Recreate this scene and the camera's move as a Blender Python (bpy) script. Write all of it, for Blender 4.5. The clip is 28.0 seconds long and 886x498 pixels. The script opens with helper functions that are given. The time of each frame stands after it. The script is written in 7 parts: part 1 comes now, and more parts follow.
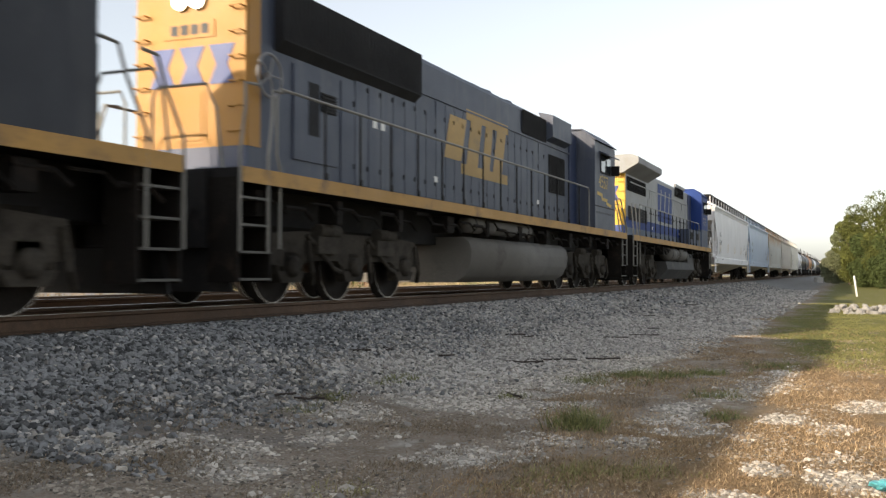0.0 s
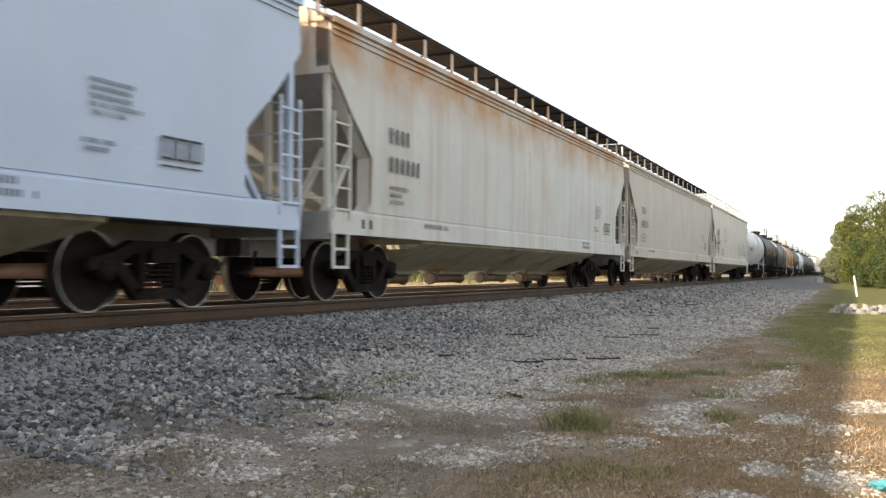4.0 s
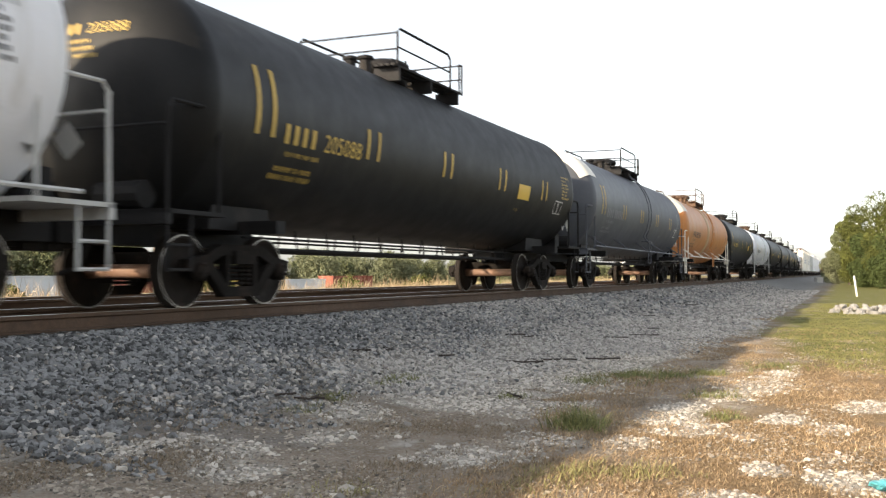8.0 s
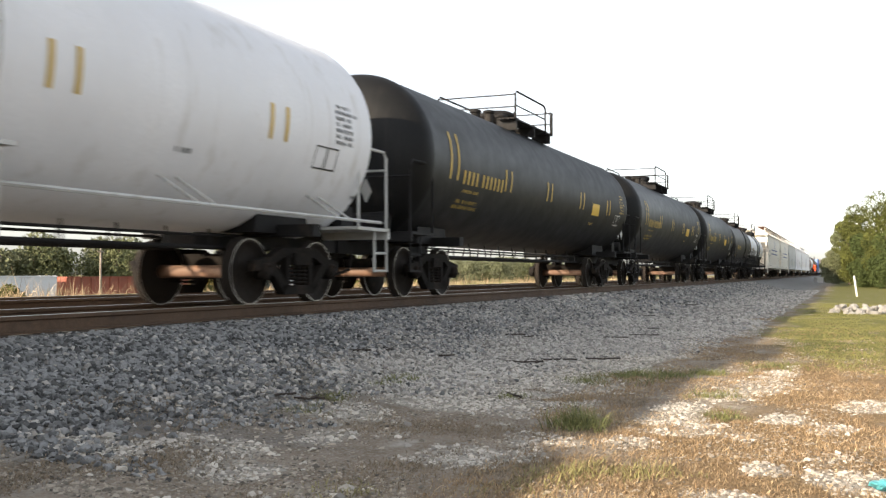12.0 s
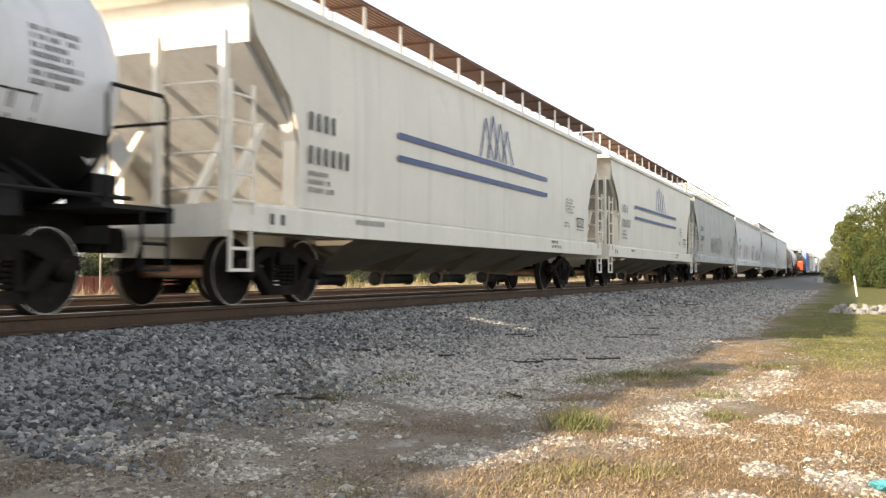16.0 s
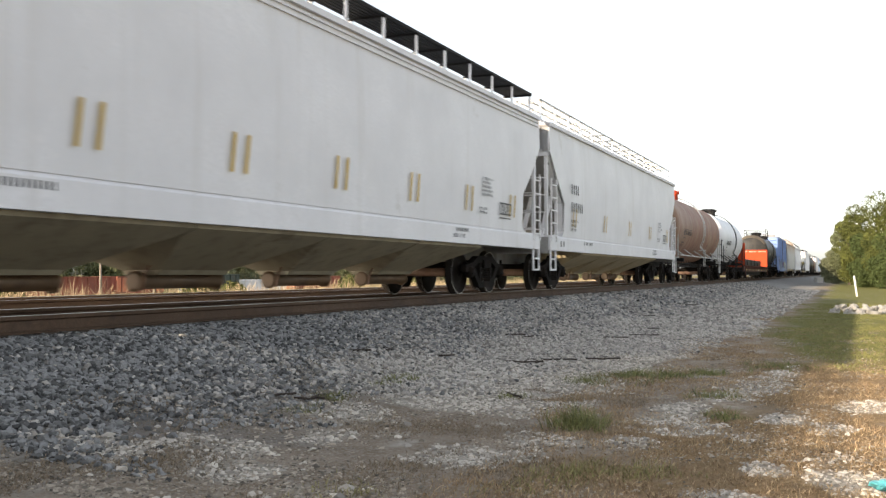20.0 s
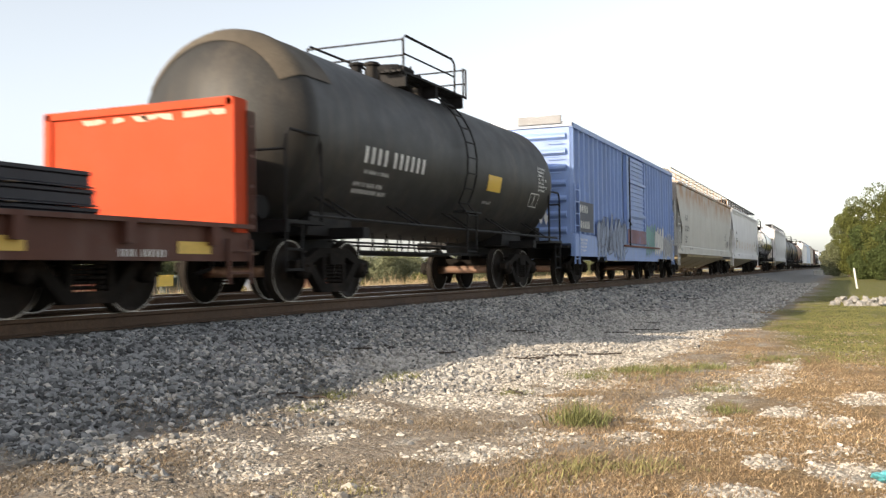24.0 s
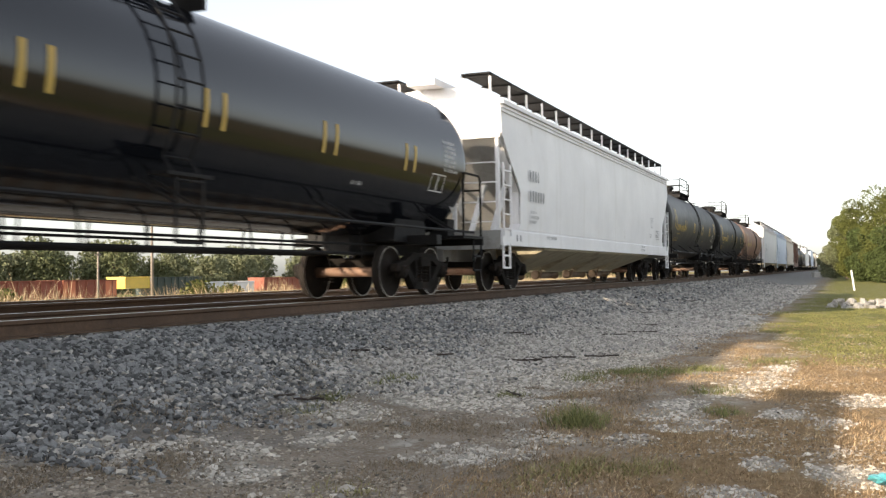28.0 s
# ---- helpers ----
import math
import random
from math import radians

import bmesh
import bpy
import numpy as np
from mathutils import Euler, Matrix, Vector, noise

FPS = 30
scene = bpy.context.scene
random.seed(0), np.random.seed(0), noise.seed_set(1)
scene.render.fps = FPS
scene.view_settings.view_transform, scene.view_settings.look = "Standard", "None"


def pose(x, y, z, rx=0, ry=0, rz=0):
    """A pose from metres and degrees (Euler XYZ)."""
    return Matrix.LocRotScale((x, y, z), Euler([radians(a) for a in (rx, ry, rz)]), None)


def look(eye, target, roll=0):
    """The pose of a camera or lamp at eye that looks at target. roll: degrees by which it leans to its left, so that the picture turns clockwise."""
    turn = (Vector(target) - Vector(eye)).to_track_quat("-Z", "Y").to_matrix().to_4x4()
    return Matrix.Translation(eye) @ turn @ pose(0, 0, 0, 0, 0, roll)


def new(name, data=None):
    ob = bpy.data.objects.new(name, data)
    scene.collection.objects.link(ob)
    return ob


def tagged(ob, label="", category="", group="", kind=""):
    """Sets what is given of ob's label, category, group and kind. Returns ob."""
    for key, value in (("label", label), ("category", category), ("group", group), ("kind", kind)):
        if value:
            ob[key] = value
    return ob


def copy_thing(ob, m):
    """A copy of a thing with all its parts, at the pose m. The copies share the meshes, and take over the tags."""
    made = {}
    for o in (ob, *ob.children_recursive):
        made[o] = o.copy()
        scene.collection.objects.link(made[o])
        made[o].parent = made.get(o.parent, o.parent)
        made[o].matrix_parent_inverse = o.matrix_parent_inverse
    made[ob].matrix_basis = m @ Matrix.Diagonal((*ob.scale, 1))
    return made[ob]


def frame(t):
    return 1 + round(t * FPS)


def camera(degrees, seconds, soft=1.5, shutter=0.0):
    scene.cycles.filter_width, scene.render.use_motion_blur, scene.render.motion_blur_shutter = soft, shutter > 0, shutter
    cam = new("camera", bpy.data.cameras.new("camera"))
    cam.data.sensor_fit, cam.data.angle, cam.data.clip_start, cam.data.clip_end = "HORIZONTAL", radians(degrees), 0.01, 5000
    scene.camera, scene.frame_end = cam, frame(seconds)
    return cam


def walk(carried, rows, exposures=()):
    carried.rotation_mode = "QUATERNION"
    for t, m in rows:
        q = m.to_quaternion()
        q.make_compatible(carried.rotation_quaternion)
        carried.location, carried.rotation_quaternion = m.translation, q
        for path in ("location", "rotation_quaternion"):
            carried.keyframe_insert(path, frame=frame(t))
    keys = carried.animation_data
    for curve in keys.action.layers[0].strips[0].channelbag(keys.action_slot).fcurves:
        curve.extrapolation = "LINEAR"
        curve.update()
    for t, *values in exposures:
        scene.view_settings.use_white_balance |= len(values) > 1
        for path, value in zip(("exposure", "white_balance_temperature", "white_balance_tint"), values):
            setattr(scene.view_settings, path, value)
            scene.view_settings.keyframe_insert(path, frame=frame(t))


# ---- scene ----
# ---- the camera ----
YAW, PITCH, EYE = 23.357, 1.450, (0.0, 0.0, 0.427)
cam = camera(49.05, 28.0, soft=1.3, shutter=0.15)


def aim(turn=0.0, lift=0.0, roll=0.0):
    a, b = radians(YAW + turn), radians(PITCH + lift)
    way = Vector((math.cos(a) * math.cos(b), math.sin(a) * math.cos(b), math.sin(b)))
    return look(EYE, Vector(EYE) + way, roll)


walk(cam, [(0, aim()), (10, aim()), (20, aim()), (20.5, aim(-0.083, -0.050, -0.13)), (21, aim(-0.133, -0.167, -0.40)), (21.5, aim(-0.133, -0.200, -0.45)), (22.5, aim(-0.233, -0.083, -0.32)), (23.5, aim(-0.333, 0.033, -0.20)), (24, aim(-0.017, -0.150, -0.75)), (24.5, aim(-0.133, -0.150, -0.87)), (25, aim(-0.150, -0.050, -0.68)), (26.5, aim(-0.150, -0.050, -0.68)), (28, aim(-0.150, -0.050, -0.68))],
     exposures=[(0, 0.72), (0.4, 0.95), (1, 1.12), (1.8, 1.27), (2.5, 1.25), (3.5, 1.15), (6, 1.12), (8, 1.1), (12, 1.1), (15, 1.16), (16.5, 1.08), (21, 1.03), (23.5, 0.8), (24.3, 0.8), (25.5, 0.9), (27, 1.02), (28, 1.07)])

# ---- light ----
SUN_EL, SUN_AZ = 21.6, 150.0      # degrees; azimuth from +x towards +y
world = bpy.data.worlds.new("sky")
scene.world = world
world.use_nodes = True
wn = world.node_tree.nodes
sky = wn.new("ShaderNodeTexSky")
sky.sky_type = "NISHITA"
sky.sun_disc = False
sky.sun_elevation, sky.sun_rotation = radians(SUN_EL), radians(90 - SUN_AZ)
sky.air_density, sky.dust_density, sky.ozone_density = 1.0, 1.6, 1.0
wn["Background"].inputs["Strength"].default_value = 0.15
haze = wn.new("ShaderNodeHueSaturation")          # a milky, hazy sky
haze.inputs["Saturation"].default_value = 0.35
world.node_tree.links.new(sky.outputs[0], haze.inputs["Color"])
world.node_tree.links.new(haze.outputs[0], wn["Background"].inputs["Color"])
sun = new("sun", bpy.data.lights.new("sun", "SUN"))
sun.data.energy, sun.data.angle, sun.data.color = 4.3, radians(0.6), (1.0, 0.83, 0.62)
e_, a_ = radians(SUN_EL), radians(SUN_AZ)
sun.matrix_world = look((0, 0, 60), Vector((0, 0, 60)) - Vector((math.cos(e_) * math.cos(a_), math.cos(e_) * math.sin(a_), math.sin(e_))))

# ---- track plan: rail top is z = 0, the camera stands at x = y = 0 ----
YC, RADIUS, GAUGE, SECOND = 8.519, 3906.0, 0.755, 4.6
SPEED, GAIN = 20.679, 0.0070


CURVE_END = 62.0      # the bend eases out into a straight here


def on_track(s, lat=0.0, z=0.0):
    """Place and heading at s metres along the track, lat metres to its far side."""
    if s <= 0:
        return s, YC + lat, z, 0.0
    h = min(s, CURVE_END) / RADIUS
    more = max(0.0, s - CURVE_END)
    x, y = (RADIUS - lat) * math.sin(h), YC + RADIUS - (RADIUS - lat) * math.cos(h)
    return x + more * math.cos(h), y + more * math.sin(h), z, h


def gone(t):
    return SPEED * t + GAIN * (t - 14) ** 2


# ---- mesh helpers ----
def box(bm, x0, x1, y0, y1, z0, z1, m=None):
    v = [bm.verts.new((x, y, z)) for x in (x0, x1) for y in (y0, y1) for z in (z0, z1)]
    if m is not None:
        for q in v:
            q.co = m @ q.co
    for f in ((0, 1, 3, 2), (4, 6, 7, 5), (0, 4, 5, 1), (2, 3, 7, 6), (0, 2, 6, 4), (1, 5, 7, 3)):
        bm.faces.new([v[i] for i in f])


def tube(bm, pts, r, seg=6, caps=True):
    """A round bar through the points."""
    pts = [Vector(p) for p in pts]
    rings = []
    for i, p in enumerate(pts):
        d = (pts[min(i + 1, len(pts) - 1)] - pts[max(i - 1, 0)]).normalized()
        a = d.cross(Vector((0, 0, 1)) if abs(d.z) < 0.9 else Vector((1, 0, 0))).normalized()
        b = d.cross(a)
        rings.append([bm.verts.new(p + r * (math.cos(k * 2 * math.pi / seg) * a + math.sin(k * 2 * math.pi / seg) * b)) for k in range(seg)])
    for q, w in zip(rings, rings[1:]):
        for k in range(seg):
            bm.faces.new((q[k], q[(k + 1) % seg], w[(k + 1) % seg], w[k]))
    if caps:
        bm.faces.new(rings[0][::-1])
        bm.faces.new(rings[-1])


def turned(bm, profile, axis="x", c=(0, 0, 0), seg=24, smooth=True):
    """A body of revolution: profile of (along, radius) round an axis through c."""
    rings = []
    for u, r in profile:
        ring = []
        for k in range(seg):
            a = 2 * math.pi * k / seg
            p, q = r * math.cos(a), r * math.sin(a)
            co = (u, p, q) if axis == "x" else (q, u, p) if axis == "y" else (p, q, u)
            ring.append(bm.verts.new(Vector(c) + Vector(co)))
        rings.append(ring)
    for q, w in zip(rings, rings[1:]):
        for k in range(seg):
            f = bm.faces.new((q[k], w[k], w[(k + 1) % seg], q[(k + 1) % seg]))
            f.smooth = smooth
    bm.faces.new(rings[0])
    bm.faces.new(rings[-1][::-1])


def prism(bm, poly, lo, hi, axis="y", smooth=False):
    """A polygon pushed from lo to hi along an axis; poly in (x, z) for y, (y, z) for x, (x, y) for z."""
    def co(p, d):
        return (p[0], d, p[1]) if axis == "y" else (d, p[0], p[1]) if axis == "x" else (p[0], p[1], d)
    a = [bm.verts.new(co(p, lo)) for p in poly]
    b = [bm.verts.new(co(p, hi)) for p in poly]
    n = len(poly)
    for i in range(n):
        bm.faces.new((a[i], a[(i + 1) % n], b[(i + 1) % n], b[i])).smooth = smooth
    bm.faces.new(a[::-1])
    bm.faces.new(b)


def lattice_bars(bm, xs, zs, filled, y0, y1):
    """Flat bars in one welded piece: the cells (column, row) of a grid in x and z that filled() keeps, from y0 to y1."""
    nx, nz = len(xs) - 1, len(zs) - 1
    keep = {(i, k) for i in range(nx) for k in range(nz) if filled(i, k)}
    made = {}

    def at(i, k, y):
        if (i, k, y) not in made:
            made[(i, k, y)] = bm.verts.new((xs[i], y, zs[k]))
        return made[(i, k, y)]
    for i, k in sorted(keep):
        for y in (y0, y1):
            bm.faces.new([at(i, k, y), at(i + 1, k, y), at(i + 1, k + 1, y), at(i, k + 1, y)])
        for (di, dk), (a, b) in (((-1, 0), ((i, k), (i, k + 1))), ((1, 0), ((i + 1, k), (i + 1, k + 1))), ((0, -1), ((i, k), (i + 1, k))), ((0, 1), ((i, k + 1), (i + 1, k + 1)))):
            if (i + di, k + dk) not in keep:
                bm.faces.new([at(*a, y0), at(*b, y0), at(*b, y1), at(*a, y1)])


MESHES = {}


def mesh_of(bm, mat, name="part"):
    bmesh.ops.recalc_face_normals(bm, faces=bm.faces[:])
    me = bpy.data.meshes.new(name)
    bm.to_mesh(me)
    bm.free()
    me.materials.append(mat)
    return me


JOINED = {"lettering", "board_support", "pipework", "spring_nest", "stripe_marking", "graffiti", "stake_pocket_row", "hose_cluster"}


def part(name, bm, mat, parent, label="", at=None):
    ob = new(name, mesh_of(bm, mat, name))
    ob.parent = parent
    if at is not None:
        ob.matrix_basis = at
    return tagged(ob, label, kind="stuff" if name in JOINED else "")


def pieces(name, bm, mat, parent, label="", at=None):
    """Each loose piece of bm as a part of its own."""
    bmesh.ops.recalc_face_normals(bm, faces=bm.faces[:])
    bm.verts.index_update()
    bm.faces.index_update()
    left = set(bm.verts)
    while left:
        seed = min(left, key=lambda q: q.index)
        heap, island = [seed], {seed}
        while heap:
            for e in heap.pop().link_edges:
                for q in e.verts:
                    if q not in island:
                        island.add(q)
                        heap.append(q)
        left -= island
        order = sorted(island, key=lambda q: q.index)
        num = {q: i for i, q in enumerate(order)}
        faces = {f for q in island for f in q.link_faces}
        me = bpy.data.meshes.new(name)
        me.from_pydata([q.co[:] for q in order], [], [[num[q] for q in f.verts] for f in sorted(faces, key=lambda f: f.index)])
        me.materials.append(mat)
        ob = new(name, me)
        ob.parent = parent
        if at is not None:
            ob.matrix_basis = at
        tagged(ob, label)
    bm.free()


def shared(name, key, build, mat, parent, label="", at=None):
    """A part on a mesh that alike parts share."""
    if (key, mat.name) not in MESHES:
        bm = bmesh.new()
        build(bm)
        MESHES[(key, mat.name)] = mesh_of(bm, mat, name)
    ob = new(name, MESHES[(key, mat.name)])
    ob.parent = parent
    if at is not None:
        ob.matrix_basis = at
    return tagged(ob, label)


def thing(name, label, category, group="", kind="", at=None):
    ob = tagged(new(name), label, category, group, kind)
    ob.empty_display_size = 0.3
    if at is not None:
        ob.matrix_basis = at
    return ob


# ---- materials ----
def surface(name, col, rough=0.55, metal=0.0, tone=0.12, dirt=None, dirt_amount=0.0, dirt_scale=1.2, streak=None, streak_amount=0.0,
            bump=0.0, bump_scale=60.0, grain=25.0, low=None, island=0.0, space="Object", spec=0.5):
    """Paint, metal, wood or soil: a base colour with two scales of change, stains, upright streaks and fine relief."""
    m = bpy.data.materials.new(name)
    m.use_nodes = True
    n, l = m.node_tree.nodes, m.node_tree.links
    bsdf = n["Principled BSDF"]
    co = n.new("ShaderNodeTexCoord").outputs[space]

    def nz(scale, detail=4.0, src=None, rgh=0.6):
        q = n.new("ShaderNodeTexNoise")
        q.inputs["Scale"].default_value, q.inputs["Detail"].default_value, q.inputs["Roughness"].default_value = scale, detail, rgh
        l.new(src or co, q.inputs["Vector"])
        return q.outputs["Fac"]

    def ramp(src, a, b):
        q = n.new("ShaderNodeMapRange")
        q.inputs["From Min"].default_value, q.inputs["From Max"].default_value = a, b
        l.new(src, q.inputs["Value"])
        return q.outputs["Result"]

    def mix(fac, a, b, kind="MIX"):
        q = n.new("ShaderNodeMix")
        q.data_type, q.blend_type = "RGBA", kind
        for s, v in ((q.inputs["Factor"], fac), (q.inputs[6], a), (q.inputs[7], b)):
            if isinstance(v, bpy.types.NodeSocket):
                l.new(v, s)
            elif isinstance(v, tuple):
                s.default_value = (*v, 1.0) if len(v) == 3 else v
            else:
                s.default_value = v
        return q.outputs[2]

    dark = tuple(c * (1 - 1.6 * tone) for c in col)
    lite = tuple(min(1.0, c * (1 + 1.2 * tone)) for c in col)
    out = mix(ramp(nz(0.7, 5.0), 0.3, 0.7), dark, lite)
    out = mix(ramp(nz(grain, 3.0), 0.35, 0.75), out, tuple(c * (1 - tone) for c in col))
    if island:
        g = n.new("ShaderNodeNewGeometry").outputs["Random Per Island"]
        out = mix(ramp(g, 0.0, 1.0), out, mix(1.0, out, (1 + island, 1 + island, 1 + island), "MULTIPLY"))
        out = mix(ramp(g, 0.55, 0.0), out, tuple(c * (1 - island * 0.75) for c in col))
    if streak:
        mp = n.new("ShaderNodeMapping")
        mp.inputs["Scale"].default_value = (3.2, 3.2, 0.16)
        l.new(co, mp.inputs["Vector"])
        s = ramp(nz(1.0, 6.0, mp.outputs[0]), 0.62 - 0.25 * streak_amount, 0.85)
        out = mix(s, out, streak)
    if dirt:
        f = ramp(nz(dirt_scale, 8.0, rgh=0.7), 0.68 - 0.3 * dirt_amount, 0.78 - 0.1 * dirt_amount)
        out = mix(f, out, dirt)
    if low:
        sep = n.new("ShaderNodeSeparateXYZ")
        l.new(co, sep.inputs[0])
        z = ramp(sep.outputs["Z"], low[1], low[2])
        wob = n.new("ShaderNodeMath")
        wob.operation = "MULTIPLY"
        l.new(z, wob.inputs[0])
        l.new(ramp(nz(1.1, 6.0), 0.3, 0.65), wob.inputs[1])
        out = mix(wob.outputs[0], out, low[0])
    l.new(out, bsdf.inputs["Base Color"])
    bsdf.inputs["Metallic"].default_value = metal
    bsdf.inputs["Specular IOR Level"].default_value = spec
    r = n.new("ShaderNodeMapRange")
    r.inputs["To Min"].default_value, r.inputs["To Max"].default_value = max(0.05, rough - 0.12), min(1.0, rough + 0.15)
    l.new(nz(2.3, 5.0), r.inputs["Value"])
    l.new(r.outputs["Result"], bsdf.inputs["Roughness"])
    if bump:
        b = n.new("ShaderNodeBump")
        b.inputs["Strength"].default_value, b.inputs["Distance"].default_value = bump, 0.02
        l.new(nz(bump_scale, 4.0), b.inputs["Height"])
        l.new(b.outputs[0], bsdf.inputs["Normal"])
    return m


RUST, GRIME = (0.16, 0.07, 0.035), (0.07, 0.06, 0.05)
STEEL = surface("bogie_steel", (0.017, 0.0145, 0.0125), 0.85, 0.0, 0.3, (0.035, 0.025, 0.019), 0.5, 3.0, bump=0.2, spec=0.1)
WHEEL = surface("wheel_steel", (0.020, 0.016, 0.013), 0.75, 0.0, 0.25, (0.035, 0.024, 0.018), 0.4, 4.0, spec=0.15)
TREAD = surface("polished_tread", (0.45, 0.44, 0.42), 0.3, 1.0, 0.08)
WORNRIM = surface("worn_wheel_rim", (0.36, 0.34, 0.32), 0.38, 0.8, 0.15)
AXLE = surface("rusty_axle", (0.22, 0.13, 0.085), 0.7, 0.1, 0.25, RUST, 0.6, 3.0)
BLACKIRON = surface("black_iron", (0.017, 0.016, 0.016), 0.7, 0.0, 0.3, (0.04, 0.034, 0.028), 0.4, spec=0.2)
RAILRUST = surface("rusty_rail", (0.105, 0.062, 0.036), 0.8, 0.1, 0.25, (0.05, 0.03, 0.02), 0.5, 2.0, bump=0.3, bump_scale=80)
YELLOWM = surface("faded_yellow_marking", (0.62, 0.42, 0.09), 0.6, 0.0, 0.15, GRIME, 0.2)
TANM = surface("tan_marking", (0.60, 0.36, 0.17), 0.6, 0.0, 0.12)
WHITEM = surface("white_marking", (0.72, 0.71, 0.68), 0.6, 0.0, 0.1)
BLACKM = surface("black_marking", (0.03, 0.03, 0.032), 0.6, 0.0, 0.15)
GREYM = surface("faded_grey_marking", (0.30, 0.30, 0.31), 0.7, 0.0, 0.2)
BLUEM = surface("blue_marking", (0.035, 0.065, 0.22), 0.5, 0.0, 0.12)
PURPLEM = surface("purple_spray_paint", (0.16, 0.05, 0.19), 0.6, 0.0, 0.2)
GREENM = surface("green_spray_paint", (0.17, 0.37, 0.34), 0.6, 0.0, 0.2)
PLACARD = surface("yellow_placard", (0.75, 0.48, 0.05), 0.5, 0.0, 0.08)


# ---- running gear ----
SPINNERS = []      # wheelset, its place on the bogie, its radius, metres from the vehicle's middle, vehicle's middle at t = 0


def build_wheelset(bm, r):
    for side in (-1, 1):
        y = side * GAUGE
        pr = [(-0.07 * side, 0.15), (-0.065 * side, r * 0.55), (-0.07 * side, r + 0.026), (-0.035 * side, r + 0.026), (-0.03 * side, r), (0.065 * side, r - 0.004),
              (0.065 * side, r - 0.055), (0.03 * side, r - 0.07), (0.02 * side, r * 0.45), (0.06 * side, 0.16), (0.06 * side, 0.09)]
        turned(bm, [(y + u, q) for u, q in pr], "y", seg=32)
        for k in range(3):
            a = k * 2.094 + 0.4
            box(bm, -0.02, 0.02, y + side * 0.06, y + side * 0.085, 0.05, 0.09, Matrix.Rotation(a, 4, "Y"))


def build_rims(bm, r):
    for side in (-1, 1):
        y = side * GAUGE
        for u, a, b in ((0.067, r - 0.016, r - 0.002), (-0.072, r + 0.006, r + 0.024)):
            ring_o = [bm.verts.new(((b) * math.sin(k * math.pi / 16), y + side * u, b * math.cos(k * math.pi / 16))) for k in range(32)]
            ring_i = [bm.verts.new(((a) * math.sin(k * math.pi / 16), y + side * u, a * math.cos(k * math.pi / 16))) for k in range(32)]
            for k in range(32):
                bm.faces.new((ring_o[k], ring_o[(k + 1) % 32], ring_i[(k + 1) % 32], ring_i[k]))


def wheelset_mesh(r):
    key = ("wheelset", r)
    if key not in MESHES:
        bm = bmesh.new()
        build_wheelset(bm, r)
        n1 = len(bm.faces)
        turned(bm, [(-0.7, 0.10), (-0.5, 0.088), (0.5, 0.088), (0.7, 0.10)], "y", seg=14)
        n2 = len(bm.faces)
        build_rims(bm, r)
        bm.faces.ensure_lookup_table()
        for i, f in enumerate(bm.faces):
            f.material_index = 0 if i < n1 else 1 if i < n2 else 2
        me = mesh_of(bm, WHEEL, "wheelset")
        me.materials.append(AXLE)
        me.materials.append(WORNRIM)
        MESHES[key] = me
    return MESHES[key]


def add_wheelset(bogie, x, r, vehicle_x, middle):
    ob = new("wheelset", wheelset_mesh(r))
    ob.parent = bogie
    ob.location = (x, 0, r)
    SPINNERS.append((ob, (x, 0, r), r, vehicle_x + x, middle))


def build_sideframe(bm):
    for side in (-1,):
        y0, y1 = sorted((side * 0.93, side * 1.07))
        top = [(-1.12, 0.60), (-0.75, 0.66), (-0.45, 0.80), (0.45, 0.80), (0.75, 0.66), (1.12, 0.60), (1.12, 0.46), (0.78, 0.50), (0.42, 0.66), (-0.42, 0.66), (-0.78, 0.50), (-1.12, 0.46)]
        for i in range(5):
            prism(bm, [top[i], top[i + 1], top[10 - i], top[11 - i]], y0, y1)
        for sx in (-1, 1):
            prism(bm, [(sx * 0.78, 0.52), (sx * 0.62, 0.56), (sx * 0.30, 0.24), (sx * 0.42, 0.16)], y0, y1)
            prism(bm, [(sx * 0.34, 0.68), (sx * 0.26, 0.68), (sx * 0.26, 0.24), (sx * 0.34, 0.24)], y0, y1)
        prism(bm, [(-0.46, 0.26), (0.46, 0.26), (0.40, 0.13), (-0.40, 0.13)], y0, y1)


def build_springs(bm):
    for side in (-1,):
        for sx in (-0.16, 0, 0.16):
            for k in range(5):
                z = 0.28 + 0.055 * k
                turned(bm, [(z, 0.06), (z + 0.012, 0.075), (z + 0.028, 0.075), (z + 0.04, 0.06)], "z", (sx, side * 1.0, 0), 8)


def build_bolster(bm):
    box(bm, -0.2, 0.2, -1.12, 1.12, 0.55, 0.72)
    turned(bm, [(0.68, 0.24), (0.86, 0.22)], "z", seg=12)
    for sx in (-0.62, 0.62):
        box(bm, sx - 0.03, sx + 0.03, -0.75, 0.75, 0.36, 0.42)
        for side in (-0.72, 0.72):
            box(bm, sx - 0.05, sx + 0.12 * (1 if sx < 0 else -1) + 0.05, side - 0.05, side + 0.05, 0.30, 0.52)


def build_cap(bm):
    turned(bm, [(-0.95, 0.12), (-1.10, 0.12), (-1.13, 0.085), (-1.14, 0.03)], "y", seg=12)
    for k in range(3):
        p = Matrix.Rotation(k * 2.094, 4, "Y") @ Vector((0, 0, 0.07))
        box(bm, p.x - 0.018, p.x + 0.018, -1.155, -1.13, p.z - 0.018, p.z + 0.018)


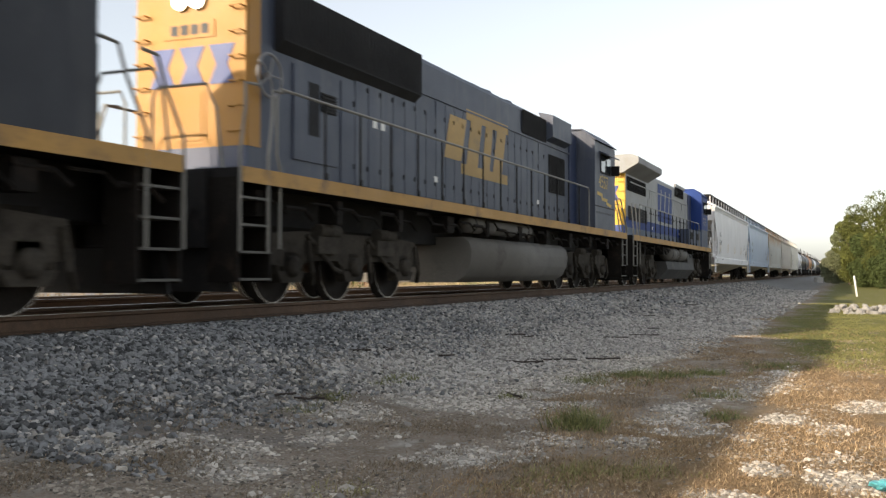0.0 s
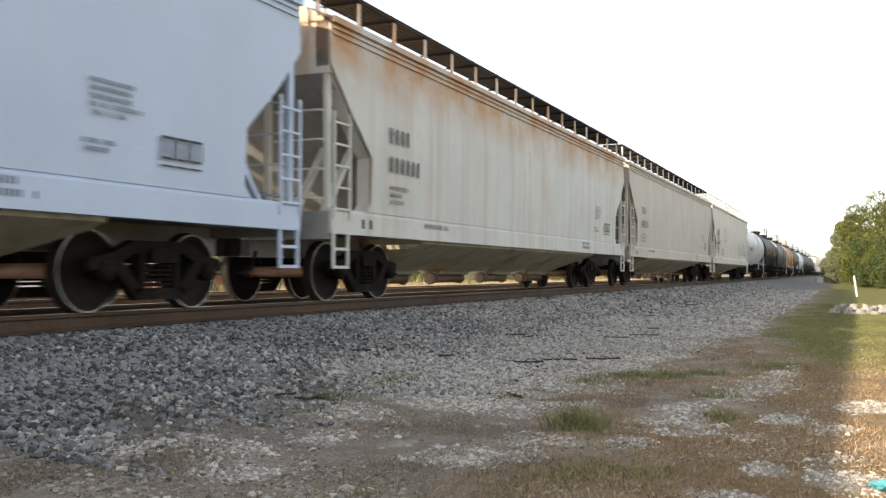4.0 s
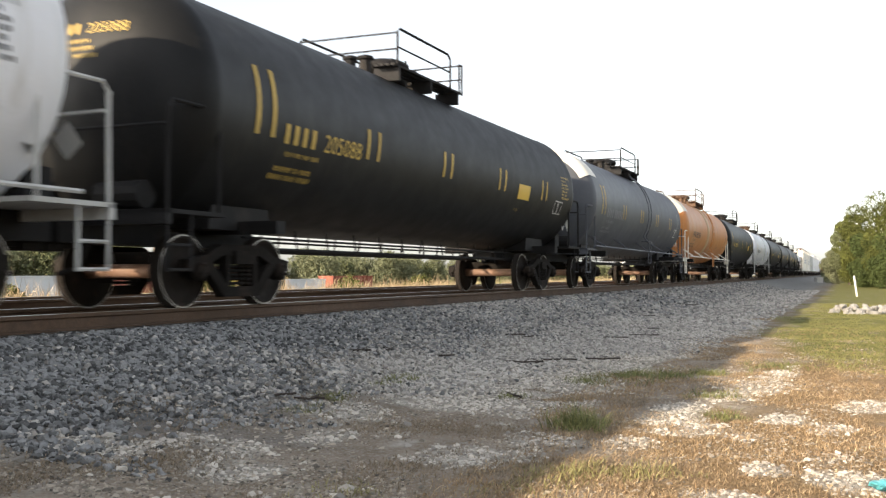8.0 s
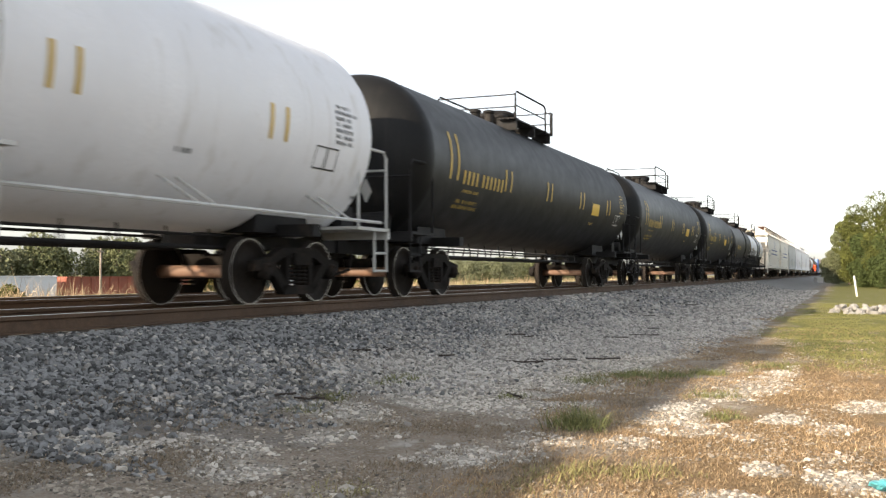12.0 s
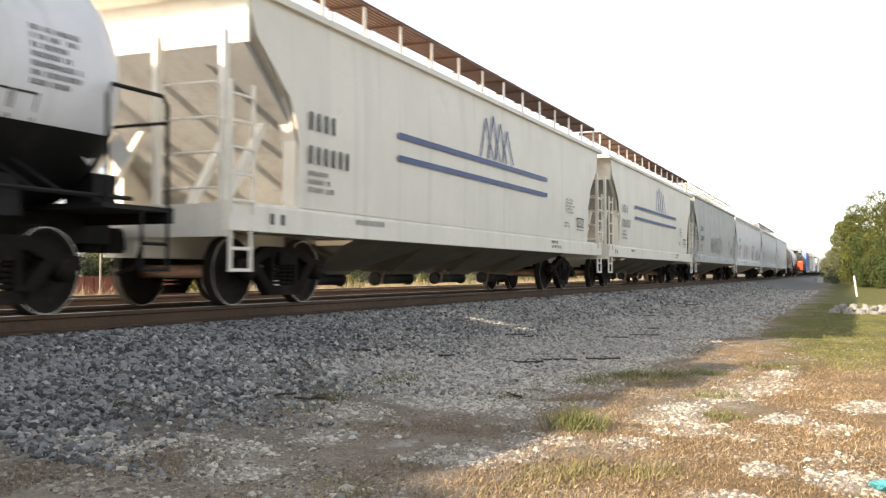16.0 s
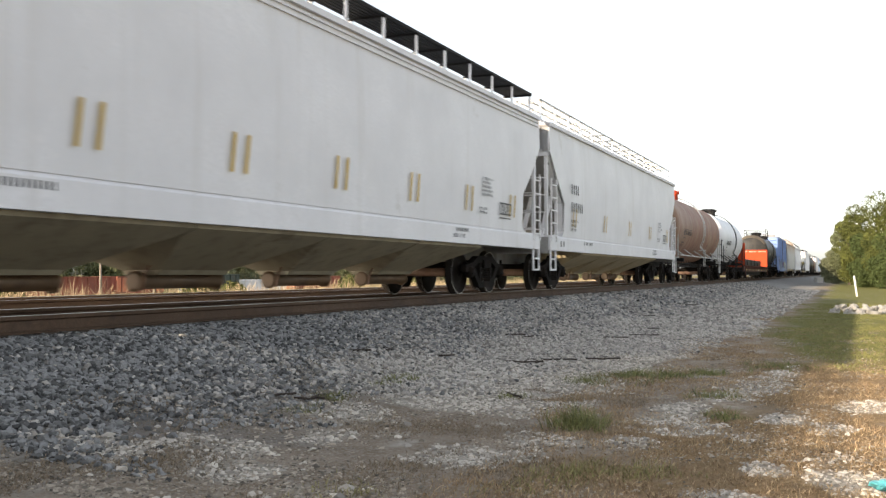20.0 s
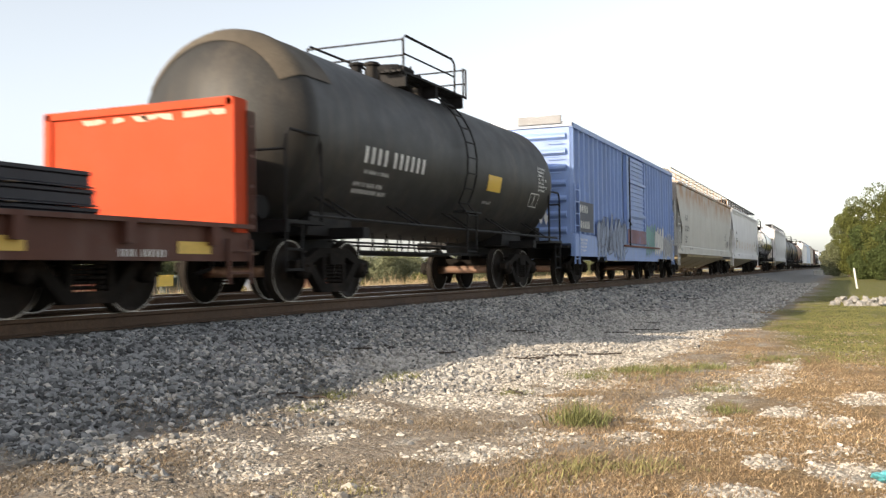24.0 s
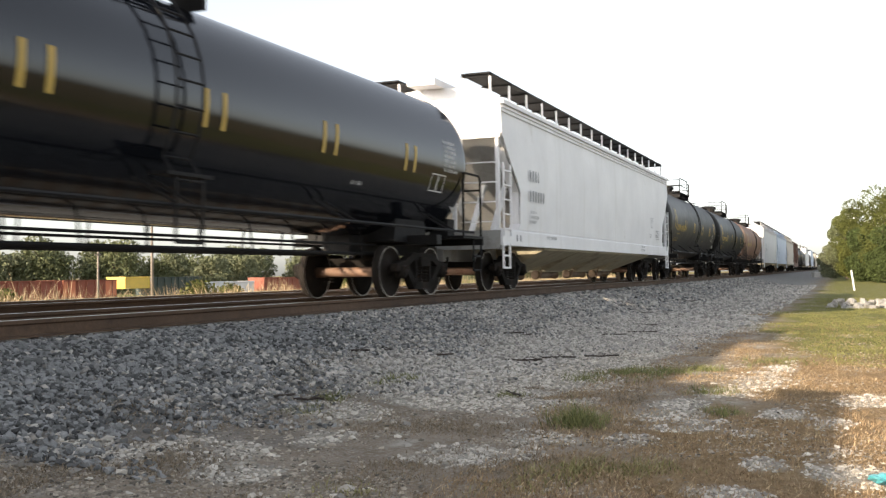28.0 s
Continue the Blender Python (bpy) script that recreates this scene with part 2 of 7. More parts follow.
def bogie(vehicle, x, middle):
    b = shared("bogie", "bolster", build_bolster, STEEL, vehicle, "", pose(x, 0, 0))
    for rz in (0, 180):
        shared("side_frame", "sideframe", build_sideframe, STEEL, b, "", pose(0, 0, 0, 0, 0, rz))
        tagged(shared("spring_nest", "spring_nest", build_springs, STEEL, b, "", pose(0, 0, 0, 0, 0, rz)), kind="stuff")
        for dx in (-0.89, 0.89):
            shared("bearing_cap", "cap", build_cap, STEEL, b, "", pose(dx, 0, 0.457, 0, 0, rz))
    for dx in (-0.89, 0.89):
        add_wheelset(b, dx, 0.457, x, middle)


def build_coupler(bm):
    box(bm, -0.75, -0.28, -0.09, 0.09, 0.72, 0.95)
    prism(bm, [(-0.3, -0.14), (-0.1, -0.17), (0.02, -0.12), (0.02, -0.02), (-0.1, 0.02), (-0.02, 0.12), (-0.12, 0.17), (-0.3, 0.14)], 0.68, 0.98, "z")
    tube(bm, [(-0.4, 0.35, 0.75), (-0.25, 0.38, 0.5), (0.0, 0.3, 0.42)], 0.03)


def couplers(vehicle, half):
    for sx, rz in ((1, 0), (-1, 180)):
        shared("coupler", "coupler", build_coupler, STEEL, vehicle, "", pose(sx * (half - 0.02), 0, 0, 0, 0, rz))


# ---- markings ----
def patch(bm, surf, x0, x1, z0, z1, lean=0.0, steps=3):
    """A painted rectangle on a curved or flat side; surf gives y at z."""
    rows = []
    for k in range(steps + 1):
        z = z0 + (z1 - z0) * k / steps
        rows.append([bm.verts.new((x + lean * k / steps, surf(z), z)) for x in (x0, x1)])
    for a, b in zip(rows, rows[1:]):
        bm.faces.new((a[0], a[1], b[1], b[0]))


def letters(bm, surf, x, z, h, n, w=0.5, gap=0.32, rng=None):
    """A row of plain bars the size of letters; returns where it ends."""
    for k in range(n):
        if rng and rng.random() < 0.12:
            x += h * (w + gap)
            continue
        patch(bm, surf, x, x + h * w * 0.6, z, z + h, 0, 1 if h < 0.2 else 2)
        x += h * (w + gap)
    return x


def small_print(bm, surf, x, z, lines, h, n, rng):
    for k in range(lines):
        letters(bm, surf, x, z - k * h * 1.6, h, n - rng.randint(0, n // 3), 0.6, 0.25, rng)


def lettered(bm, surf, text, x, z, h):
    """Readable characters in the built-in font, laid on a side."""
    cu = bpy.data.curves.new("lettering", "FONT")
    cu.body, cu.size, cu.space_character, cu.resolution_u = text, h * 1.38, 1.05, 3
    ob = bpy.data.objects.new("lettering", cu)
    me = bpy.data.meshes.new_from_object(ob)
    vs = [bm.verts.new((x + q.co.x, surf(z + q.co.y), z + q.co.y)) for q in me.vertices]
    for f in me.polygons:
        bm.faces.new([vs[i] for i in f.vertices])
    bpy.data.objects.remove(ob)


def ribbon(bm, surf, pts, w):
    """A sprayed line of width w through points (x, z)."""
    for (xa, za), (xb, zb) in zip(pts, pts[1:]):
        d = math.hypot(xb - xa, zb - za) or 1
        nx, nz_ = -(zb - za) / d * w / 2, (xb - xa) / d * w / 2
        q = [(xa + nx, za + nz_), (xb + nx, zb + nz_), (xb - nx, zb - nz_), (xa - nx, za - nz_)]
        bm.faces.new([bm.verts.new((x, surf(z), z)) for x, z in q])


def scribble(bm, surf, x, z, w, h, n, width, rng):
    """Sprayed loops with no letters in them."""
    for k in range(n):
        cx = x + w * (k + 0.5) / n
        a, b = w / n * rng.uniform(0.5, 0.8), h * rng.uniform(0.35, 0.5)
        ph, tw = rng.uniform(0, 6.28), rng.choice((1.5, 2.0, 2.5))
        pts = [(cx + a * math.cos(ph + u * 0.42 * tw / 2) * (0.8 + 0.2 * math.sin(u)), z + h / 2 + b * math.sin(ph + u * 0.42)) for u in range(13)]
        ribbon(bm, surf, pts, width)


def bubbles(fill, line, surf, x, z, w, h, n, rng, width=0.03):
    """A row of fat leaning sprayed shapes with outlines; no letters in them."""
    for k in range(n):
        cx, rw = x + w * (k + 0.5) / n, w / n * 0.62
        pts = []
        for q in range(14):
            a = 2 * math.pi * q / 14
            r = 1 + 0.28 * math.sin(3 * a + k) + rng.uniform(-0.18, 0.18)
            u, t = rw * r * math.cos(a), h / 2 * r * math.sin(a)
            pts.append((cx + u + 0.25 * t, z + h / 2 + t))
        fill.faces.new([fill.verts.new((px, surf(pz), pz)) for px, pz in pts])
        ribbon(line, lambda q: surf(q) * 1.004, pts + pts[:1], width)


# ---- covered hopper cars ----
def ladder(bm, x0, x1, y, z0, z1, n, r=0.018):
    zs = [z0]
    for k in range(n):
        z = z0 + (z1 - z0) * (k + 0.5) / n
        zs += [z - r * 0.8, z + r * 0.8]
    lattice_bars(bm, [x0 - r, x0 + r, x1 - r, x1 + r], zs + [z1], lambda i, k: i != 1 or k % 2 == 1, y - r, y + r)


def hopper_car(label, length, middle, paint, eave=4.08, sill=1.0, bays=4, board=BLACKIRON, board_z=4.68, bay_paint=None, seed=1, marks=(), stripes=0,
               stripe_paint=None, mark_paint=None, round_side=0.06, pipes=None, chord=True, open_end=False, lattice=False):
    rng = random.Random(seed)
    v = thing("covered_hopper_car", label, "railway car", "cars of the freight train")
    bay_paint = bay_paint or P_BAY
    hx, hw = length / 2 - 0.42, 1.58
    band = 0.36                                    # height of the side sill
    # sides: a sheet with its lower corners cut back, bulging a little
    zs = [sill + band, 2.0, 2.7, eave - 0.02]
    cut = [1.1, 1.25, 1.25, 0.62, 0.0, 0.0] if not open_end else [1.6, 1.6, 1.6, 1.35, 0.6, 0.4]
    cut_z = [sill + band, 1.5, 2.2, 2.75, 3.4, eave - 0.02]
    nseg = 10
    for side in (-1, 1):
        bm = bmesh.new()
        levels = [0.0] + [(z - zs[0]) / (zs[-1] - zs[0]) for z in (1.5, 2.2, 2.48, 2.75, 3.08, 3.4)] + [1.0]
        rows = []
        for f in levels:
            z = zs[0] + (zs[-1] - zs[0]) * f
            c = float(np.interp(z, cut_z, cut))
            y = side * (hw + round_side * math.sin(math.pi * (0.15 + 0.75 * f)))
            rows.append([bm.verts.new((-hx + c + (2 * hx - 2 * c) * k / nseg, y, z)) for k in range(nseg + 1)])
        for a, b in zip(rows, rows[1:]):
            for k in range(nseg):
                bm.faces.new((a[k], a[k + 1], b[k + 1], b[k]))
        bmesh.ops.recalc_face_normals(bm, faces=bm.faces[:])
        bmesh.ops.solidify(bm, geom=bm.faces[:], thickness=0.03)
        part("side_sheet", bm, paint, v)
        for sx in (-1, 1):                         # plate along the cut end of the side
            bm = bmesh.new()
            run = [(sx * (hx - float(np.interp(z, cut_z, cut))), z) for z in cut_z]
            for (xa, za), (xb, zb) in zip(run, run[1:]):
                prism(bm, [(xa, za), (xb, zb), (xb - sx * 0.035, zb), (xa - sx * 0.035, za)], *sorted((side * (hw - 0.22), side * (hw - 0.01))))
            bmesh.ops.remove_doubles(bm, verts=bm.verts[:], dist=0.002)
            part("end_stiffener", bm, paint, v)
        bm = bmesh.new()
        prism(bm, [(side * (hw - 0.12), sill), (side * (hw + 0.045), sill), (side * (hw + 0.045), sill + band - 0.05), (side * (hw + 0.01), sill + band), (side * (hw - 0.12), sill + band)], -hx, hx, "x")
        part("side_sill", bm, paint, v)
        bm = bmesh.new()
        prism(bm, [(side * (hw - 0.1), eave - 0.06), (side * (hw + 0.09), eave - 0.06), (side * (hw + 0.09), eave + 0.03), (side * (hw - 0.1), eave + 0.03)], -hx, hx, "x")
        if chord:
            for dz in (0.12, 0.21):
                box(bm, -hx + 0.05, hx - 0.05, min(side * (hw + 0.01), side * (hw + 0.06)), max(side * (hw + 0.01), side * (hw + 0.06)), eave - dz - 0.018, eave - dz + 0.018)
        pieces("top_chord", bm, paint, v)
    # roof, curved across
    bm = bmesh.new()
    arc = [(-hw - 0.06 + (2 * hw + 0.12) * k / 10, eave + 0.02 + 0.36 * math.sin(math.pi * k / 10) ** 0.8) for k in range(11)]
    prism(bm, arc + [(hw, eave - 0.05), (-hw, eave - 0.05)], -hx, hx, "x", True)
    part("roof", bm, paint, v)
    bm = bmesh.new()
    for k in range(5):
        x = -hx + 1.5 + k * (2 * hx - 3) / 4
        box(bm, x - (hx - 1.5) / 4 + 0.1, x + (hx - 1.5) / 4 - 0.1, -0.32, 0.32, eave + 0.36, eave + 0.5)
    pieces("hatch_cover", bm, paint, v)
    # running boards on posts
    for side in (-1, 1):
        bm = bmesh.new()
        for k in range(3 if lattice else 8):
            y = side * (0.78 + (0.30 if lattice else 0.085) * k)
            q = 0.018 if lattice else 0.03
            box(bm, -hx - 0.1, hx + 0.1, y - q, y + q, board_z - 0.02, board_z + 0.02)
        for k in range(int(hx * 2 / 0.42) if lattice else 0):
            x = -hx + 0.42 * k
            box(bm, x - 0.012, x + 0.012, min(side * 0.78, side * 1.38), max(side * 0.78, side * 1.38), board_z - 0.018, board_z + 0.018)
        n = int(2 * hx / 1.25)
        for k in range(n + 1):
            x = -hx + 2 * hx * k / n
            box(bm, x - 0.03, x + 0.03, min(side * 0.72, side * 1.42), max(side * 0.72, side * 1.42), board_z - 0.06, board_z - 0.025)
        part("running_board", bm, board, v, "see-through steel running board")
        bm = bmesh.new()
        for k in range(n + 1):
            x = -hx + 2 * hx * k / n
            for y in (side * 0.76, side * 1.38):
                box(bm, x - 0.025, x + 0.025, y - 0.02, y + 0.02, eave + 0.06, board_z - 0.05)
        part("board_support", bm, paint, v)
    # ends: upper sheet, slope sheet, platform, posts, ladders
    for sx in (-1, 1):
        m = pose(0, 0, 0, 0, 0, 0 if sx > 0 else 180)
        bm = bmesh.new()
        top = eave - 0.02
        back = 0.45 if open_end else 0.0
        prism(bm, [(hx - back - 0.06, 3.3), (hx - back, 3.3), (hx - back, top), (hx - back - 0.06, top)], -hw, hw)
        part("end_sheet", bm, paint, v, "", m)
        bm = bmesh.new()
        prism(bm, [(hx - back - 0.06, 3.35), (hx - back - 0.01, 3.3), (hx - 3.0, 1.15), (hx - 3.1, 1.2)], -hw + 0.06, hw - 0.06)
        part("slope_sheet", bm, P_SLOPE, v, "", m)
        bm = bmesh.new()
        box(bm, hx - 2.6, hx + 0.0, -hw + 0.1, hw - 0.1, sill + 0.06, sill + 0.14)
        box(bm, hx - 0.10, hx + 0.02, -hw, hw, sill - 0.08, sill + 0.32)
        box(bm, hx - 3.4, hx, -0.25, 0.25, sill - 0.32, sill + 0.05)
        pieces("end_platform", bm, paint if open_end else P_SLOPE, v, "", m)
        bm = bmesh.new()
        for y in (-hw + 0.08, -0.5, 0.5, hw - 0.08):
            prism(bm, [(hx - 0.14, sill + 0.3), (hx - 0.04, sill + 0.3), (hx - 0.02, 3.36), (hx - 0.14, 3.36)], y - 0.035, y + 0.035)
        for y in (-1.25, -0.75, 0.75, 1.25):
            prism(bm, [(hx - 0.3, sill + 0.1), (hx - 0.18, sill + 0.1), (hx - 1.25, 2.42), (hx - 1.37, 2.42)], y - 0.05, y + 0.05)
        pieces("end_post", bm, paint, v, "", m)
        for y in (-hw - 0.06, hw + 0.06):
            bm = bmesh.new()
            ladder(bm, hx - 0.5, hx - 0.04, y, sill + 0.2, eave - 0.35 if sx * y > 0 else 2.75, 7 if sx * y > 0 else 5)
            part("ladder", bm, paint, v, "", m)
            bm = bmesh.new()
            ye = y * 0.985
            lattice_bars(bm, [hx - 0.5, hx - 0.46, hx - 0.08, hx - 0.04], [sill - 0.5, sill - 0.46, sill - 0.24, sill - 0.2, sill + 0.05], lambda i, k: i != 1 or k in (0, 2), ye - 0.02, ye + 0.02)
            part("sill_step", bm, paint, v, "", m)
        bm = bmesh.new()
        for k in range(4):
            tube(bm, [(hx + 0.02, -sx * 0.7, sill + 0.5 + 0.42 * k), (hx + 0.08, -sx * 0.72, sill + 0.5 + 0.42 * k), (hx + 0.08, -sx * 1.45, sill + 0.5 + 0.42 * k), (hx + 0.02, -sx * 1.5, sill + 0.5 + 0.42 * k)], 0.016, 5)
        pieces("grab_iron", bm, paint, v, "", m)
        bogie(v, sx * (length / 2 - 2.55), middle)
    # discharge bays below the sills: narrow towards the outlet, with open gaps between them
    inner = 2 * (hx - 3.45)
    step = inner / bays
    for k in range(bays):
        x = -inner / 2 + step * (k + 0.5)
        bm = bmesh.new()
        lo, hi, w1 = 0.47, sill + 0.05, step / 2 - 0.005
        vs = []
        for z, a, y in ((hi, w1, hw - 0.08), (0.95, w1 - 0.01, hw - 0.10), (0.86, w1 - 0.04, 1.25), (lo, w1 - 0.80, 0.32), (lo - 0.06, w1 - 0.80, 0.26)):
            vs.append([bm.verts.new((x + p * a, q * y, z)) for p, q in ((-1, -1), (1, -1), (1, 1), (-1, 1))])
        for a, b in zip(vs, vs[1:]):
            for i in range(4):
                bm.faces.new((a[i], a[(i + 1) % 4], b[(i + 1) % 4], b[i]))
        bm.faces.new(vs[0][::-1])
        bm.faces.new(vs[-1])
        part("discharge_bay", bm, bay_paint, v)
        half = w1 - 0.66
        bm = bmesh.new()
        turned(bm, [(-half, 0.09), (-half, 0.135), (-half + 0.05, 0.135), (-half + 0.06, 0.105), (half - 0.06, 0.105), (half - 0.05, 0.135), (half, 0.135), (half, 0.09)], "x", (x, 0, 0.33), 14)
        part("outlet_tube", bm, pipes or P_TUBE, v, "brown steel outlet tube under the bay")
        bm = bmesh.new()
        tube(bm, [(x - half - 0.02, -0.16, 0.22), (x - half - 0.03, -0.2, 0.42), (x - half + 0.08, -0.26, 0.62)], 0.022, 5)
        part("outlet_handle", bm, AXLE, v)
    couplers(v, length / 2)
    # markings on both sides
    mp = mark_paint or BLACKM
    for side in (-1, 1):
        surf = lambda z: side * (hw + round_side * math.sin(math.pi * (0.15 + 0.75 * max(0, min(1, (z - zs[0]) / (zs[-1] - zs[0]))))) + 0.034)
        low_surf = lambda z: side * (hw + 0.05)
        bm = bmesh.new()
        x0 = -hx + 2.0 if side < 0 else hx - 4.6
        x0 -= 0.2 if side < 0 else 0.0
        drop = 0.12 if open_end else 0.0
        letters(bm, surf, x0, 2.5 - drop, 0.25, 4)
        letters(bm, surf, x0, 2.04 - drop, 0.25, 6)
        small_print(bm, surf, x0, 1.76, 3, 0.07, 13, rng)
        xe = hx - 3.1 if side < 0 else -hx + 1.9
        for q in range(3):
            xq = xe + 0.25 + 0.24 * q
            for zq, hq in ((1.58, 0.02), (1.66, 0.025), (1.88, 0.03)):
                patch(bm, surf, xq, xq + 0.22, zq, zq + hq, 0, 1)
            for dx in (0.0, 0.1, 0.2):
                patch(bm, surf, xq + dx, xq + dx + 0.025, 1.685, 1.875, 0, 1)
        small_print(bm, surf, xe - 0.8, 2.3, 5, 0.05, 18, rng)
        small_print(bm, surf, xe - 0.9, 1.7, 2, 0.05, 12, rng)
        small_print(bm, low_surf, -hx + 3.2, sill + 0.2, 1, 0.08, 16, rng)
        small_print(bm, low_surf, hx * 0.45, sill + 0.22, 2, 0.07, 14, rng)
        for q in (0.9, 1.15):
            patch(bm, low_surf, -hx + q, -hx + q + 0.09, sill + 0.1, sill + 0.24)
        part("lettering", bm, mp, v)
        if stripes:
            bm = bmesh.new()
            for k in range(stripes):
                x = -hx + 2.1 + (2 * hx - 4.2) * k / max(1, stripes - 1)
                for q in (0, 0.29):
                    patch(bm, surf, x + q - 0.16, x + q - 0.09, sill + band + 0.28, sill + band + 0.76, 0.05)
            part("stripe_marking", bm, stripe_paint or YELLOWM, v)
        for kind, mat, args in marks:
            if side > 0:
                continue
            bm = bmesh.new()
            for a in args:
                if kind == "patch":
                    patch(bm, surf, *a)
                elif kind == "low":
                    patch(bm, low_surf, *a)
                elif kind == "scribble":
                    scribble(bm, surf, *a, rng)
                elif kind == "line":
                    ribbon(bm, surf, *a)
            part("graffiti" if kind in ("scribble", "line") else "emblem", bm, mat, v)
    return v


# ---- tank cars ----
def tank_car(label, length, middle, paint, radius=1.54, centre=2.56, seed=1, mark_paint=None, stripes=5, stripe_paint=None, platform="rails", ladder_mid=True,
             side_bar=True, bar_paint=None, frame_paint=None, fittings=None, bands=(), placard=True, panel=False, ladder_paint=None, walk_paint=None, lower=None, saddle=None, number=""):
    rng = random.Random(seed)
    v = thing("tank_car", label, "railway car", "cars of the freight train")
    fp = frame_paint or BLACKIRON
    bp = bar_paint or fp
    hx = length / 2 - 0.58
    dome = 0.66
    bm = bmesh.new()
    prof = [(-hx, 0.02)] + [(-hx + dome * (1 - math.cos(a)), radius * math.sin(a)) for a in (0.25, 0.5, 0.75, 1.0, 1.25, 1.45)]
    prof += [(-hx + dome, radius), (-hx + dome + 0.06, radius + 0.012), (-hx + dome + 0.12, radius), (0, radius)]
    prof = prof + [(-x, r) for x, r in prof[-2::-1]]
    turned(bm, prof, "x", (0, 0, centre), 48)
    part("tank", bm, paint, v)
    surf_at = lambda side, extra=0.008: (lambda z: side * (math.sqrt(max(0.01, radius * radius - (z - centre) ** 2)) + extra))
    for x0, x1, mat in bands:
        bm = bmesh.new()
        turned(bm, [(x0, radius - 0.02), (x0, radius + 0.02), (x1, radius + 0.02), (x1, radius - 0.02)], "x", (0, 0, centre), 48)
        part("tank_band", bm, mat, v)
    if saddle:                        # a pale painted cap over the leading shoulder
        bm = bmesh.new()
        rings = []
        for u, r in [q for q in prof if q[1] > 0.75 * radius and q[0] < -hx + dome + 0.7] + [(-hx + dome + 0.75, radius)]:
            r = r + 0.012
            rings.append([bm.verts.new((u - 0.01, r * math.cos(a), centre + r * math.sin(a))) for a in [math.radians(28 + 124 * k / 18) for k in range(19)]])
        for q, w in zip(rings, rings[1:]):
            for k in range(18):
                bm.faces.new((q[k], q[k + 1], w[k + 1], w[k])).smooth = True
        part("pale_cap", bm, saddle, v, "pale painted cap over the tank shoulder")
    if lower:
        bm = bmesh.new()
        rings = []
        for u, r in prof:
            r = r + 0.014
            rings.append([bm.verts.new((u * (1 + 0.014 / hx), r * math.cos(a), centre - 0.02 + r * math.sin(a))) for a in [math.pi + 0.42 + (math.pi - 0.84) * k / 16 for k in range(17)]])
        for q, w in zip(rings, rings[1:]):
            for k in range(16):
                bm.faces.new((q[k], q[k + 1], w[k + 1], w[k])).smooth = True
        part("lower_shell", bm, lower, v, "black painted lower half")
    if number:                        # small lettering on the leading head
        bm = bmesh.new()
        lettered(bm, lambda z: 0.0, number, 0.0, 0.0, 0.13)
        for k in range(3):
            letters(bm, lambda z: 0.0, -0.55 + 0.2 * k, -0.12 - 0.09 * k, 0.045, 14 - 3 * k, 0.7, 0.3)
        letters(bm, lambda z: 0.0, -0.52, 0.0, 0.13, 4, 0.6, 0.3)
        for q in bm.verts:
            y, z = -0.1 - q.co.x, 0.72 + q.co.z
            q.co = (-hx + dome * (1 - math.sqrt(max(0.0, 1 - (y * y + z * z) / radius ** 2))) - 0.012, y, centre + z)
        part("lettering", bm, mark_paint or YELLOWM, v)
    # stub sills, saddles, end platforms
    he = length / 2 - 0.95
    for sx in (-1, 1):
        m = pose(0, 0, 0, 0, 0, 0 if sx > 0 else 180)
        bm = bmesh.new()
        box(bm, he - 2.9, he + 0.9, -0.28, 0.28, 0.78, 1.12)
        prism(bm, [(he - 2.4, 1.0), (he - 1.0, 1.0), (he - 1.1, 1.55), (he - 2.3, 1.55)], -0.9, 0.9)
        box(bm, he - 1.85, he - 1.65, -1.5, 1.5, 0.95, 1.12)
        pieces("stub_sill", bm, fp, v, "", m)
        bm = bmesh.new()
        box(bm, he - 0.55, he + 0.55, -1.5, 1.5, 1.10, 1.15)
        box(bm, he + 0.47, he + 0.55, -1.5, 1.5, 0.98, 1.14)
        part("end_platform", bm, bp, v, "", m)
        bm = bmesh.new()
        for y in (-1.46, 1.46):
            tube(bm, [(he - 0.45, y, 1.15), (he - 0.45, y, 2.25), (he - 0.38, y, 2.38), (he + 0.4, y, 2.38), (he + 0.48, y, 2.28), (he + 0.5, y, 1.12)], 0.024, 6)
            for q in (0.08, 0.5):
                tube(bm, [(he + q, y, 1.1), (he + q, y, 0.45)], 0.022, 5)
            for z in (0.47, 0.75):
                tube(bm, [(he + 0.08, y, z), (he + 0.5, y, z)], 0.02, 5)
        tube(bm, [(he + 0.5, -1.46, 2.3), (he + 0.5, -1.46, 2.1), (he + 0.52, 1.46, 2.1), (he + 0.5, 1.46, 2.3)], 0.02, 5)
        pieces("end_handrail", bm, bp, v, "", m)
        bm = bmesh.new()
        turned(bm, [(-0.35, 0.05), (-0.33, 0.17), (0.33, 0.17), (0.35, 0.05)], "y", (he + 0.1, 0.5, 1.36), 12)
        box(bm, he - 0.15, he + 0.2, -1.0, -0.6, 1.15, 1.5)
        pieces("brake_gear", bm, fp, v, "", m)
        bogie(v, sx * (length / 2 - 2.45), middle)
    couplers(v, length / 2)
    # grab bar along each side near the bottom, on brackets
    for side in (-1, 1):
        bm = bmesh.new()
        yb, zb = side * (radius + 0.06), 1.22
        if side_bar:
            tube(bm, [(-hx + 0.4, yb, zb), (hx - 0.4, yb, zb)], 0.026, 6)
            for k in range(5):
                x = -hx + 1.5 + (2 * hx - 3.2) * k / 4
                yt = side * math.sqrt(radius ** 2 - (1.55 - centre) ** 2)
                for q in (0.0, 0.32):
                    tube(bm, [(x + q, yb, zb), (x + q - 0.25, yt, 1.55)], 0.018, 5)
